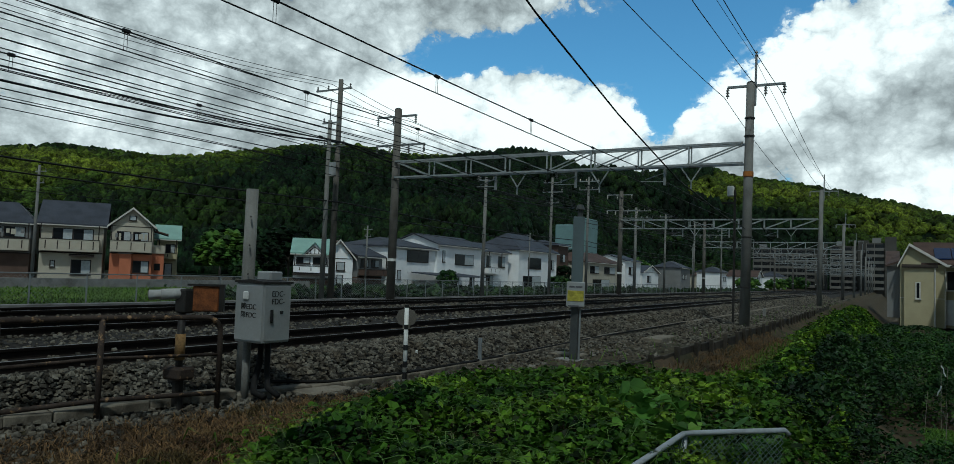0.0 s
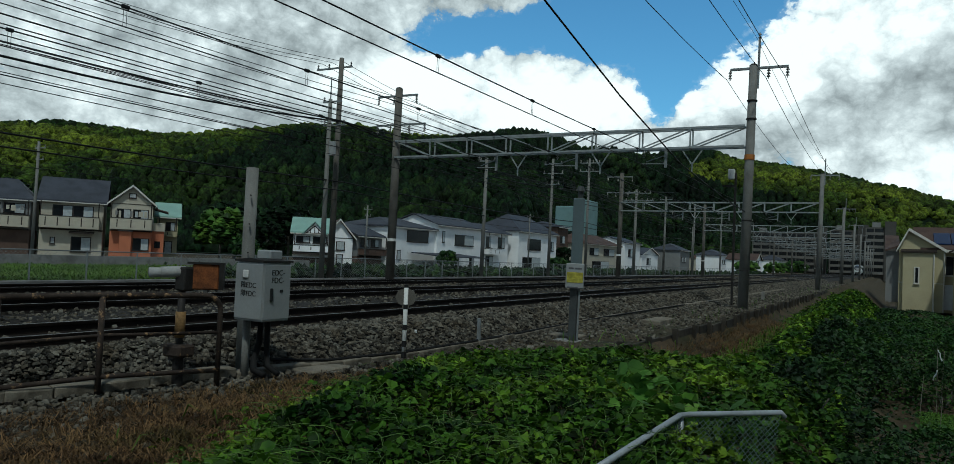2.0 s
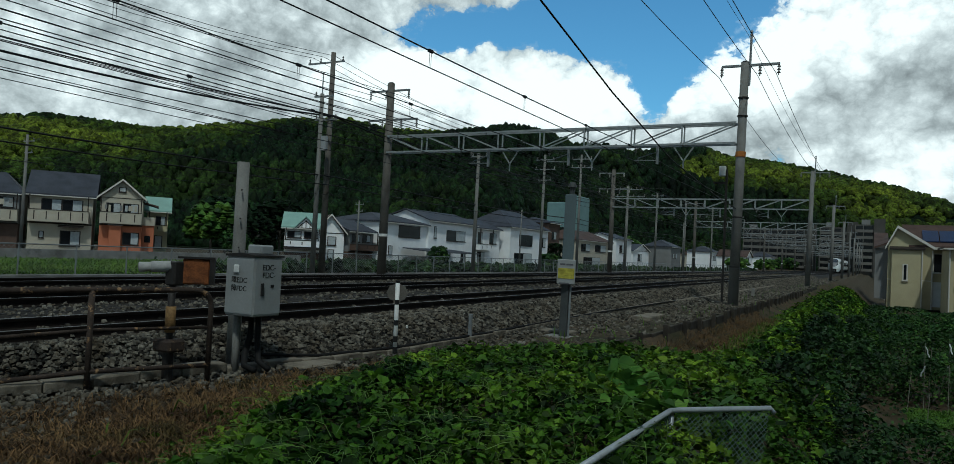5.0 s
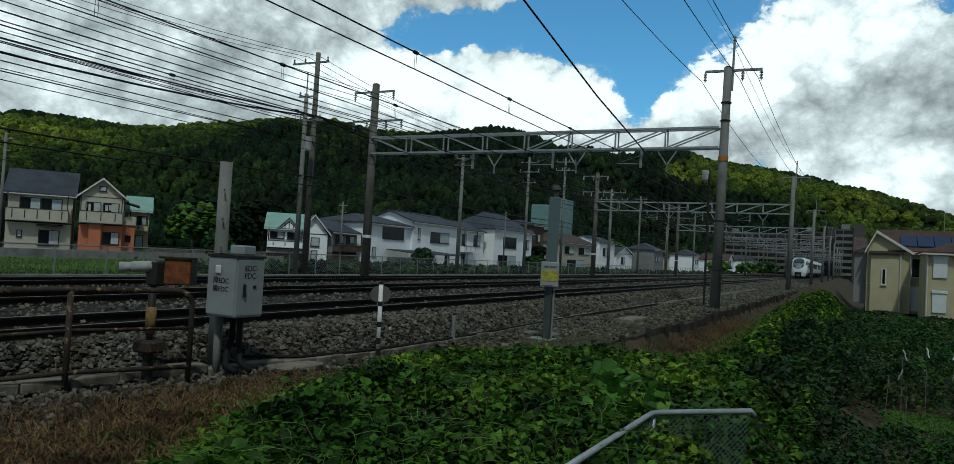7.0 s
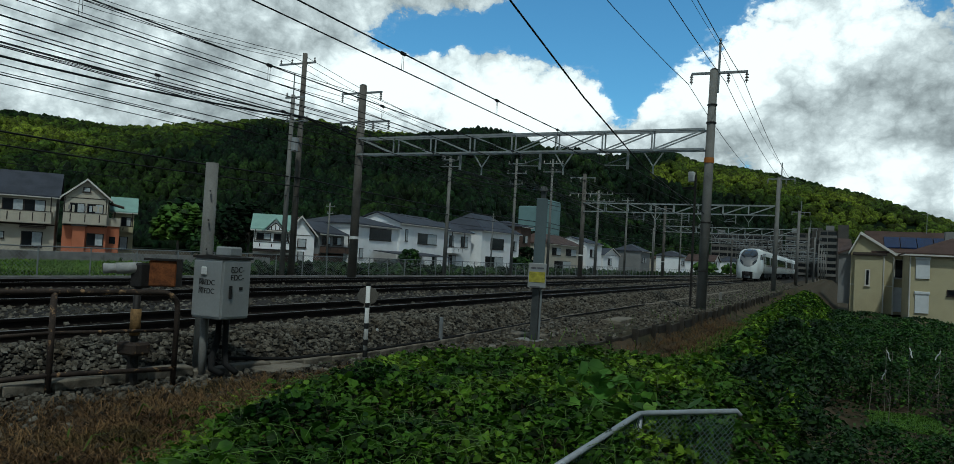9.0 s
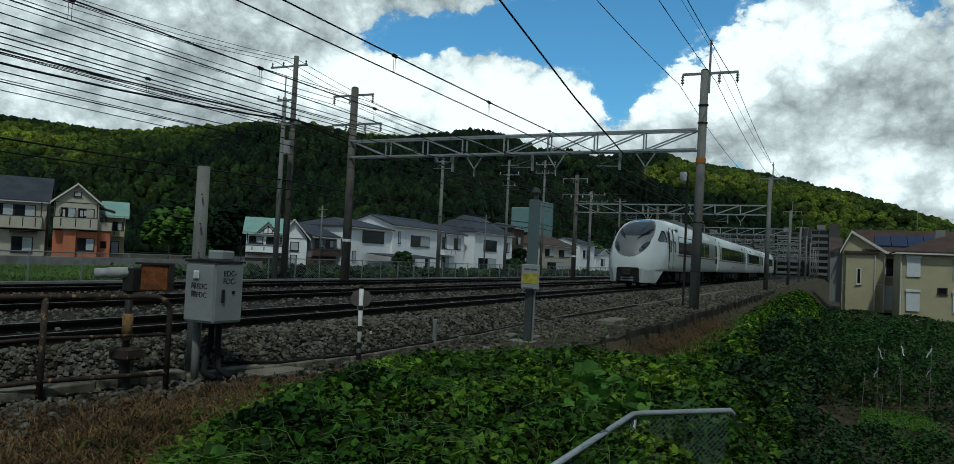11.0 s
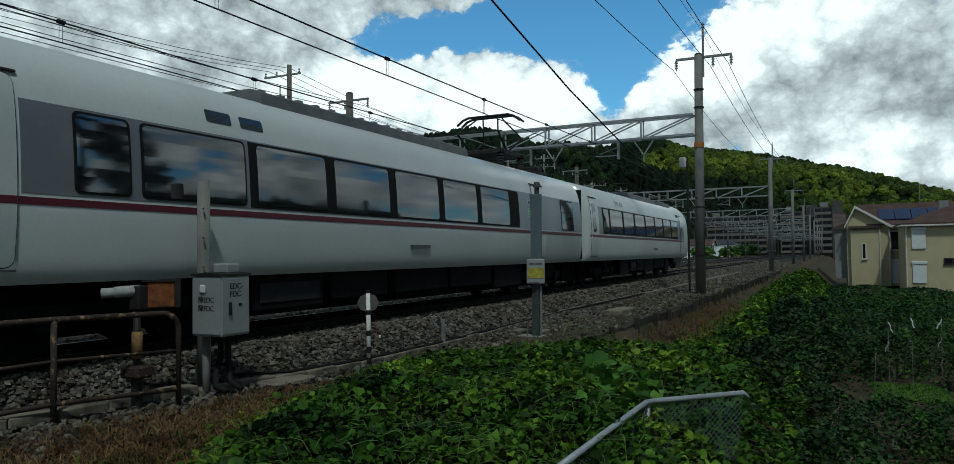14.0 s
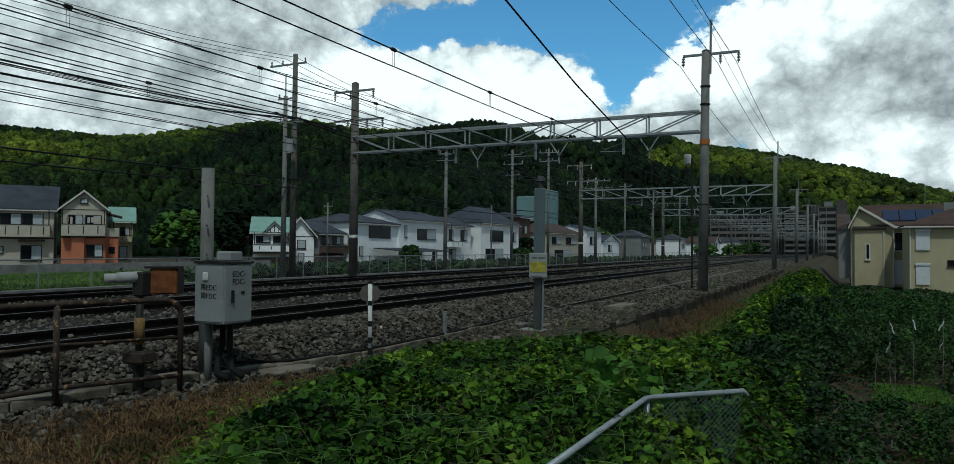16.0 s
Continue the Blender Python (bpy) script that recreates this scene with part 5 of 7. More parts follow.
def underfloor(y0, y1, rng):
    y = y0
    while y < y1:
        l = rng.uniform(0.9, 2.3)
        h = rng.uniform(0.28, 0.42)
        part("equipment_box", bx(-1.22, 1.22, y, min(y + l, y1), h, 0.9, bevel=0.03), TRAIN_UNDER, train)
        if rng.random() < 0.45:
            part("cover_panel", bx(1.222, 1.235, y + 0.12, min(y + l, y1) - 0.12, h + 0.12, 0.74, bevel=0.004), COVER, train, "dark grey equipment cover")
        y += l + rng.uniform(0.06, 0.3)


def window(body, y0, y1, z0=1.86, z1=2.71):
    for s in (1, -1):
        part("window_frame", patch(y0 - 0.03, y1 + 0.03, z0 - 0.03, z1 + 0.03, 0.012, s, 0.03, 0.07), RUBBER, body)
        part("window", patch(y0, y1, z0, z1, 0.017, s, 0.02, 0.06), TRAIN_GLASS, body, "dark tinted window glass", smooth=False)


def door(body, y0, y1, band=False, stripe=False):
    for s in (1, -1):
        part("door_seal", patch(y0 - 0.012, y1 + 0.012, 1.038, 3.012, 0.010, s, 0.03, 0.10), RUBBER, body, "black door seal")
        leaf = part("door", patch(y0, y1, 1.05, 3.0, 0.020, s, 0.03, 0.09), TRAIN_WHITE, body)
        if band:
            part("band_panel", patch(y0 + 0.004, y1 - 0.004, 1.80, 2.77, 0.023, s, 0.012), TRAIN_GREY, leaf, "grey upper door panel")
        if stripe:
            part("red_stripe", patch(y0 + 0.004, y1 - 0.004, 1.685, 1.765, 0.023, s, 0.012), TRAIN_RED, leaf, "dark red stripe")
        c = y0 + (y1 - y0) * 0.40
        part("door_window", patch(c - 0.17, c + 0.17, 1.86, 2.84, 0.027, s, 0.02, 0.09), TRAIN_GLASS, leaf, "narrow dark door window")
        part("threshold", patch(y0 - 0.03, y1 + 0.03, 1.005, 1.03, 0.03, s, 0.03), GREYSTEEL, body)
        part("drip_rail", patch(y0 - 0.05, y1 + 0.05, 3.03, 3.055, 0.03, s, 0.04), DARKSTEEL, body, "dark rain gutter over the door")


def sticker(body, y):
    """White wheelchair sign over a green sign, on the flank."""
    for s in (1, -1):
        part("white_sign", patch(y, y + 0.18, 2.36, 2.58, 0.008, s, 0.01, 0.012), WHITE_PAINT, body, "white wheelchair access sticker")
        for q in ((0.012, 0.168, 2.372, 2.568),):
            part("black_field", patch(y + q[0], y + q[1], q[2], q[3], 0.010, s, 0.01, 0.01), GREY_TEXT, body)
        x = s * (half_width(2.46) + 0.012)
        bm = bmesh.new()
        rod(bm, (x, y + 0.075, 2.535), (x + s * 0.003, y + 0.075, 2.535), 0.016, seg=12)
        tube(bm, [(x, y + 0.075, 2.51), (x, y + 0.08, 2.455), (x, y + 0.12, 2.45), (x, y + 0.135, 2.40), (x, y + 0.15, 2.40)], 0.008, 4)
        tube(bm, [(x, y + 0.07 + 0.042 * math.cos(k), 2.435 + 0.042 * math.sin(k)) for k in (2.0, 2.6, 3.3, 4.0, 4.7, 5.4, 6.0)], 0.007, 4)
        part("wheelchair_sign", bm, WHITE_PAINT, body, "white wheelchair sign")
        part("sign_edge", patch(y, y + 0.18, 2.12, 2.345, 0.008, s, 0.01, 0.012), WHITE_PAINT, body)
        part("green_sign", patch(y + 0.012, y + 0.168, 2.132, 2.333, 0.010, s, 0.01, 0.01), SIGN_GREEN, body, "green information sticker")
        for z in (2.19, 2.25):
            part("print_bar", patch(y + 0.035, y + 0.145, z, z + 0.022, 0.012, s, 0.01), WHITE_PAINT, body)


def strip(body, name, y0, y1, z0, z1, off, m, label=""):
    for s in (1, -1):
        part(name, patch(y0, y1, z0, z1, off, s, 0.012), m, body, label)


def roof_unit(body, y0, y1):
    bm = bmesh.new()
    prism(bm, [(-0.95, 3.42), (-0.9, 3.66), (-0.7, 3.74), (0.7, 3.74), (0.9, 3.66), (0.95, 3.42)], y0, y1)
    part("roof_unit", bm, ROOF_GREY, body, "low dark grey roof ventilation unit")
    n = int((y1 - y0) / 0.45)
    for i in range(n):
        yy = y0 + 0.2 + i * 0.45
        part("grille_slat", bx(-0.72, 0.72, yy, yy + 0.12, 3.735, 3.765), GREYSTEEL, body)


def pantograph(y):
    base = part("pantograph", bx(-0.72, 0.72, y - 0.78, y + 0.78, 3.90, 3.935, bevel=0.01), DARKSTEEL, train, "black raised pantograph")
    for d in (-0.7, 0.7):
        part("base_bar", rods([((-0.8, y + d, 3.95), (0.8, y + d, 3.95))], 0.07), DARKSTEEL, base)
        part("base_bar", rods([((d * 0.93, y - 0.85, 3.96), (d * 0.93, y + 0.85, 3.96))], 0.07), DARKSTEEL, base)
    for sx in (-0.65, 0.65):
        for sy in (-0.7, 0.7):
            bm = bmesh.new()
            for i in range(4):
                rod(bm, (sx, y + sy, 3.60 + i * 0.075), (sx, y + sy, 3.65 + i * 0.075), 0.11, 0.075, seg=10)
            part("insulator", bm, BLACK_PAINT, base)
    for s in (-1, 1):
        bm = bmesh.new()
        rod(bm, (s * 0.55, y - 0.1, 3.95), (s * 0.62, y + 0.95, 4.5), 0.03)
        rod(bm, (s * 0.62, y + 0.95, 4.5), (s * 0.3, y + 0.25, 5.02), 0.022)
        part("lower_arm", bm, DARKSTEEL, base)
        bm = bmesh.new()
        rod(bm, (s * 0.55, y + 0.1, 3.95), (s * 0.62, y - 0.75, 4.5), 0.03)
        rod(bm, (s * 0.62, y - 0.75, 4.5), (s * 0.3, y - 0.05, 5.02), 0.022)
        part("lower_arm", bm, DARKSTEEL, base)
    for d in (0.0, 0.28):
        bm = bmesh.new()
        tube(bm, [(-0.98, y + d - 0.06, 4.86), (-0.8, y + d - 0.06, 5.0), (-0.62, y + d - 0.06, 5.06), (0.62, y + d - 0.06, 5.06), (0.8, y + d - 0.06, 5.0), (0.98, y + d - 0.06, 4.86)], 0.035, 6)
        part("collector_head", bm, BLACK_PAINT, base)
    for yb in (y + 0.95, y - 0.75):
        part("cross_bar", rods([((-0.62, yb, 4.5), (0.62, yb, 4.5))], 0.02), DARKSTEEL, base)


def flank_text(body, s, y, z, size, m, label):
    cu = bpy.data.curves.new("lettering", "FONT")
    cu.body, cu.size, cu.extrude, cu.align_x = s, size, 0.003, "LEFT"
    cu.materials.append(m)
    ob = new("lettering", cu)
    ob.parent = body
    ob.matrix_basis = Matrix.Translation((half_width(z + size * 0.35) + 0.012, y, z)) @ Matrix(((0, 0, 1, 0), (1, 0, 0, 0), (0, 1, 0, 0), (0, 0, 0, 1))) @ pose(0, 0, 0, -3, 0, 0)
    tagged(ob, label)


def logo(body, y):
    """Two plain blue blocks and small bars on the flank."""
    z = 2.88
    x = half_width(z + 0.1) + 0.008
    bm = bmesh.new()
    box(bm, x - 0.02, x + 0.004, y, y + 0.18, z, z + 0.22, bevel=0.003)
    box(bm, x - 0.02, x + 0.004, y + 0.22, y + 0.42, z, z + 0.22, bevel=0.003)
    part("blue_mark", bm, LOGO_BLUE, body, "blue railway company mark")
    for i in range(2):
        part("small_bar", bx(x - 0.02, x + 0.004, y + 0.46, y + 0.64, z + 0.02 + i * 0.1, z + 0.09 + i * 0.1), GREY_TEXT if i else LOGO_BLUE, body)


def number_bar(body, y):
    for i in range(9):
        part("number_bar", bx(1.43, 1.458, y + i * 0.085, y + i * 0.085 + 0.06, 1.27, 1.33), GREY_TEXT, body)


def top_display(body, y):
    for d in (0, 0.62):
        for s in (1, -1):
            part("display_window", patch(y + d, y + d + 0.45, 2.93, 3.1, 0.006, s, 0.02, 0.03), TRAIN_GLASS, body, "small dark display window")


rng = random.Random(3)
# lead car
NOSE_FINE = dense(NOSE, 0.05)


def nose_half(d, z):
    """Half width of the nose at distance d from its datum and height z."""
    for a, b in zip(NOSE_FINE, NOSE_FINE[1:]):
        if a[0] <= d <= b[0]:
            u = (d - a[0]) / (b[0] - a[0])
            ws, z0, zr, rd = (a[c] + (b[c] - a[c]) * u for c in range(1, 5))
            k = (z - z0) / (zr - z0)
            if k >= 1 or k < 0:
                return -1.0
            w = half_width(0.87 + 2.75 * k)
            return ws * (w * (1 - rd) + 1.458 * math.sqrt(max(0.0, 1 - k * k)) ** 0.75 * rd)
    return half_width(z) if d > 4.9 else -1.0


def nose_depth(x, z):
    """Where the nose surface lies for a point of its front view."""
    lo, hi = 0.3, 5.0
    for _ in range(26):
        mid = (lo + hi) / 2
        if nose_half(mid, z) >= abs(x):
            hi = mid
        else:
            lo = mid
    return hi


def nose_patch(outline, off, inner=(0.0, 0.0), rings=10):
    """A smooth-edged panel on the nose; outline: x, z of its edge in the front view."""
    bm = bmesh.new()
    cx, cz = inner
    rows = []
    for r in range(1, rings + 1):
        f = r / rings
        rows.append([])
        for x, z in outline:
            px, pz = cx + (x - cx) * f, cz + (z - cz) * f
            d = nose_depth(px, pz)
            e = 0.02
            n = Vector(((nose_depth(px + e, pz) - nose_depth(px - e, pz)) / (2 * e), -1.0, (nose_depth(px, pz + e) - nose_depth(px, pz - e)) / (2 * e)))
            n = Vector((n.x, -1, n.z)).normalized()
            rows[-1].append(bm.verts.new((px + n.x * off, d + n.y * off, pz + n.z * off)))
    c = bm.verts.new((cx, nose_depth(cx, cz) - off, cz))
    m = len(outline)
    for k in range(m):
        bm.faces.new((c, rows[0][k], rows[0][(k + 1) % m]))
        for a, b in zip(rows, rows[1:]):
            bm.faces.new((a[k], b[k], b[(k + 1) % m], a[(k + 1) % m]))
    bmesh.ops.recalc_face_normals(bm, faces=bm.faces[:])
    return bm


def oval(n, f):
    return [f(2 * math.pi * k / n) for k in range(n)]


def sgn_pow(v, p):
    return math.copysign(abs(v) ** p, v)


MASK_W = [(1.50, 0.0), (1.53, 0.24), (1.60, 0.40), (1.70, 0.56), (1.90, 0.74), (2.26, 0.86), (2.62, 0.90), (2.85, 0.88), (3.09, 0.81), (3.30, 0.67), (3.41, 0.54), (3.48, 0.30), (3.50, 0.0)]


def mask_edge(a):
    c, q = math.cos(a), math.sin(a)
    z = 2.50 + q
    return (math.copysign(lerp_table(MASK_W, z), c), z)


def screen_edge(a):
    c, q = math.cos(a), math.sin(a)
    z = 2.985 + (0.47 if q > 0 else 0.44) * sgn_pow(q, 0.7)
    return ((lerp_table(MASK_W, z) - 0.05) * sgn_pow(c, 0.35), z + 0.05 * abs(c) * (1 if q < 0 else 0))


def lamp_edge(a, s):
    u, w = 0.31 * math.cos(a), 0.11 * math.sin(a)
    t = radians(54)
    return (s * (0.655 + u * math.cos(t) - w * math.sin(t)), 2.02 + u * math.sin(t) + w * math.cos(t))


lead = part("car_body", loft(NOSE_FINE + [(LEAD - 0.42, 1, 0.87, 3.62, 0), (LEAD - 0.28, 0.975, 0.89, 3.585, 0)]), TRAIN_WHITE, train, "white streamlined leading car with grey nose mask", smooth=True)
part("nose_mask", nose_patch(oval(72, mask_edge), 0.010, (0, 2.50), 14), MASK, lead, "grey oval nose mask", smooth=True)
screen = part("windscreen", nose_patch(oval(64, screen_edge), 0.018, (0, 2.95), 10), WINDSCREEN, lead, "dark curved windscreen", smooth=True)
for s in (-1, 1):
    part("lamp_rim", nose_patch(oval(32, lambda a: lamp_edge(a, s)), 0.016, (s * 0.655, 2.02), 4), RUBBER, lead, "black rim of the headlight lens", smooth=True)
    part("lamp_lens", nose_patch([(s * 0.655 + (p - s * 0.655) * 0.9, 2.02 + (q - 2.02) * 0.9) for p, q in oval(32, lambda a: lamp_edge(a, s))], 0.022, (s * 0.655, 2.02), 4), WINDSCREEN, lead, "dark slanted headlight lens", smooth=True)
    hx, hz = s * 0.60, 1.93
    hd = nose_depth(hx, hz)
    bm = bmesh.new()
    rod(bm, (hx, hd - 0.025, hz), (hx, hd + 0.2, hz), 0.06, seg=16, caps=False)
    bmesh.ops.solidify(bm, geom=bm.faces[:], thickness=0.01)
    part("lamp_tube", bm, RUBBER, lead, "black headlight housing")
    bm = bmesh.new()
    rod(bm, (hx, hd + 0.02, hz), (hx, hd + 0.06, hz), 0.045, seg=16)
    part("headlight", bm, HEADLIGHT, lead, "lit round headlight")
    bm = bmesh.new()
    pts = []
    for px, pz in ((0.30, 2.40), (0.50, 2.56), (0.72, 2.72)):
        pts.append((s * px, nose_depth(px, pz) - 0.06, pz + 0.03))
    tube(bm, pts, 0.018, 6)
    pts = []
    for px, pz in ((0.40, 2.56), (0.62, 2.74), (0.80, 2.92)):
        pts.append((s * px, nose_depth(px, pz) - 0.05, pz + 0.03))
    tube(bm, pts, 0.022, 6)
    part("wiper", bm, RUBBER, lead, "black windscreen wiper")
    bm = bmesh.new()
    rows = []
    for k in range(9):
        z = 2.32 + 0.58 * k / 8
        a = lerp_table([(2.32, 1.80), (2.38, 1.64), (2.64, 2.05), (2.90, 2.52)], z)
        rows.append([bm.verts.new((s * (nose_half(a + (2.78 - a) * c / 8, z) + 0.014), a + (2.78 - a) * c / 8, z)) for c in range(9)])
    for p, q in zip(rows, rows[1:]):
        for c in range(8):
            bm.faces.new((p[c], p[c + 1], q[c + 1], q[c]))
    bmesh.ops.solidify(bm, geom=bm.faces[:], thickness=0.02)
    bmesh.ops.recalc_face_normals(bm, faces=bm.faces[:])
    part("cab_window", bm, TRAIN_GLASS, lead, "dark pointed cab side window")
# plough and coupler below the nose
def plough(rows, z0=0.27, z1=0.93):
    """Tapered skirt; rows: y, half width above, then y, half width below."""
    bm = bmesh.new()
    rings = []
    for yt, wt, yb, wb in rows:
        rings.append([bm.verts.new(p) for p in ((wt, yt, z1), (wb, yb, z0), (-wb, yb, z0), (-wt, yt, z1))])
    for a, b in zip(rings, rings[1:]):
        for i in range(4):
            bm.faces.new((a[i], a[(i + 1) % 4], b[(i + 1) % 4], b[i]))
    bm.faces.new(rings[0]), bm.faces.new(rings[-1][::-1])
    bmesh.ops.bevel(bm, geom=bm.edges[:], offset=0.03, segments=2, affect="EDGES")
    bmesh.ops.recalc_face_normals(bm, faces=bm.faces[:])
    return bm


part("plough", plough([(0.30, 0.74, 0.42, 0.68), (0.80, 1.10, 0.85, 0.95), (2.15, 1.36, 1.35, 1.16)]), TRAIN_WHITE, train, "white skirt below the nose")
part("nose_lip", plough([(0.28, 0.6, 0.28, 0.6), (0.6, 0.95, 0.7, 0.95), (1.2, 1.22, 1.2, 1.22), (2.9, 1.40, 2.9, 1.40)], 0.90, 0.99), TRAIN_WHITE, train, "white lip over the skirt")
part("coupler_bay", bx(-0.54, 0.54, 0.24, 1.3, 0.25, 1.0, bevel=0.05), RUBBER, train, "black coupler recess")
bm = bmesh.new()
rod(bm, (0, 0.05, 0.75), (0, 0.6, 0.75), 0.13, seg=14)
box(bm, -0.2, 0.2, 0.02, 0.22, 0.58, 0.92, bevel=0.04)
part("coupler", bm, DARKSTEEL, train)
part("hose", rods([((-0.3, 0.21, 0.5), (0.3, 0.21, 0.5)), ((-0.3, 0.21, 0.38), (0.3, 0.21, 0.38))], 0.05), GREYSTEEL, train)
E_ = LEAD - 0.25
strip(lead, "window_band", E_ - 15.12, E_ - 1.3, 1.80, 2.77, 0.004, TRAIN_GREY, "dark grey window band")
strip(lead, "pillar_band", E_ - 15.08, E_ - 9.7, 1.82, 2.75, 0.008, RUBBER, "black pillars between windows")
strip(lead, "red_stripe", E_ - 15.2, E_ - 0.2, 1.685, 1.765, 0.006, TRAIN_RED, "thin dark red stripe")
for a, b in ((15.04, 13.17), (12.85, 10.95), (10.6, 9.8), (8.35, 6.4), (6.15, 4.25)):
    window(lead, E_ - a, E_ - b)
door(lead, E_ - 17.5, E_ - 16.98)
door(lead, E_ - 16.50, E_ - 15.78)
for s in (1, -1):
    part("side_light", patch(E_ - 16.9, E_ - 16.8, 2.3, 2.75, 0.01, s, 0.02, 0.02), TRAIN_GLASS, lead)
    part("service_hatch", patch(E_ - 1.15, E_ - 0.45, 1.95, 2.75, 0.01, s, 0.02, 0.05), TRAIN_GLASS, lead, "dark service window")
    part("service_hatch", patch(E_ - 1.15, E_ - 0.45, 1.45, 1.85, 0.01, s, 0.02, 0.05), RUBBER, lead, "black service hatch")
logo(lead, E_ - 15.72 + 0.1)
number_bar(lead, E_ - 11.3)
top_display(lead, E_ - 5.5)
roof_unit(lead, LEAD - 12.7, LEAD - 7.6)
pantograph(LEAD - 3.9)
bogie(3.9), bogie(LEAD - 3.1)
underfloor(5.8, LEAD - 5.0, rng)

WINS = [(2.1, 2.75), (2.95, 4.6), (4.85, 6.4), (6.65, 8.25), (8.5, 10.1), (10.35, 11.9), (12.15, 13.75), (14.0, 15.5), (15.75, 17.3), (17.6, 18.2)]
for k in (1, 2):
    y = LEAD + (k - 1) * CAR
    car = part("car_body", loft([(y + 0.28, 0.96, 0.9, 3.56, 0), (y + 0.45, 1, 0.87, 3.62, 0), (y + CAR - 0.45, 1, 0.87, 3.62, 0), (y + CAR - 0.28, 0.96, 0.9, 3.56, 0)]), TRAIN_WHITE, train, "white middle car with a grey window band", smooth=True)
    strip(car, "window_band", y + 1.5, y + CAR - 0.46, 1.80, 2.77, 0.004, TRAIN_GREY, "dark grey window band")
    strip(car, "pillar_band", y + 4.7, y + 14.4, 1.82, 2.75, 0.008, RUBBER, "black pillars between windows")
    strip(car, "red_stripe", y + 0.46, y + CAR - 0.46, 1.685, 1.765, 0.006, TRAIN_RED, "thin dark red stripe")
    last = {1: (10, None), 2: (7, (CAR - 4.6, CAR - 3.7))}[k]
    for a, b in WINS[:last[0]]:
        window(car, y + a, y + b)
    door(car, y + 0.62, y + 1.45, stripe=True)
    if k == 1:
        door(car, y + CAR - 1.3, y + CAR - 0.52, stripe=True)
    else:
        door(car, y + CAR - 4.6, y + CAR - 3.7, band=True, stripe=True)
        window(car, y + CAR - 2.35, y + CAR - 1.3)
        sticker(car, y + CAR - 4.96)
        for s in (1, -1):
            part("side_light", patch(y + CAR - 4.75, y + CAR - 4.67, 2.38, 2.76, 0.01, s, 0.02, 0.02), TRAIN_GLASS, car)
        bm = bmesh.new()
        box(bm, -0.5, 0.5, y + CAR - 2.2, y + CAR - 1.0, 3.58, 3.74, bevel=0.04)
        box(bm, -0.1, 0.55, y + CAR - 2.0, y + CAR - 1.55, 3.70, 3.86, bevel=0.05)
        tube(bm, [(0.4, y + CAR - 1.6, 3.84), (0.42, y + CAR - 1.4, 3.90), (0.4, y + CAR - 1.2, 3.84), (0.4, y + CAR - 0.95, 3.66)], 0.05, 8)
        part("roof_switchgear", bm, BLACK_PAINT, car, "black roof switchgear with insulators")
        pantograph(y + CAR - 4.3)
    for s in (1, -1):
        part("side_light", patch(y + 0.50, y + 0.57, 2.3, 2.75, 0.01, s, 0.02, 0.02), TRAIN_GLASS, car)
    number_bar(car, y + 9.0)
    top_display(car, y + CAR - 3.9 if k == 1 else y + 4.0)
    roof_unit(car, y + 5.5, y + 12.5)
    bogie(y + 3.1), bogie(y + CAR - 3.1)
    underfloor(y + 5.0, y + CAR - 5.0, rng)
# end car with an upright cab
y = LEAD + 2 * CAR
TAIL = 18.98
tail_st = [(y + 0.28, 0.96, 0.9, 3.56, 0), (y + 0.45, 1, 0.87, 3.62, 0)] + [(y + TAIL - d, a, b, c, e) for d, a, b, c, e in dense(BLUNT, 0.035)[::-1]]
tail_bm = loft(tail_st)
for f in tail_bm.faces:
    c = f.calc_center_median()
    b = c.y - y
    # windscreen that wraps over the shoulder of the cab
    if b > 17.40 + 0.6 * max(0.0, 3.55 - c.z) and c.z > 3.30 - 0.12 * (b - 17.5) and len(f.verts) == 4:
        f.material_index = 1
tail = part("car_body", tail_bm, [TRAIN_WHITE, TRAIN_GLASS], train, "white end car with an upright cab", smooth=True)
strip(tail, "window_band", y + 1.5, y + 17.17, 1.80, 2.77, 0.004, TRAIN_GREY, "dark grey window band")
strip(tail, "pillar_band", y + 2.0, y + 15.62, 1.82, 2.75, 0.008, RUBBER, "black pillars between windows")
strip(tail, "red_stripe", y + 0.46, y + 17.17, 1.685, 1.765, 0.006, TRAIN_RED, "thin dark red stripe")
for a, b in WINS[:8]:
    window(tail, y + a, y + b)
door(tail, y + 0.62, y + 1.45, stripe=True)
door(tail, y + 16.30, y + 16.86, band=True, stripe=True)
for d in (16.24, 16.92):
    for s in (1, -1):
        bm = bmesh.new()
        tube(bm, [(s * (half_width(z) + (0.055 if 1.36 < z < 2.5 else 0.01)), y + d - (0.05 if z < 1.5 else 0), z) for z in (1.30, 1.37, 1.7, 2.1, 2.48, 2.56)], 0.016, 8)
        part("handrail", bm, GALV, tail, "upright steel grab rail", smooth=True)
logo(tail, y + 15.62)
number_bar(tail, y + 10.0)
top_display(tail, y + 4.0)
roof_unit(tail, y + 7.6, y + 12.8)
roof_unit(tail, y + 14.6, y + 16.2)
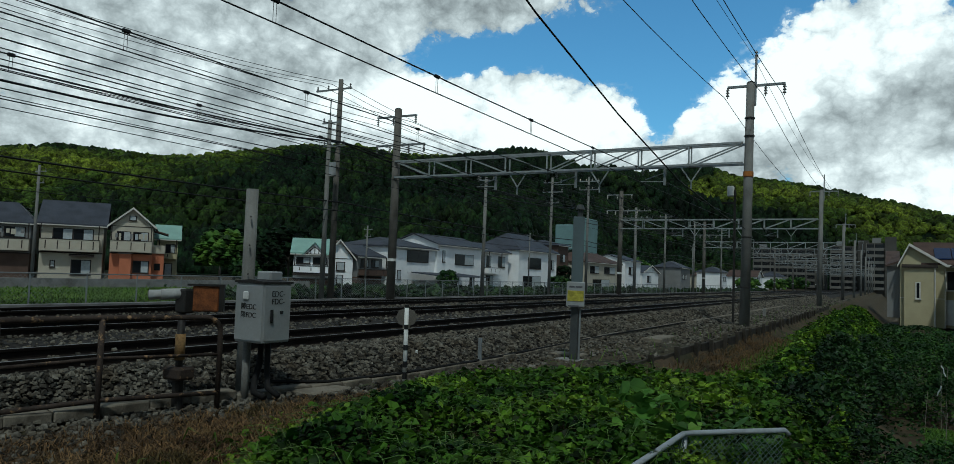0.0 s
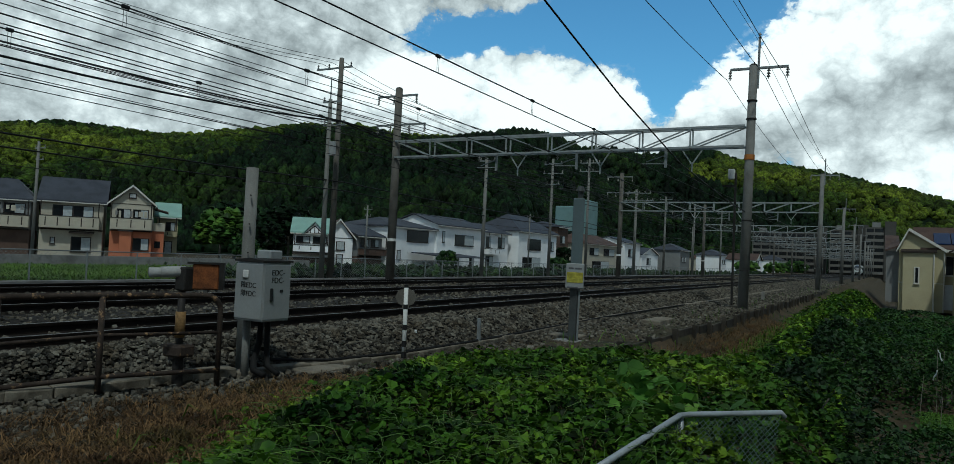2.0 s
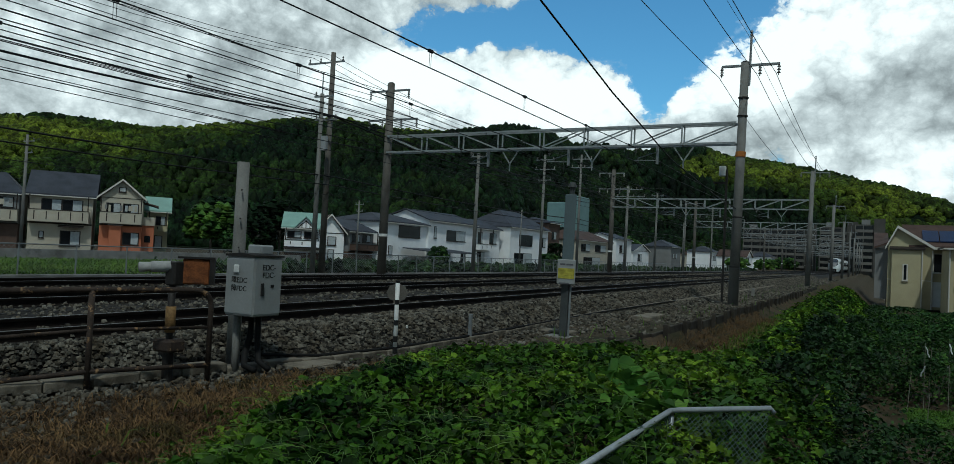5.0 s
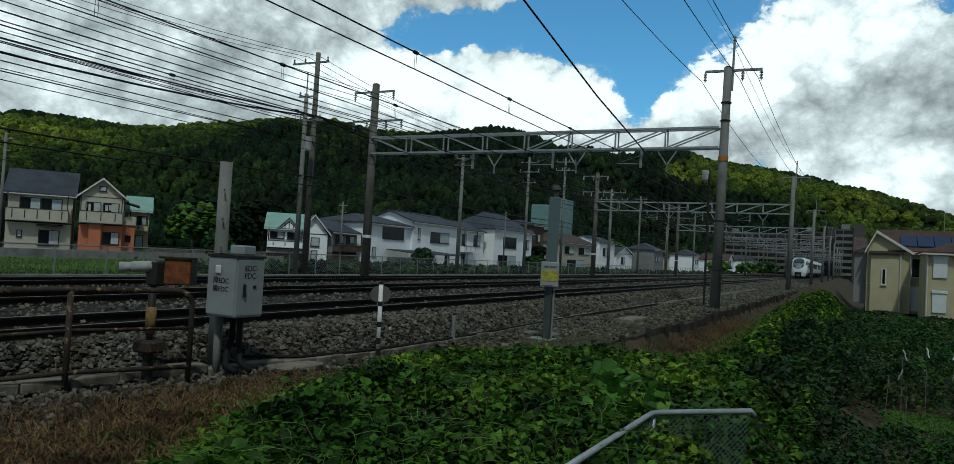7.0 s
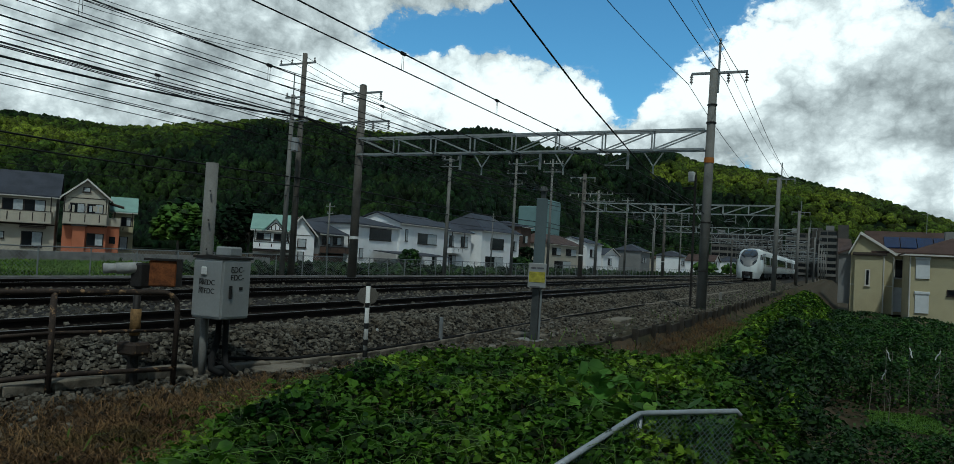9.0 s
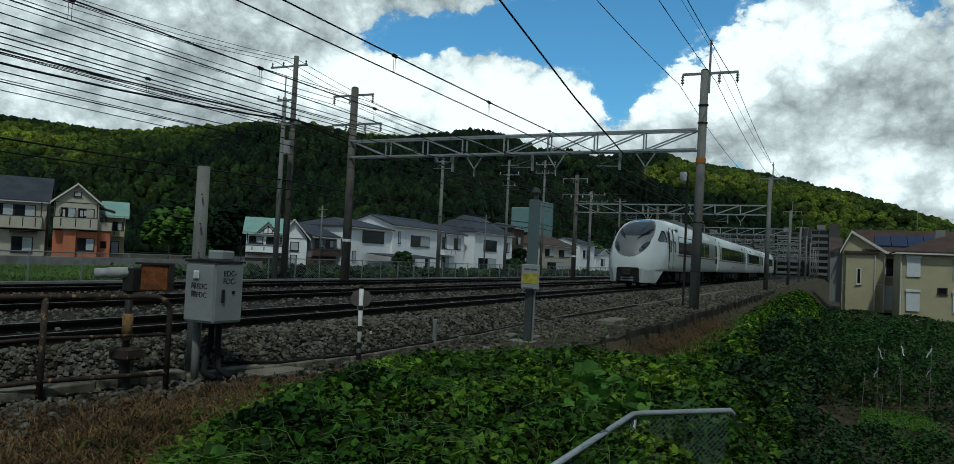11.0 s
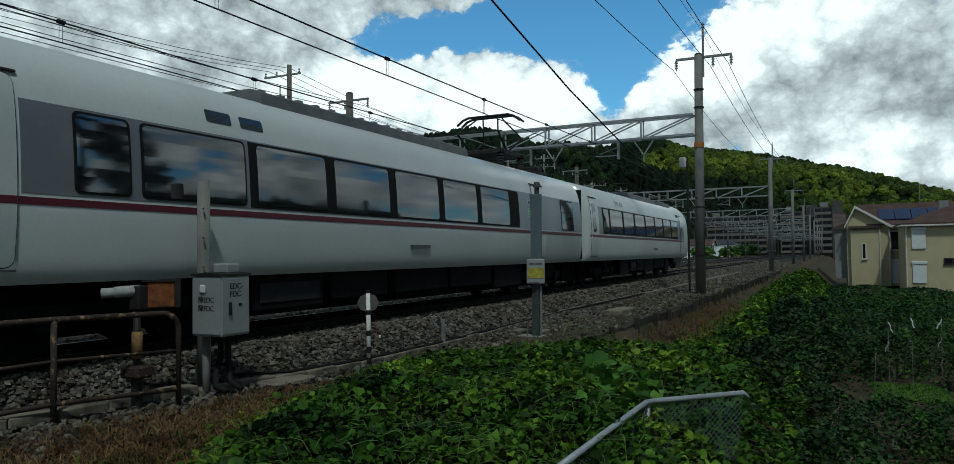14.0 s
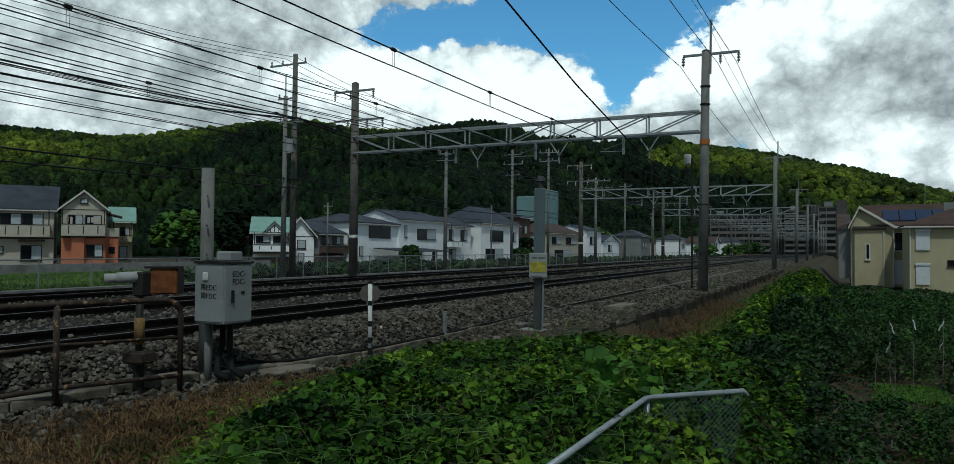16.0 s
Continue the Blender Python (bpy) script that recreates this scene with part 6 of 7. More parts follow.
part("plough", plough([(y + 17.35, 1.34, y + 17.75, 1.16), (y + 18.35, 1.20, y + 18.30, 1.05), (y + 18.78, 0.95, y + 18.6, 0.85)], 0.30, 0.95), TRAIN_WHITE, train, "white skirt below the cab")
bogie(y + 3.1), bogie(y + 15.4)
underfloor(y + 5.0, y + 14.2, rng)
for k in range(3):
    yy = LEAD + k * CAR
    # black sheet over the white car end paints the shadow in the gap
    part("gap_shade_panel", bx(-1.22, 1.22, yy + 0.255, yy + 0.275, 0.95, 3.25, bevel=0.005), RUBBER, train, "dark panel painting the shade between two cars")
    # added black block, stops light coming through from the far side
    part("light_block", bx(-0.48, 0.48, yy - CAR + 0.9, yy - 0.35, 0.20, 0.86, bevel=0.02), TRAIN_UNDER, train, "added black block keeping light from under the cars")
    part("gangway", bx(-0.62, 0.62, yy - 0.33, yy + 0.33, 0.9, 3.15, bevel=0.05), RUBBER, train, "black folded gangway")
    part("coupling", bx(-0.2, 0.2, yy - 1.0, yy + 1.0, 0.6, 0.85), DARKSTEEL, train)
# the same added light stop below the end car
part("light_block", bx(-0.48, 0.48, LEAD + 2 * CAR + 0.35, LEAD + 2 * CAR + 17.2, 0.20, 0.86, bevel=0.02), TRAIN_UNDER, train, "added black block keeping light from under the cars")
# ---- lineside things near the viewer ----
def text_on(parent, s, m4, size, m, label):
    cu = bpy.data.curves.new("lettering", "FONT")
    cu.body, cu.size, cu.extrude, cu.align_x = s, size, 0.002, "CENTER"
    cu.materials.append(m)
    ob = new("lettering", cu)
    ob.parent, ob.matrix_basis = parent, m4
    tagged(ob, label)


def relay_box():
    th = thing("relay_box", "grey metal railway relay box mounted on a concrete pole", "relay box", at=pose(-6.57, 6.48, -0.385) @ Matrix.Diagonal((0.9, 0.9, 0.9, 1)))
    bm = bmesh.new()
    rod(bm, (-0.55, 0.22, -0.35), (-0.55, 0.22, 2.75), 0.095, 0.085, seg=20)
    part("pole", bm, POLE_CONCRETE, th, "pale concrete pole", smooth=True)
    for zz in (1.55, 1.95, 2.35):
        bm = bmesh.new()
        rod(bm, (-0.47, 0.14, zz), (-0.43, 0.10, zz), 0.012)
        part("bolt", bm, DARKSTEEL, th)
    part("body", bx(-0.25, 0.25, -0.25, 0.25, 0.66, 1.44, bevel=0.012), BOXPAINT, th)
    bm = bmesh.new()
    prism(bm, [(-0.268, 1.44), (0.268, 1.44), (0.268, 1.465), (0, 1.49), (-0.268, 1.465)], -0.268, 0.268)
    part("lid", bm, DARKSTEEL, th, "overhanging dark lid")
    part("top_case", bx(-0.16, 0.10, 0.0, 0.24, 1.47, 1.60, bevel=0.02), BOXPAINT, th, "small pale case on the lid")
    part("door_edge", bx(-0.245, 0.245, -0.262, -0.25, 0.69, 1.41, bevel=0.004), BOXPAINT, th)
    part("side_panel", bx(0.25, 0.262, -0.235, 0.235, 0.69, 1.41, bevel=0.004), BOXPAINT, th)
    part("vent", bx(-0.10, 0.0, -0.285, -0.262, 1.22, 1.33, bevel=0.012), WHITE_PAINT, th, "pale vent cover")
    h = part("handle", bx(0.262, 0.285, -0.14, -0.09, 0.93, 1.10, bevel=0.008), BLACK_PAINT, th, "black door handle")
    part("lock", bx(0.262, 0.272, 0.04, 0.10, 1.04, 1.08, bevel=0.004), BLACK_PAINT, th, "black lock plate")
    flat = Matrix(((1, 0, 0, 0), (0, 0, -1, 0), (0, 1, 0, 0), (0, 0, 0, 1)))
    turn = Matrix(((0, 0, 1, 0), (1, 0, 0, 0), (0, 1, 0, 0), (0, 0, 0, 1)))
    for i, s in enumerate(("障EDC", "障FDC")):
        text_on(th, s, Matrix.Translation((0.0, -0.264, 1.10 - i * 0.11)) @ flat, 0.095, BLACK_PAINT, "black painted lettering")
    for i, s in enumerate(("EDC-", "FDC-")):
        text_on(th, s, Matrix.Translation((0.264, 0.0, 1.27 - i * 0.10)) @ turn, 0.105, BLACK_PAINT, "black painted lettering")
    bm = bmesh.new()
    tube(bm, [(-0.1, 0.1, 0.68), (-0.12, 0.1, 0.35), (-0.1, 0.0, 0.12), (0.0, -0.1, 0.0), (0.2, -0.1, -0.05)], 0.045, 8)
    tube(bm, [(0.0, 0.12, 0.68), (0.02, 0.1, 0.3), (0.1, 0.05, 0.05), (0.3, 0.05, -0.04)], 0.04, 8)
    part("conduit", bm, RUBBER, th, "black cable conduit", smooth=True)
    bm = bmesh.new()
    rod(bm, (-0.22, -0.05, -0.3), (-0.22, -0.05, 0.68), 0.05, seg=14)
    part("leg", bm, POLE_CONCRETE, th, "pale pipe leg", smooth=True)
    part("bracket", bx(-0.62, -0.2, 0.1, 0.26, 0.95, 1.03), GREYSTEEL, th)
    part("bracket", bx(-0.62, -0.2, 0.1, 0.26, 1.25, 1.33), GREYSTEEL, th)


relay_box()


def detector():
    th = thing("obstruction_detector", "rusty post with grey sensor tube and orange plate", "detector", at=pose(-6.89, 5.57, -0.34) @ Matrix.Diagonal((0.9, 0.9, 0.9, 1)))
    bm = bmesh.new()
    rod(bm, (0, 0, -0.4), (0, 0, 1.1), 0.045, seg=14)
    part("post", bm, DARKSTEEL, th, smooth=True)
    bm = bmesh.new()
    rod(bm, (0, 0, 0.42), (0, 0, 0.74), 0.062, seg=16)
    part("yellow_sleeve", bm, mat("ochre_paint", (0.24, 0.145, 0.06), 0.7, vary=0.5, scale=9, bump=0.1), th, "faded ochre pipe sleeve", smooth=True)
    part("base_block", bx(-0.16, 0.16, -0.13, 0.13, 0.18, 0.34, bevel=0.03), RUSTY_PIPE, th, "rusty base block")
    part("socket", bx(-0.06, 0.06, -0.06, 0.06, -0.35, 0.2, bevel=0.03), DARKSTEEL, th)
    bm = bmesh.new()
    d = Vector((-0.69, -0.72, -0.06)).normalized()
    c = Vector((0.02, 0.02, 1.24))
    rod(bm, c, c + d * 0.28, 0.068, seg=18)
    rod(bm, c + d * 0.22, c + d * 0.42, 0.055, 0.062, seg=18)
    part("sensor_tube", bm, mat("pale_grey_plastic", (0.36, 0.36, 0.35), 0.6, vary=0.2, scale=8, bump=0.05), th, "pale grey sensor tube", smooth=True)
    bm = bmesh.new()
    rod(bm, c + d * 0.42, c + d * 0.425, 0.05, seg=18)
    part("lens", bm, BLACK_PAINT, th)
    face = Matrix.Translation((0.18, 0.20, 1.18)) @ pose(0, 0, 0, 0, 0, 44)
    bm = bmesh.new()
    box(bm, -0.16, 0.16, -0.04, 0.1, -0.16, 0.16, bevel=0.015, m=face)
    part("orange_plate", bm, RUST, th, "weathered orange plate box")
    bm = bmesh.new()
    box(bm, -0.22, 0.22, -0.06, 0.12, 0.16, 0.185, m=face)
    box(bm, 0.16, 0.22, -0.06, 0.12, -0.16, 0.16, m=face)
    part("hood", bm, DARKSTEEL, th, "dark steel hood")
    part("head", bx(-0.08, 0.1, -0.06, 0.12, 1.0, 1.3, bevel=0.02), DARKSTEEL, th)


detector()


def railing():
    a, b = Vector((-6.95, 4.66, 0)), Vector((-6.46, 5.75, 0))
    d = (b - a)
    th = thing("pipe_railing", "rusty dark steel pipe railing beside the ballast", "railing")
    z0, zt = -0.68, 0.53
    for p in (a, a - d * 0.75):
        bm = bmesh.new()
        rod(bm, (p.x, p.y, z0), (p.x, p.y, zt), 0.03, seg=12)
        part("post", bm, RUSTY_PIPE, th, smooth=True)
    bm = bmesh.new()
    start = a - d * 0.8
    pts = [(start.x, start.y, zt - 0.02), (a.x, a.y, zt)]
    c = a + d * 0.86
    pts.append((c.x, c.y, zt))
    for k in range(1, 6):
        t = k / 5 * math.pi / 2
        q = a + d * (0.86 + 0.14 * math.sin(t))
        pts.append((q.x, q.y, zt - 0.17 * (1 - math.cos(t))))
    pts.append((b.x, b.y, z0))
    tube(bm, pts, 0.03, 12)
    part("top_rail", bm, RUSTY_PIPE, th, "bent top rail with flaking paint", smooth=True)
    for zz, r in ((0.12, 0.018), (-0.30, 0.026)):
        bm = bmesh.new()
        tube(bm, [(start.x, start.y, zz - 0.06), (a.x, a.y, zz), (b.x, b.y, zz)], r, 10)
        part("lower_rail", bm, RUSTY_PIPE, th, smooth=True)


railing()


def striped_post():
    th = thing("striped_post", "white lineside post with black bands and small disc", "marker post", at=pose(-6.22, 9.02, -0.52, 2, 1.0, 0))
    bm = bmesh.new()
    rod(bm, (0, 0, -0.1), (0, 0, 1.12), 0.032, seg=14)
    part("post", bm, WHITE_PAINT, th, "flaking white post", smooth=True)
    for zz, h in ((0.05, 0.1), (0.22, 0.09), (0.47, 0.08), (0.78, 0.07), (1.1, 0.04)):
        bm = bmesh.new()
        rod(bm, (0, 0, zz), (0, 0, zz + h), 0.034, seg=14)
        part("black_band", bm, BLACK_PAINT, th)
    bm = bmesh.new()
    o = [(0.16 * math.cos(radians(a)), 0.14 * math.sin(radians(a))) for a in range(0, 360, 45)]
    prism(bm, [(p, q + 0.95) for p, q in o], 0.04, 0.06)
    bmesh.ops.transform(bm, matrix=pose(0, 0, 0, 0, 0, 35), verts=bm.verts[:])
    part("disc", bm, BROWN_POLE, th, "weathered grey-brown eight-sided plate")


striped_post()


POST_GREY = mat("post_grey_paint", (0.065, 0.07, 0.07), 0.6, 0.1, vary=0.25, scale=4, bump=0.05)


def sign_post():
    th = thing("notice_post", "grey steel post carrying a tall board and yellow notice", "sign post", at=pose(-5.30, 13.43, -0.5, 0, 0.6, 0))
    part("post", bx(-0.075, 0.075, -0.075, 0.075, -0.1, 1.55, bevel=0.01), POST_GREY, th)
    m = pose(0, 0, 0, 0, 0, 22)
    bm = bmesh.new()
    box(bm, -0.11, 0.11, -0.12, -0.06, 1.2, 2.8, bevel=0.01, m=m)
    part("tall_board", bm, mat("blue_grey_paint", (0.085, 0.115, 0.125), 0.55, vary=0.15, bump=0.03), th, "tall blue-grey board")
    bm = bmesh.new()
    box(bm, -0.19, 0.16, -0.17, -0.125, 1.05, 1.53, bevel=0.012, m=m)
    pl = part("notice_plate", bm, BOXPAINT, th, "pale notice plate")
    bm = bmesh.new()
    box(bm, -0.17, 0.14, -0.178, -0.171, 1.16, 1.36, m=m)
    part("yellow_field", bm, mat("yellow_paint", (0.42, 0.38, 0.06), 0.6, vary=0.4, scale=12, bump=0), pl, "worn yellow field")
    for i, (u, w) in enumerate(((-0.14, 0.10), (-0.02, 0.13), (-0.15, 0.2))):
        bm = bmesh.new()
        box(bm, u, u + w, -0.176, -0.171, 1.42 - 0.03 * (i // 2) - (0.34 if i == 2 else 0), 1.45 - 0.03 * (i // 2) - (0.34 if i == 2 else 0), m=m)
        part("print_bar", bm, GREY_TEXT, pl)
    bm = bmesh.new()
    rod(bm, (0.0, 0.05, 1.5), (0.0, 0.05, 2.95), 0.05, seg=10)
    rod(bm, (0.0, 0.05, 2.95), (0.0, 0.05, 3.05), 0.09, 0.05, seg=10)
    part("mast", bm, POST_GREY, th)
    bm = bmesh.new()
    rod(bm, (0.1, -0.02, -0.1), (0.1, -0.02, 1.0), 0.022)
    part("conduit", bm, GREYSTEEL, th)
    part("footing", bx(-0.35, 0.15, -0.2, 0.2, -0.12, 0.03, bevel=0.02), CONCRETE, th, "small concrete footing")


sign_post()


def stub(x, y, h, w, label, m):
    ob = part("marker_stub", bx(x - w / 2, x + w / 2, y - w / 2, y + w / 2, -0.6, -0.5 + h, bevel=w * 0.12), m)
    tagged(ob, label, "marker stub")


stub(-6.31, 11.47, 0.48, 0.055, "short grey steel marker stub in ballast", GREYSTEEL)
stub(-6.9, 10.3, 0.30, 0.06, "small white survey marker block in ballast", WHITE_PAINT)
stub(-5.4, 39.5, 0.4, 0.14, "small white marker stub by the track", CONCRETE)


TROUGH = mat("old_trough_concrete", (0.21, 0.185, 0.145), 0.9, vary=0.4, scale=2.5, fine=60, bump=0.4, stain=((0.06, 0.052, 0.04), 1.6, 0.54))


def cable_trough():
    th = thing("cable_trough", "concrete cable trough with short lids along the track", "cable trough")
    line = [(-7.75, 2.2), (-7.35, 3.95), (-7.1, 4.75), (-7.02, 5.8), (-6.75, 6.9), (-6.5, 7.9), (-6.35, 9.5), (-6.35, 11.9), (-6.5, 15.0), (-6.7, 19.6), (-6.7, 60.0)]
    acc, rng = [], random.Random(8)
    for (x0, y0), (x1, y1) in zip(line, line[1:]):
        L = math.hypot(x1 - x0, y1 - y0)
        n = max(1, round(L / 0.5))
        for i in range(n):
            u = (i + 0.5) / n
            acc.append((x0 + (x1 - x0) * u, y0 + (y1 - y0) * u, math.degrees(math.atan2(y1 - y0, x1 - x0)), L / n))
    me = None
    for x, y, a, l in acc[:120]:
        near = y < 6.3
        if me is None:
            bm = bx(-0.245, 0.245, -0.13, 0.13, -0.05, 0.05, bevel=0.012)
            me = bpy.data.meshes.new("lid")
            bm.to_mesh(me)
            bm.free()
            me.materials.append(TROUGH)
        ob = new("lid", me)
        ob.parent = th
        z = -0.47 + (0.035 if near else 0)
        ob.matrix_basis = pose(x + rng.uniform(-0.01, 0.01), y, z + rng.uniform(-0.012, 0.012), rng.uniform(-1.5, 1.5), rng.uniform(-1, 1), a + rng.uniform(-1.5, 1.5)) @ Matrix.Diagonal((l / 0.5, 0.75 if not near else 1.0, 1.1 if near else 1, 1))
    bm = bmesh.new()
    tube(bm, [(-6.9, 7.0, -0.36), (-6.55, 7.7, -0.40), (-6.35, 9.0, -0.41), (-6.3, 11.0, -0.41), (-6.4, 14, -0.41), (-6.6, 19, -0.41), (-6.6, 28, -0.41)], 0.022, 6)
    part("cable", bm, RUBBER, th, "black cable lying on the lids")


cable_trough()


def plank_edge():
    """Low board edging that holds the formation above the bank."""
    th = thing("board_edging", "low dark weathered boards edging the track bank", "edging")
    rng = random.Random(4)
    m = mat("weathered_board", (0.052, 0.045, 0.036), 0.9, vary=0.5, scale=2, fine=40, rand=0.3)
    y = 11.0
    while y < 62:
        l = rng.uniform(1.2, 2.0)
        bm = bx(-0.03, 0.03, 0, l - 0.02, -0.45, rng.uniform(-0.06, 0.05), bevel=0.008)
        ob = part("board", bm, m, th)
        ob.matrix_basis = pose(-4.2 + 0.2 * smooth(12, 20, y), y, -0.42, 0, rng.uniform(-4, 6), rng.uniform(-1.5, 1.5))
        y += l
    y = 11.3
    while y < 50:
        bm = bx(-0.05, 0.05, -0.05, 0.05, -0.5, rng.uniform(0.04, 0.15), bevel=0.01)
        ob = part("peg", bm, m, th)
        ob.matrix_basis = pose(-4.11 + 0.2 * smooth(12, 20, y), y, -0.45, rng.uniform(-4, 4), rng.uniform(-4, 4), 0)
        y += rng.uniform(1.1, 1.9)


plank_edge()
tagged(part("concrete_slab", bx(-5.6, -5.1, 19.0, 20.6, -0.6, -0.40, bevel=0.02), TROUGH), "flat concrete slab lying beside the track", "slab")
tagged(part("concrete_slab", bx(-6.6, -6.2, 7.05, 7.75, -0.6, -0.44, bevel=0.02), TROUGH), "flat concrete slab at the relay box", "slab")
tagged(part("concrete_slab", bx(-6.1, -5.4, 14.0, 14.5, -0.6, -0.45, bevel=0.02), TROUGH), "flat concrete slab near the notice post", "slab")


def near_fence():
    th = thing("chain_link_fence", "leaning grey pipe fence with green chain-link mesh", "fence")
    pipe = mat("fence_pipe", (0.34, 0.37, 0.40), 0.45, 0.3, vary=0.2, scale=6, bump=0.05)
    a, b, c = Vector((-1.50, 3.6, -0.14)), Vector((-1.41, 6.02, -0.10)), Vector((-0.74, 6.68, -0.10))
    bm = bmesh.new()
    tube(bm, [a, b - (b - a).normalized() * 0.05, b + Vector((0.05, 0.03, 0)), c, c + Vector((0.03, 0.02, -0.04))], 0.022, 12)
    part("top_rail", bm, pipe, th, "pale bent pipe rail", smooth=True)
    for p, q in ((b, (-1.45, 6.0, -1.3)), (a, (-1.5, 3.6, -0.9))):
        bm = bmesh.new()
        rod(bm, p, q, 0.022, seg=12)
        part("post", bm, pipe, th, smooth=True)
    green = mat("green_mesh_wire", (0.07, 0.105, 0.095), 0.6, vary=0.2, bump=0)
    bm = bmesh.new()
    chainlink(bm, b, c - b, Vector((-0.1, -0.25, -1.1)), 18, 22, 0.0028)
    part("mesh", bm, green, th, "sagging green wire mesh")
    bm = bmesh.new()
    chainlink(bm, a, b - a, Vector((0.05, 0, -1.0)), 46, 20, 0.0028)
    part("mesh", bm, green, th, "green wire mesh")


near_fence()
# ---- plants ----
def leaf_cloud(name, pts, mats, label, category, rng, size, kind="stuff", tilt=0.9):
    """Many small folded leaves at the given places; pts: x, y, z, scale."""
    verts, faces = [], []
    for x, y, z, k in pts:
        s = size * k * rng.uniform(0.6, 1.3)
        yaw, p, r = rng.uniform(0, 6.28), rng.gauss(0, tilt) * 0.6, rng.gauss(0, tilt) * 0.5
        m = Euler((p, r, yaw)).to_matrix()
        fold = rng.uniform(-0.1, 0.35)
        shape = ((0, -0.5, 0), (0.42, -0.25, fold), (0.5, 0.15, fold), (0.2, 0.45, fold * 0.5), (0, 0.75, -0.05), (-0.2, 0.45, fold * 0.5), (-0.5, 0.15, fold), (-0.42, -0.25, fold), (0, 0.1, 0))
        b = len(verts)
        for v in shape:
            w = m @ Vector(v) * s
            verts.append((x + w.x, y + w.y, z + w.z))
        faces += [(b, b + 1, b + 2, b + 8), (b + 8, b + 2, b + 3, b + 4), (b, b + 8, b + 6, b + 7), (b + 8, b + 4, b + 5, b + 6)]
    me = bpy.data.meshes.new(name)
    me.from_pydata(verts, [], faces)
    me.materials.append(mats)
    return tagged(new(name, me), label, category, kind=kind)


def kudzu_left(y):
    """Where the green cover begins, along the track."""
    return lerp_table([(2.0, -4.0), (3.6, -4.5), (4.7, -5.0), (6.0, -5.45), (7.5, -5.75), (8.6, -5.6), (10.0, -4.9), (12.0, -3.9), (14, -3.1), (17, -2.75), (22, -2.9), (40, -3.3), (70, -3.5)], y)


def mound(x, y):
    e = smooth(0, 1.1, x - kudzu_left(y))
    h = 0.12 + 0.34 * (0.5 + 0.5 * noise.noise(Vector((x * 0.9, y * 0.9, 7)))) + 0.12 * noise.noise(Vector((x * 2.6, y * 2.6, 2)))
    return e * h * (1 + 0.5 * smooth(10, 16, y))


def build_cover():
    rng = random.Random(11)
    pts = []
    while len(pts) < 92000:
        y = 1.2 + rng.uniform(0, 1.2) + 68 * rng.random() ** 2.5
        x = rng.uniform(-6, 1.6)
        if x < kudzu_left(y) + rng.gauss(0, 0.22):
            continue
        if x > (0.2 - 0.05 * y if y < 24 else 0.08 * (y - 24) - 1.0) + rng.gauss(0, 0.15):
            continue
        z = ground_z(x, y) + mound(x, y) * (1 - 0.55 * rng.random() ** 2) + rng.uniform(-0.02, 0.05)
        pts.append((x, y, z, 0.75 + 0.03 * y + (0.7 if rng.random() < 0.10 else 0)))
    leaf_cloud("vine_cover", pts, KUDZU, "dense green climbing vine leaves covering the bank", "vines", rng, 0.062)
    # thin stems among the leaves
    bm = bmesh.new()
    for _ in range(1700):
        y = 3.0 + 10 * rng.random() ** 1.4
        x = rng.uniform(-5.4, 0.6)
        if x < kudzu_left(y):
            continue
        z = ground_z(x, y) + mound(x, y)
        a, l = rng.uniform(0, 6.28), rng.uniform(0.12, 0.4)
        p = Vector((x, y, z - 0.03))
        q = p + Vector((math.cos(a) * l * 0.5, math.sin(a) * l * 0.5, rng.uniform(0.05, 0.16)))
        tube(bm, [p, (p + q) / 2 + Vector((0, 0, 0.05)), q, q + Vector((math.cos(a) * l * 0.4, math.sin(a) * l * 0.4, -0.02))], 0.0024, 3)
    tagged(part("vine_stems", bm, leafy("pale_stems", (0.05, 0.11, 0.02), (0.08, 0.14, 0.03), (0.12, 0.17, 0.05), 0.6, 0.0)), "thin pale green vine tendrils among the leaves", "vines", kind="stuff")
    # a few large leaves on the fence
    pts = [(-1.75 + rng.gauss(0, 0.26), 6.35 + rng.gauss(0, 0.25), 0.0 + rng.uniform(-0.25, 0.16), rng.uniform(0.6, 1.4)) for _ in range(70)]
    leaf_cloud("large_vine_leaves", pts, leafy("large_leaves", (0.05, 0.13, 0.02), (0.07, 0.17, 0.025), (0.12, 0.22, 0.035), 1.2, 0.35), "large bright green vine leaves on the fence", "vines", rng, 0.12)


build_cover()


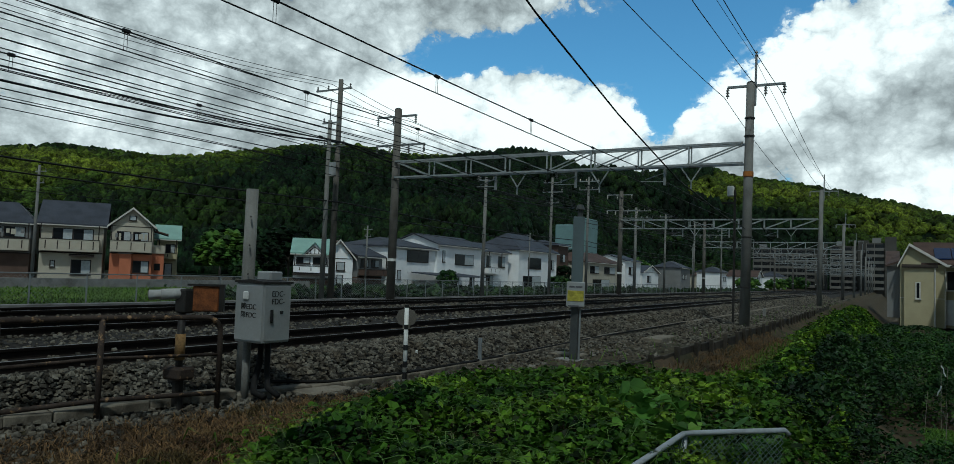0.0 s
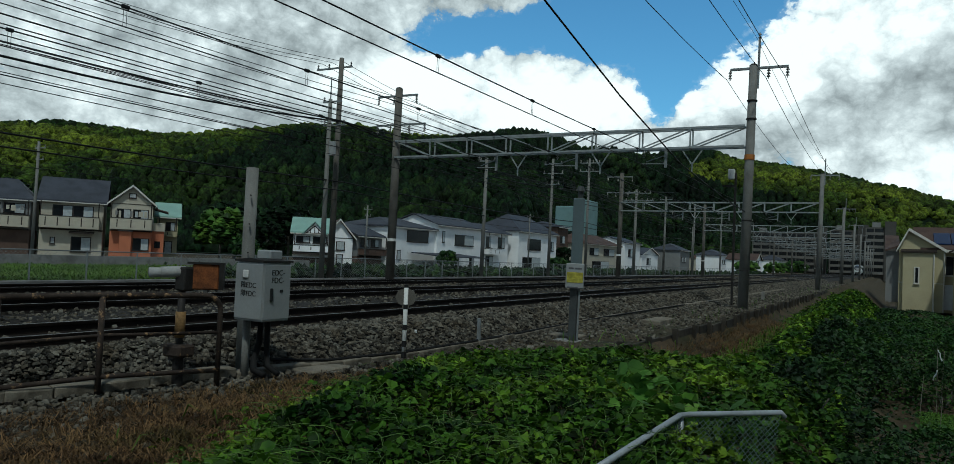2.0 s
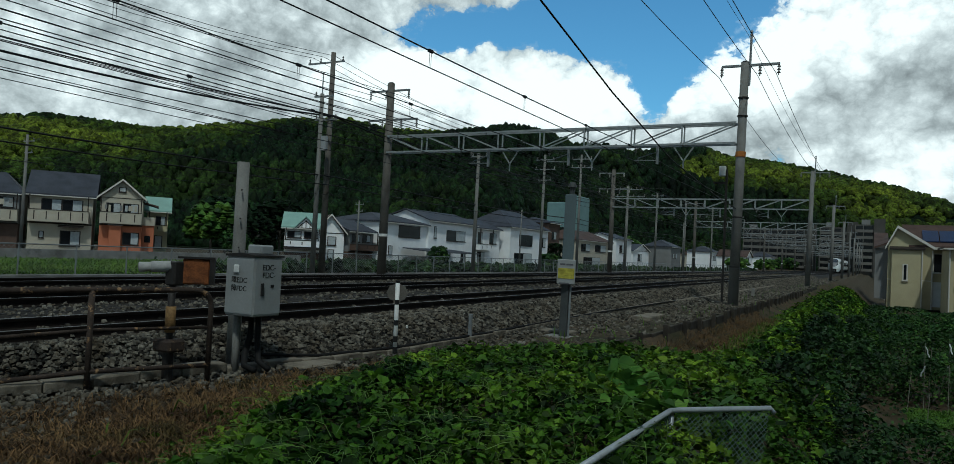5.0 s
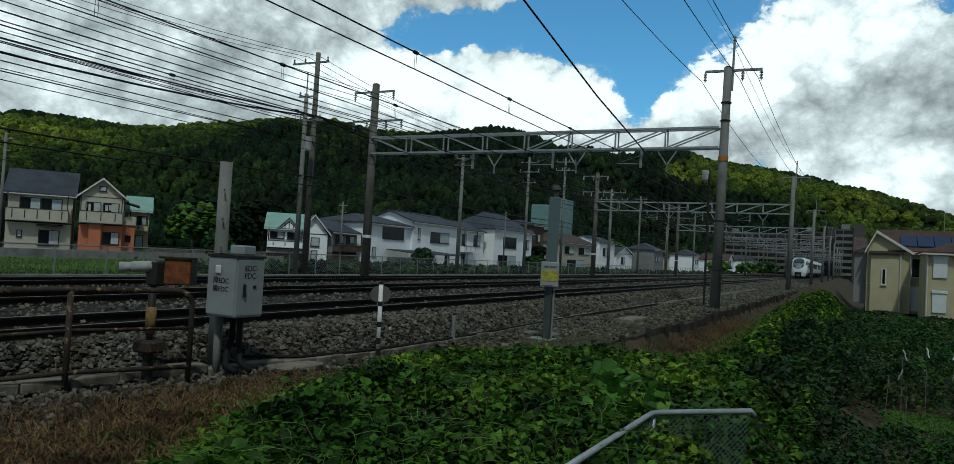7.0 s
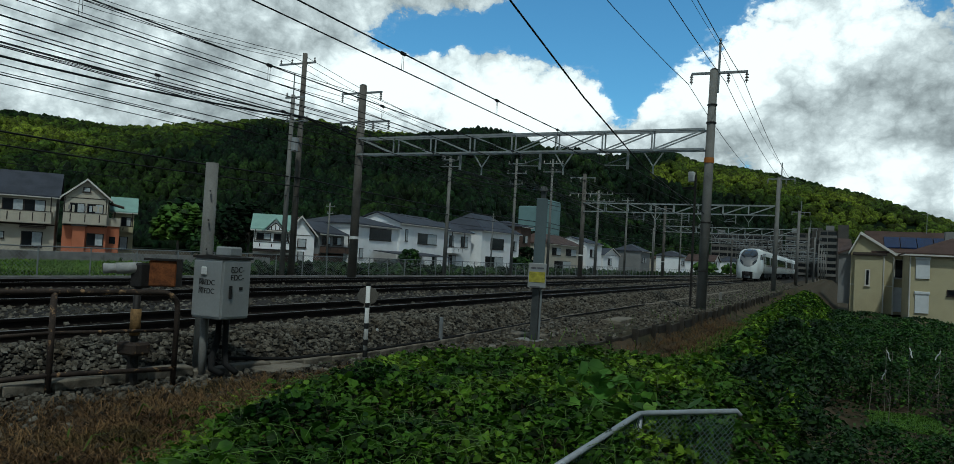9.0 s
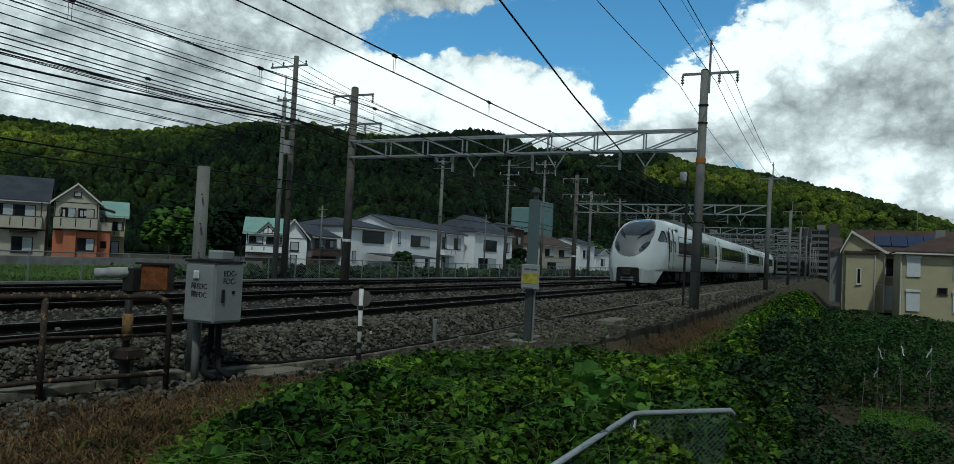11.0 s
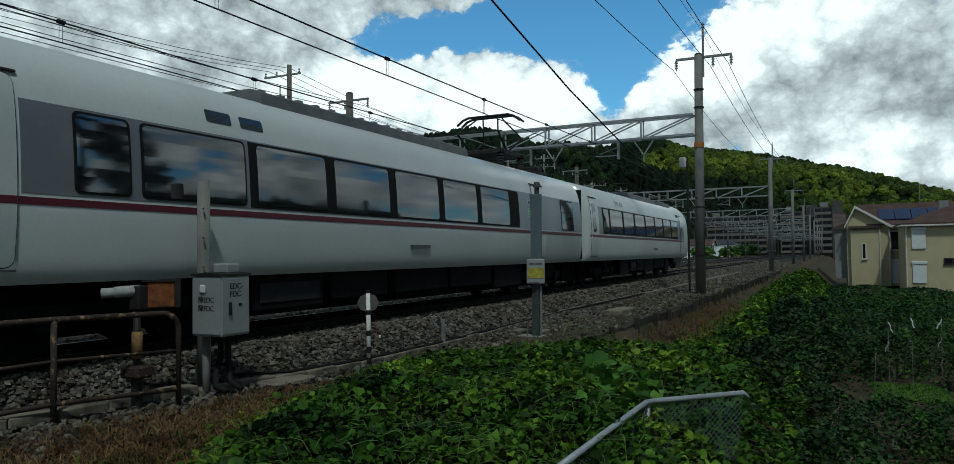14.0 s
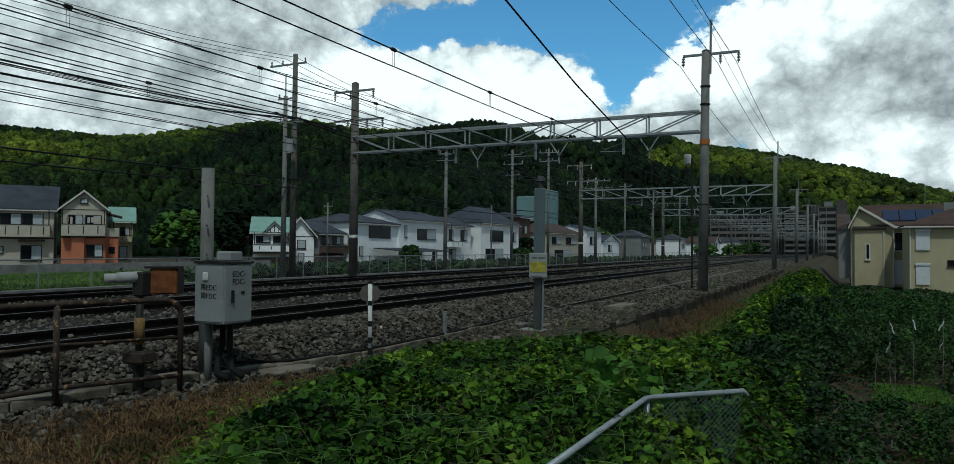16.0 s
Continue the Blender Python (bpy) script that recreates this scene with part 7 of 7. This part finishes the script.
def blades(name, pts, m, label, rng, h, w=0.006, flat=0.0):
    verts, faces = [], []
    for x, y, z, k in pts:
        a, l = rng.uniform(0, 6.28), h * k * rng.uniform(0.5, 1.3)
        lean = rng.uniform(0.2, 1.5) + flat * rng.random()
        dx, dy = math.cos(a), math.sin(a)
        sx, sy = -dy * w, dx * w
        b = len(verts)
        verts += [(x - sx, y - sy, z), (x + sx, y + sy, z), (x + dx * lean * l * 0.4 + sx * 0.8, y + dy * lean * l * 0.4 + sy * 0.8, z + l * 0.55), (x + dx * lean * l * 0.4 - sx * 0.8, y + dy * lean * l * 0.4 - sy * 0.8, z + l * 0.55), (x + dx * lean * l, y + dy * lean * l, z + max(0.02, l * (1 - lean * 0.6)))]
        faces += [(b, b + 1, b + 2, b + 3), (b + 3, b + 2, b + 4)]
    me = bpy.data.meshes.new(name)
    me.from_pydata(verts, [], faces)
    me.materials.append(m)
    return tagged(new(name, me), label, "grass", kind="stuff")


DRY = leafy("dry_grass", (0.040, 0.023, 0.010), (0.145, 0.088, 0.040), (0.060, 0.044, 0.016), 1.6, 0.1, 0.85, spec=0.1)
GREENGRASS = leafy("green_grass", (0.03, 0.07, 0.010), (0.06, 0.12, 0.016), (0.10, 0.16, 0.030), 0.5, 0.2, spec=0.1)


def build_grass():
    rng = random.Random(21)
    pts = []
    while len(pts) < 26000:
        if rng.random() < 0.62:
            y = rng.uniform(1.5, 7.2)
            x = rng.uniform(-7.4, -4.2)
            if x > kudzu_left(y) + 0.5 or x < -6.6 + 0.14 * max(0, y - 4) or (x < -5.6 and rng.random() < 0.55):
                continue
            k = 0.62
        else:
            y = rng.uniform(7.5, 26)
            e = kudzu_left(y)
            x = rng.uniform(max(-6.0, e - 1.2), e + 0.35)
            if y > 10.5 and x < -3.85:
                continue
            k = 0.42
        pts.append((x, y, ground_z(x, y) - 0.01, k))
    for _ in range(9000):
        y = rng.uniform(9.5, 30)
        x = rng.uniform(-3.95, kudzu_left(y) + 0.35) if y > 12 else rng.uniform(kudzu_left(y) - 0.6, kudzu_left(y) + 0.3)
        pts.append((x, y, ground_z(x, y) - 0.01, 0.75))
    blades("dry_grass", pts, DRY, "dry brown grass and dead stalks along the track bank", rng, 0.24, 0.0045, 1.6)
    pts = []
    while len(pts) < 2600:
        y, x = rng.uniform(2, 90), rng.uniform(-5.6, -2.6)
        if x < -3.2 and rng.random() < 0.95:
            continue
        pts.append((x, y, ground_z(x, y), 1.0))
    blades("bank_grass", pts, GREENGRASS, "green grass tufts on the bank edge", rng, 0.3, 0.009)
    pts = []
    for _ in range(26000):
        x = -25.2 - 13 * rng.random()
        y = 4 - x * 0.8 * rng.random()
        pts.append((x, y, ground_z(x, y), 1.0))
    blades("verge_grass", pts, leafy("meadow_grass", (0.05, 0.10, 0.010), (0.085, 0.16, 0.016), (0.12, 0.19, 0.028), 0.3, 0.2, spec=0.1), "strip of green grass beyond the boundary fence", rng, 0.3, 0.03)


build_grass()


# ---- ballast stones ----
def build_stones():
    rng = random.Random(31)
    verts, faces = [], []

    def stone(x, y, z, s):
        b = len(verts)
        a0 = rng.uniform(0, 6.28)
        k = [rng.uniform(0.65, 1.25) for _ in range(10)]
        for i in range(4):
            a = a0 + i * 1.571 + rng.uniform(-0.3, 0.3)
            verts.append((x + s * k[i] * math.cos(a), y + s * k[i] * math.sin(a), z + s * rng.uniform(-0.35, 0.1)))
        for i in range(4):
            a = a0 + 0.5 + i * 1.571 + rng.uniform(-0.3, 0.3)
            verts.append((x + s * 0.6 * k[i + 4] * math.cos(a), y + s * 0.6 * k[i + 4] * math.sin(a), z + s * rng.uniform(0.35, 0.75)))
        for i in range(4):
            j = (i + 1) % 4
            faces.append((b + i, b + j, b + 4 + i)), faces.append((b + j, b + 4 + j, b + 4 + i))
        faces.append((b + 4, b + 5, b + 6, b + 7))

    n = 0
    while n < 98000:
        u = rng.random()
        y = 1.5 + 110 * rng.random() ** 2.6
        if u < 0.58:
            x = rng.uniform(-7.95, -6.35 + 0.25 * rng.random())
        elif u < 0.80:
            x = rng.uniform(-18.6, -9.3)
        else:
            x = rng.uniform(-9.2, -5.2) if rng.random() < 0.3 else rng.uniform(-6.6, -4.25)
            if x > -4.9 and y < 10 or x > -6.3 and rng.random() < 0.2:
                continue
        if abs(x - ballast_toe(y) - 0.17) < 0.2 and rng.random() < 0.93 or (x > ballast_toe(y) and y < 7 and rng.random() < 0.75):
            continue
        if x > kudzu_left(y) - 0.2:
            continue
        s = rng.uniform(0.018, 0.046) * (1 + 0.018 * y)
        stone(x, y, ballast_z(x, y) + rng.uniform(-0.02, 0.04), s)
        n += 1
    me = bpy.data.meshes.new("ballast_stones")
    me.from_pydata(verts, [], faces)
    me.materials.append(BALLAST)
    tagged(new("ballast_stones", me), "loose grey and brown crushed ballast stones", "stones", kind="stuff")


build_stones()


# ---- garden below the bank ----
def bush(x, y, rx, ry, h, n, leaf, label, m=GARDEN_LEAF, seed=0):
    rng = random.Random(seed + int(x * 37 + y * 11))
    z0 = ground_z(x, y)
    b = thing("bush", label, "bush", "garden bushes", pose(x, y, z0))
    bm = bmesh.new()
    for i in range(5):
        a = rng.uniform(0, 6.28)
        rod(bm, (0, 0, -0.1), (math.cos(a) * rx * 0.5, math.sin(a) * ry * 0.5, h * 0.6), 0.02, 0.008, seg=5)
    part("stem", bm, BROWN_POLE, b)
    verts_pts = []
    for _ in range(n):
        a, e = rng.uniform(0, 6.28), rng.random() ** 0.6
        q = math.sqrt(max(0, 1 - e * e)) * rng.uniform(0.75, 1.05) + 0.12 * noise.noise(Vector((a * 2, e * 3, x)))
        verts_pts.append((math.cos(a) * q * rx, math.sin(a) * q * ry, max(0.02, h * e * rng.uniform(0.8, 1.05)), 1.0))
    c = leaf_cloud("foliage", verts_pts, m, "", "", rng, leaf, kind="")
    c.parent = b


DARKLEAF = leafy("dark_leaves", (0.006, 0.018, 0.005), (0.016, 0.044, 0.009), (0.045, 0.10, 0.016), 0.6, 0.2, 0.6)
for x, y, rx, ry, h, n, leaf in ((0.9, 16.4, 1.0, 1.2, 1.0, 1500, 0.07), (2.0, 16.8, 0.9, 1.2, 0.9, 1300, 0.07), (2.1, 12.4, 0.7, 1.0, 1.6, 1100, 0.08), (2.9, 15.0, 0.8, 1.2, 2.2, 1200, 0.09),
                                 (1.6, 26.0, 1.0, 1.4, 1.5, 1200, 0.09), (2.6, 28.0, 1.0, 1.6, 1.7, 1200, 0.09), (3.6, 24.0, 0.9, 1.4, 1.9, 1100, 0.09), (2.4, 33.0, 1.2, 2.0, 1.9, 1100, 0.1), (0.9, 33.0, 1.1, 2.0, 1.5, 1200, 0.09), (4.2, 36.0, 1.4, 2.0, 1.6, 1100, 0.1), (1.8, 42.0, 1.6, 2.4, 1.4, 1100, 0.11), (4.0, 47.0, 1.8, 2.5, 1.4, 1000, 0.12), (1.8, 55.0, 1.8, 3.0, 1.1, 1000, 0.13), (4.0, 62.0, 2.2, 3.0, 1.0, 900, 0.14), (6.5, 56, 2.2, 3, 1.2, 900, 0.14)):
    bush(x, y, rx, ry, h, n, leaf, "leafy green garden bush below the bank")
for x, y, rx, ry, h, n, leaf in ((-0.9, 11.0, 0.9, 1.2, 0.9, 1500, 0.07), (-0.3, 13.2, 0.8, 1.3, 0.9, 1400, 0.07), (-0.1, 9.2, 0.8, 0.9, 0.8, 1300, 0.06), (-1.0, 18.5, 0.9, 1.6, 1.3, 1700, 0.08), (-1.1, 21.8, 0.8, 1.6, 1.4, 1500, 0.09), (-0.4, 24.5, 0.8, 1.6, 1.3, 1700, 0.09), (-0.7, 29.0, 0.9, 2.2, 1.2, 1600, 0.1), (0.2, 27.0, 0.9, 1.6, 1.3, 1500, 0.09), (-0.6, 37.0, 1.2, 2.6, 1.2, 1300, 0.11), (0.2, 46.0, 1.5, 3.0, 1.2, 1200, 0.13), (0.0, 56.0, 1.5, 4, 1.2, 1200, 0.14), (0.2, 68.0, 1.6, 4, 1.0, 1000, 0.15), (2.5, 76, 2.6, 3, 0.7, 1000, 0.15), (6.0, 70, 2.6, 3, 0.8, 1000, 0.15)):
    bush(x, y, rx, ry, h, n, leaf, "dark dense shrub at the foot of the bank", DARKLEAF, 3)


def garden_ground():
    rng = random.Random(41)
    pts = []
    while len(pts) < 26000:
        y = 7 + 60 * rng.random() ** 1.6
        x = rng.uniform(-1.6, 9)
        if 15.5 < y < 22.5 and -0.2 < x < 1.0 and rng.random() < 0.96 or 0.9 < x < 2.6 and 21.5 < y < 24.5 and rng.random() < 0.93:
            continue
        if y < 12 and x > 3.2:
            continue
        pts.append((x, y, ground_z(x, y) + rng.random() ** 2 * 0.35, 0.7 + 0.02 * y))
    leaf_cloud("garden_plants", pts, GARDEN_LEAF, "low green vegetable plants and weeds in the garden", "plants", rng, 0.07)
    pts = []
    for _ in range(5000):
        x, y = rng.uniform(0.9, 2.6), rng.uniform(21.5, 24.5)
        pts.append((x, y, ground_z(x, y), 0.6))
    blades("lawn", pts, leafy("lawn_grass", (0.06, 0.13, 0.015), (0.075, 0.16, 0.018), (0.09, 0.17, 0.025), 1.0, 0.2), "small patch of bright lawn in the garden", rng, 0.2, 0.012)


garden_ground()


STAKE = mat("weathered_cane", (0.22, 0.21, 0.17), 0.8, vary=0.3, bump=0.1)


def garden_stakes():
    rng = random.Random(43)
    for i, (x, y, h) in enumerate(((-0.75, 23.0, 1.1), (-0.5, 22.8, 1.15), (1.2, 20.6, 1.0), (1.35, 24.8, 1.9), (1.5, 25.6, 1.7), (2.2, 27.2, 1.8), (1.9, 24.2, 1.4), (2.8, 26.0, 1.9), (0.9, 23.6, 1.2), (3.1, 22.2, 2.0))):
        z = ground_z(x, y)
        st = thing("garden_stake", "thin pale garden stake among vegetable plants", "stake", "garden stakes", pose(x, y, z, rng.uniform(-4, 4), rng.uniform(-4, 4), 0))
        bm = bmesh.new()
        rod(bm, (0, 0, -0.1), (0, 0, h), 0.008, seg=6)
        part("stake", bm, STAKE, st)
        if i > 2 and i % 2:
            for k in range(2):
                bm = bmesh.new()
                a = rng.uniform(0, 6.28)
                pts = [(math.cos(a) * 0.04 * j + 0.02 * math.sin(j * 2), math.sin(a) * 0.04 * j, h * (0.95 - 0.3 * k) - 0.1 * j) for j in range(4)]
                tube(bm, pts, 0.012 + 0.012 * rng.random(), 4)
                part("tape_strip", bm, SHUTTER, st, "white plastic bird-scaring strip")


garden_stakes()


# ---- movement ----
def motions():
    def at(y):
        return pose(TRACKS[0], y, 0)
    walk(train, [(0, at(346)), (3.5, at(243)), (7, at(140)), (9, at(83)), (11.3, at(27.55)), (12, at(10.9)), (13, at(-13.35)), (14, at(-37.65)), (15, at(-62.0)), (16, at(-86.4))])


motions()
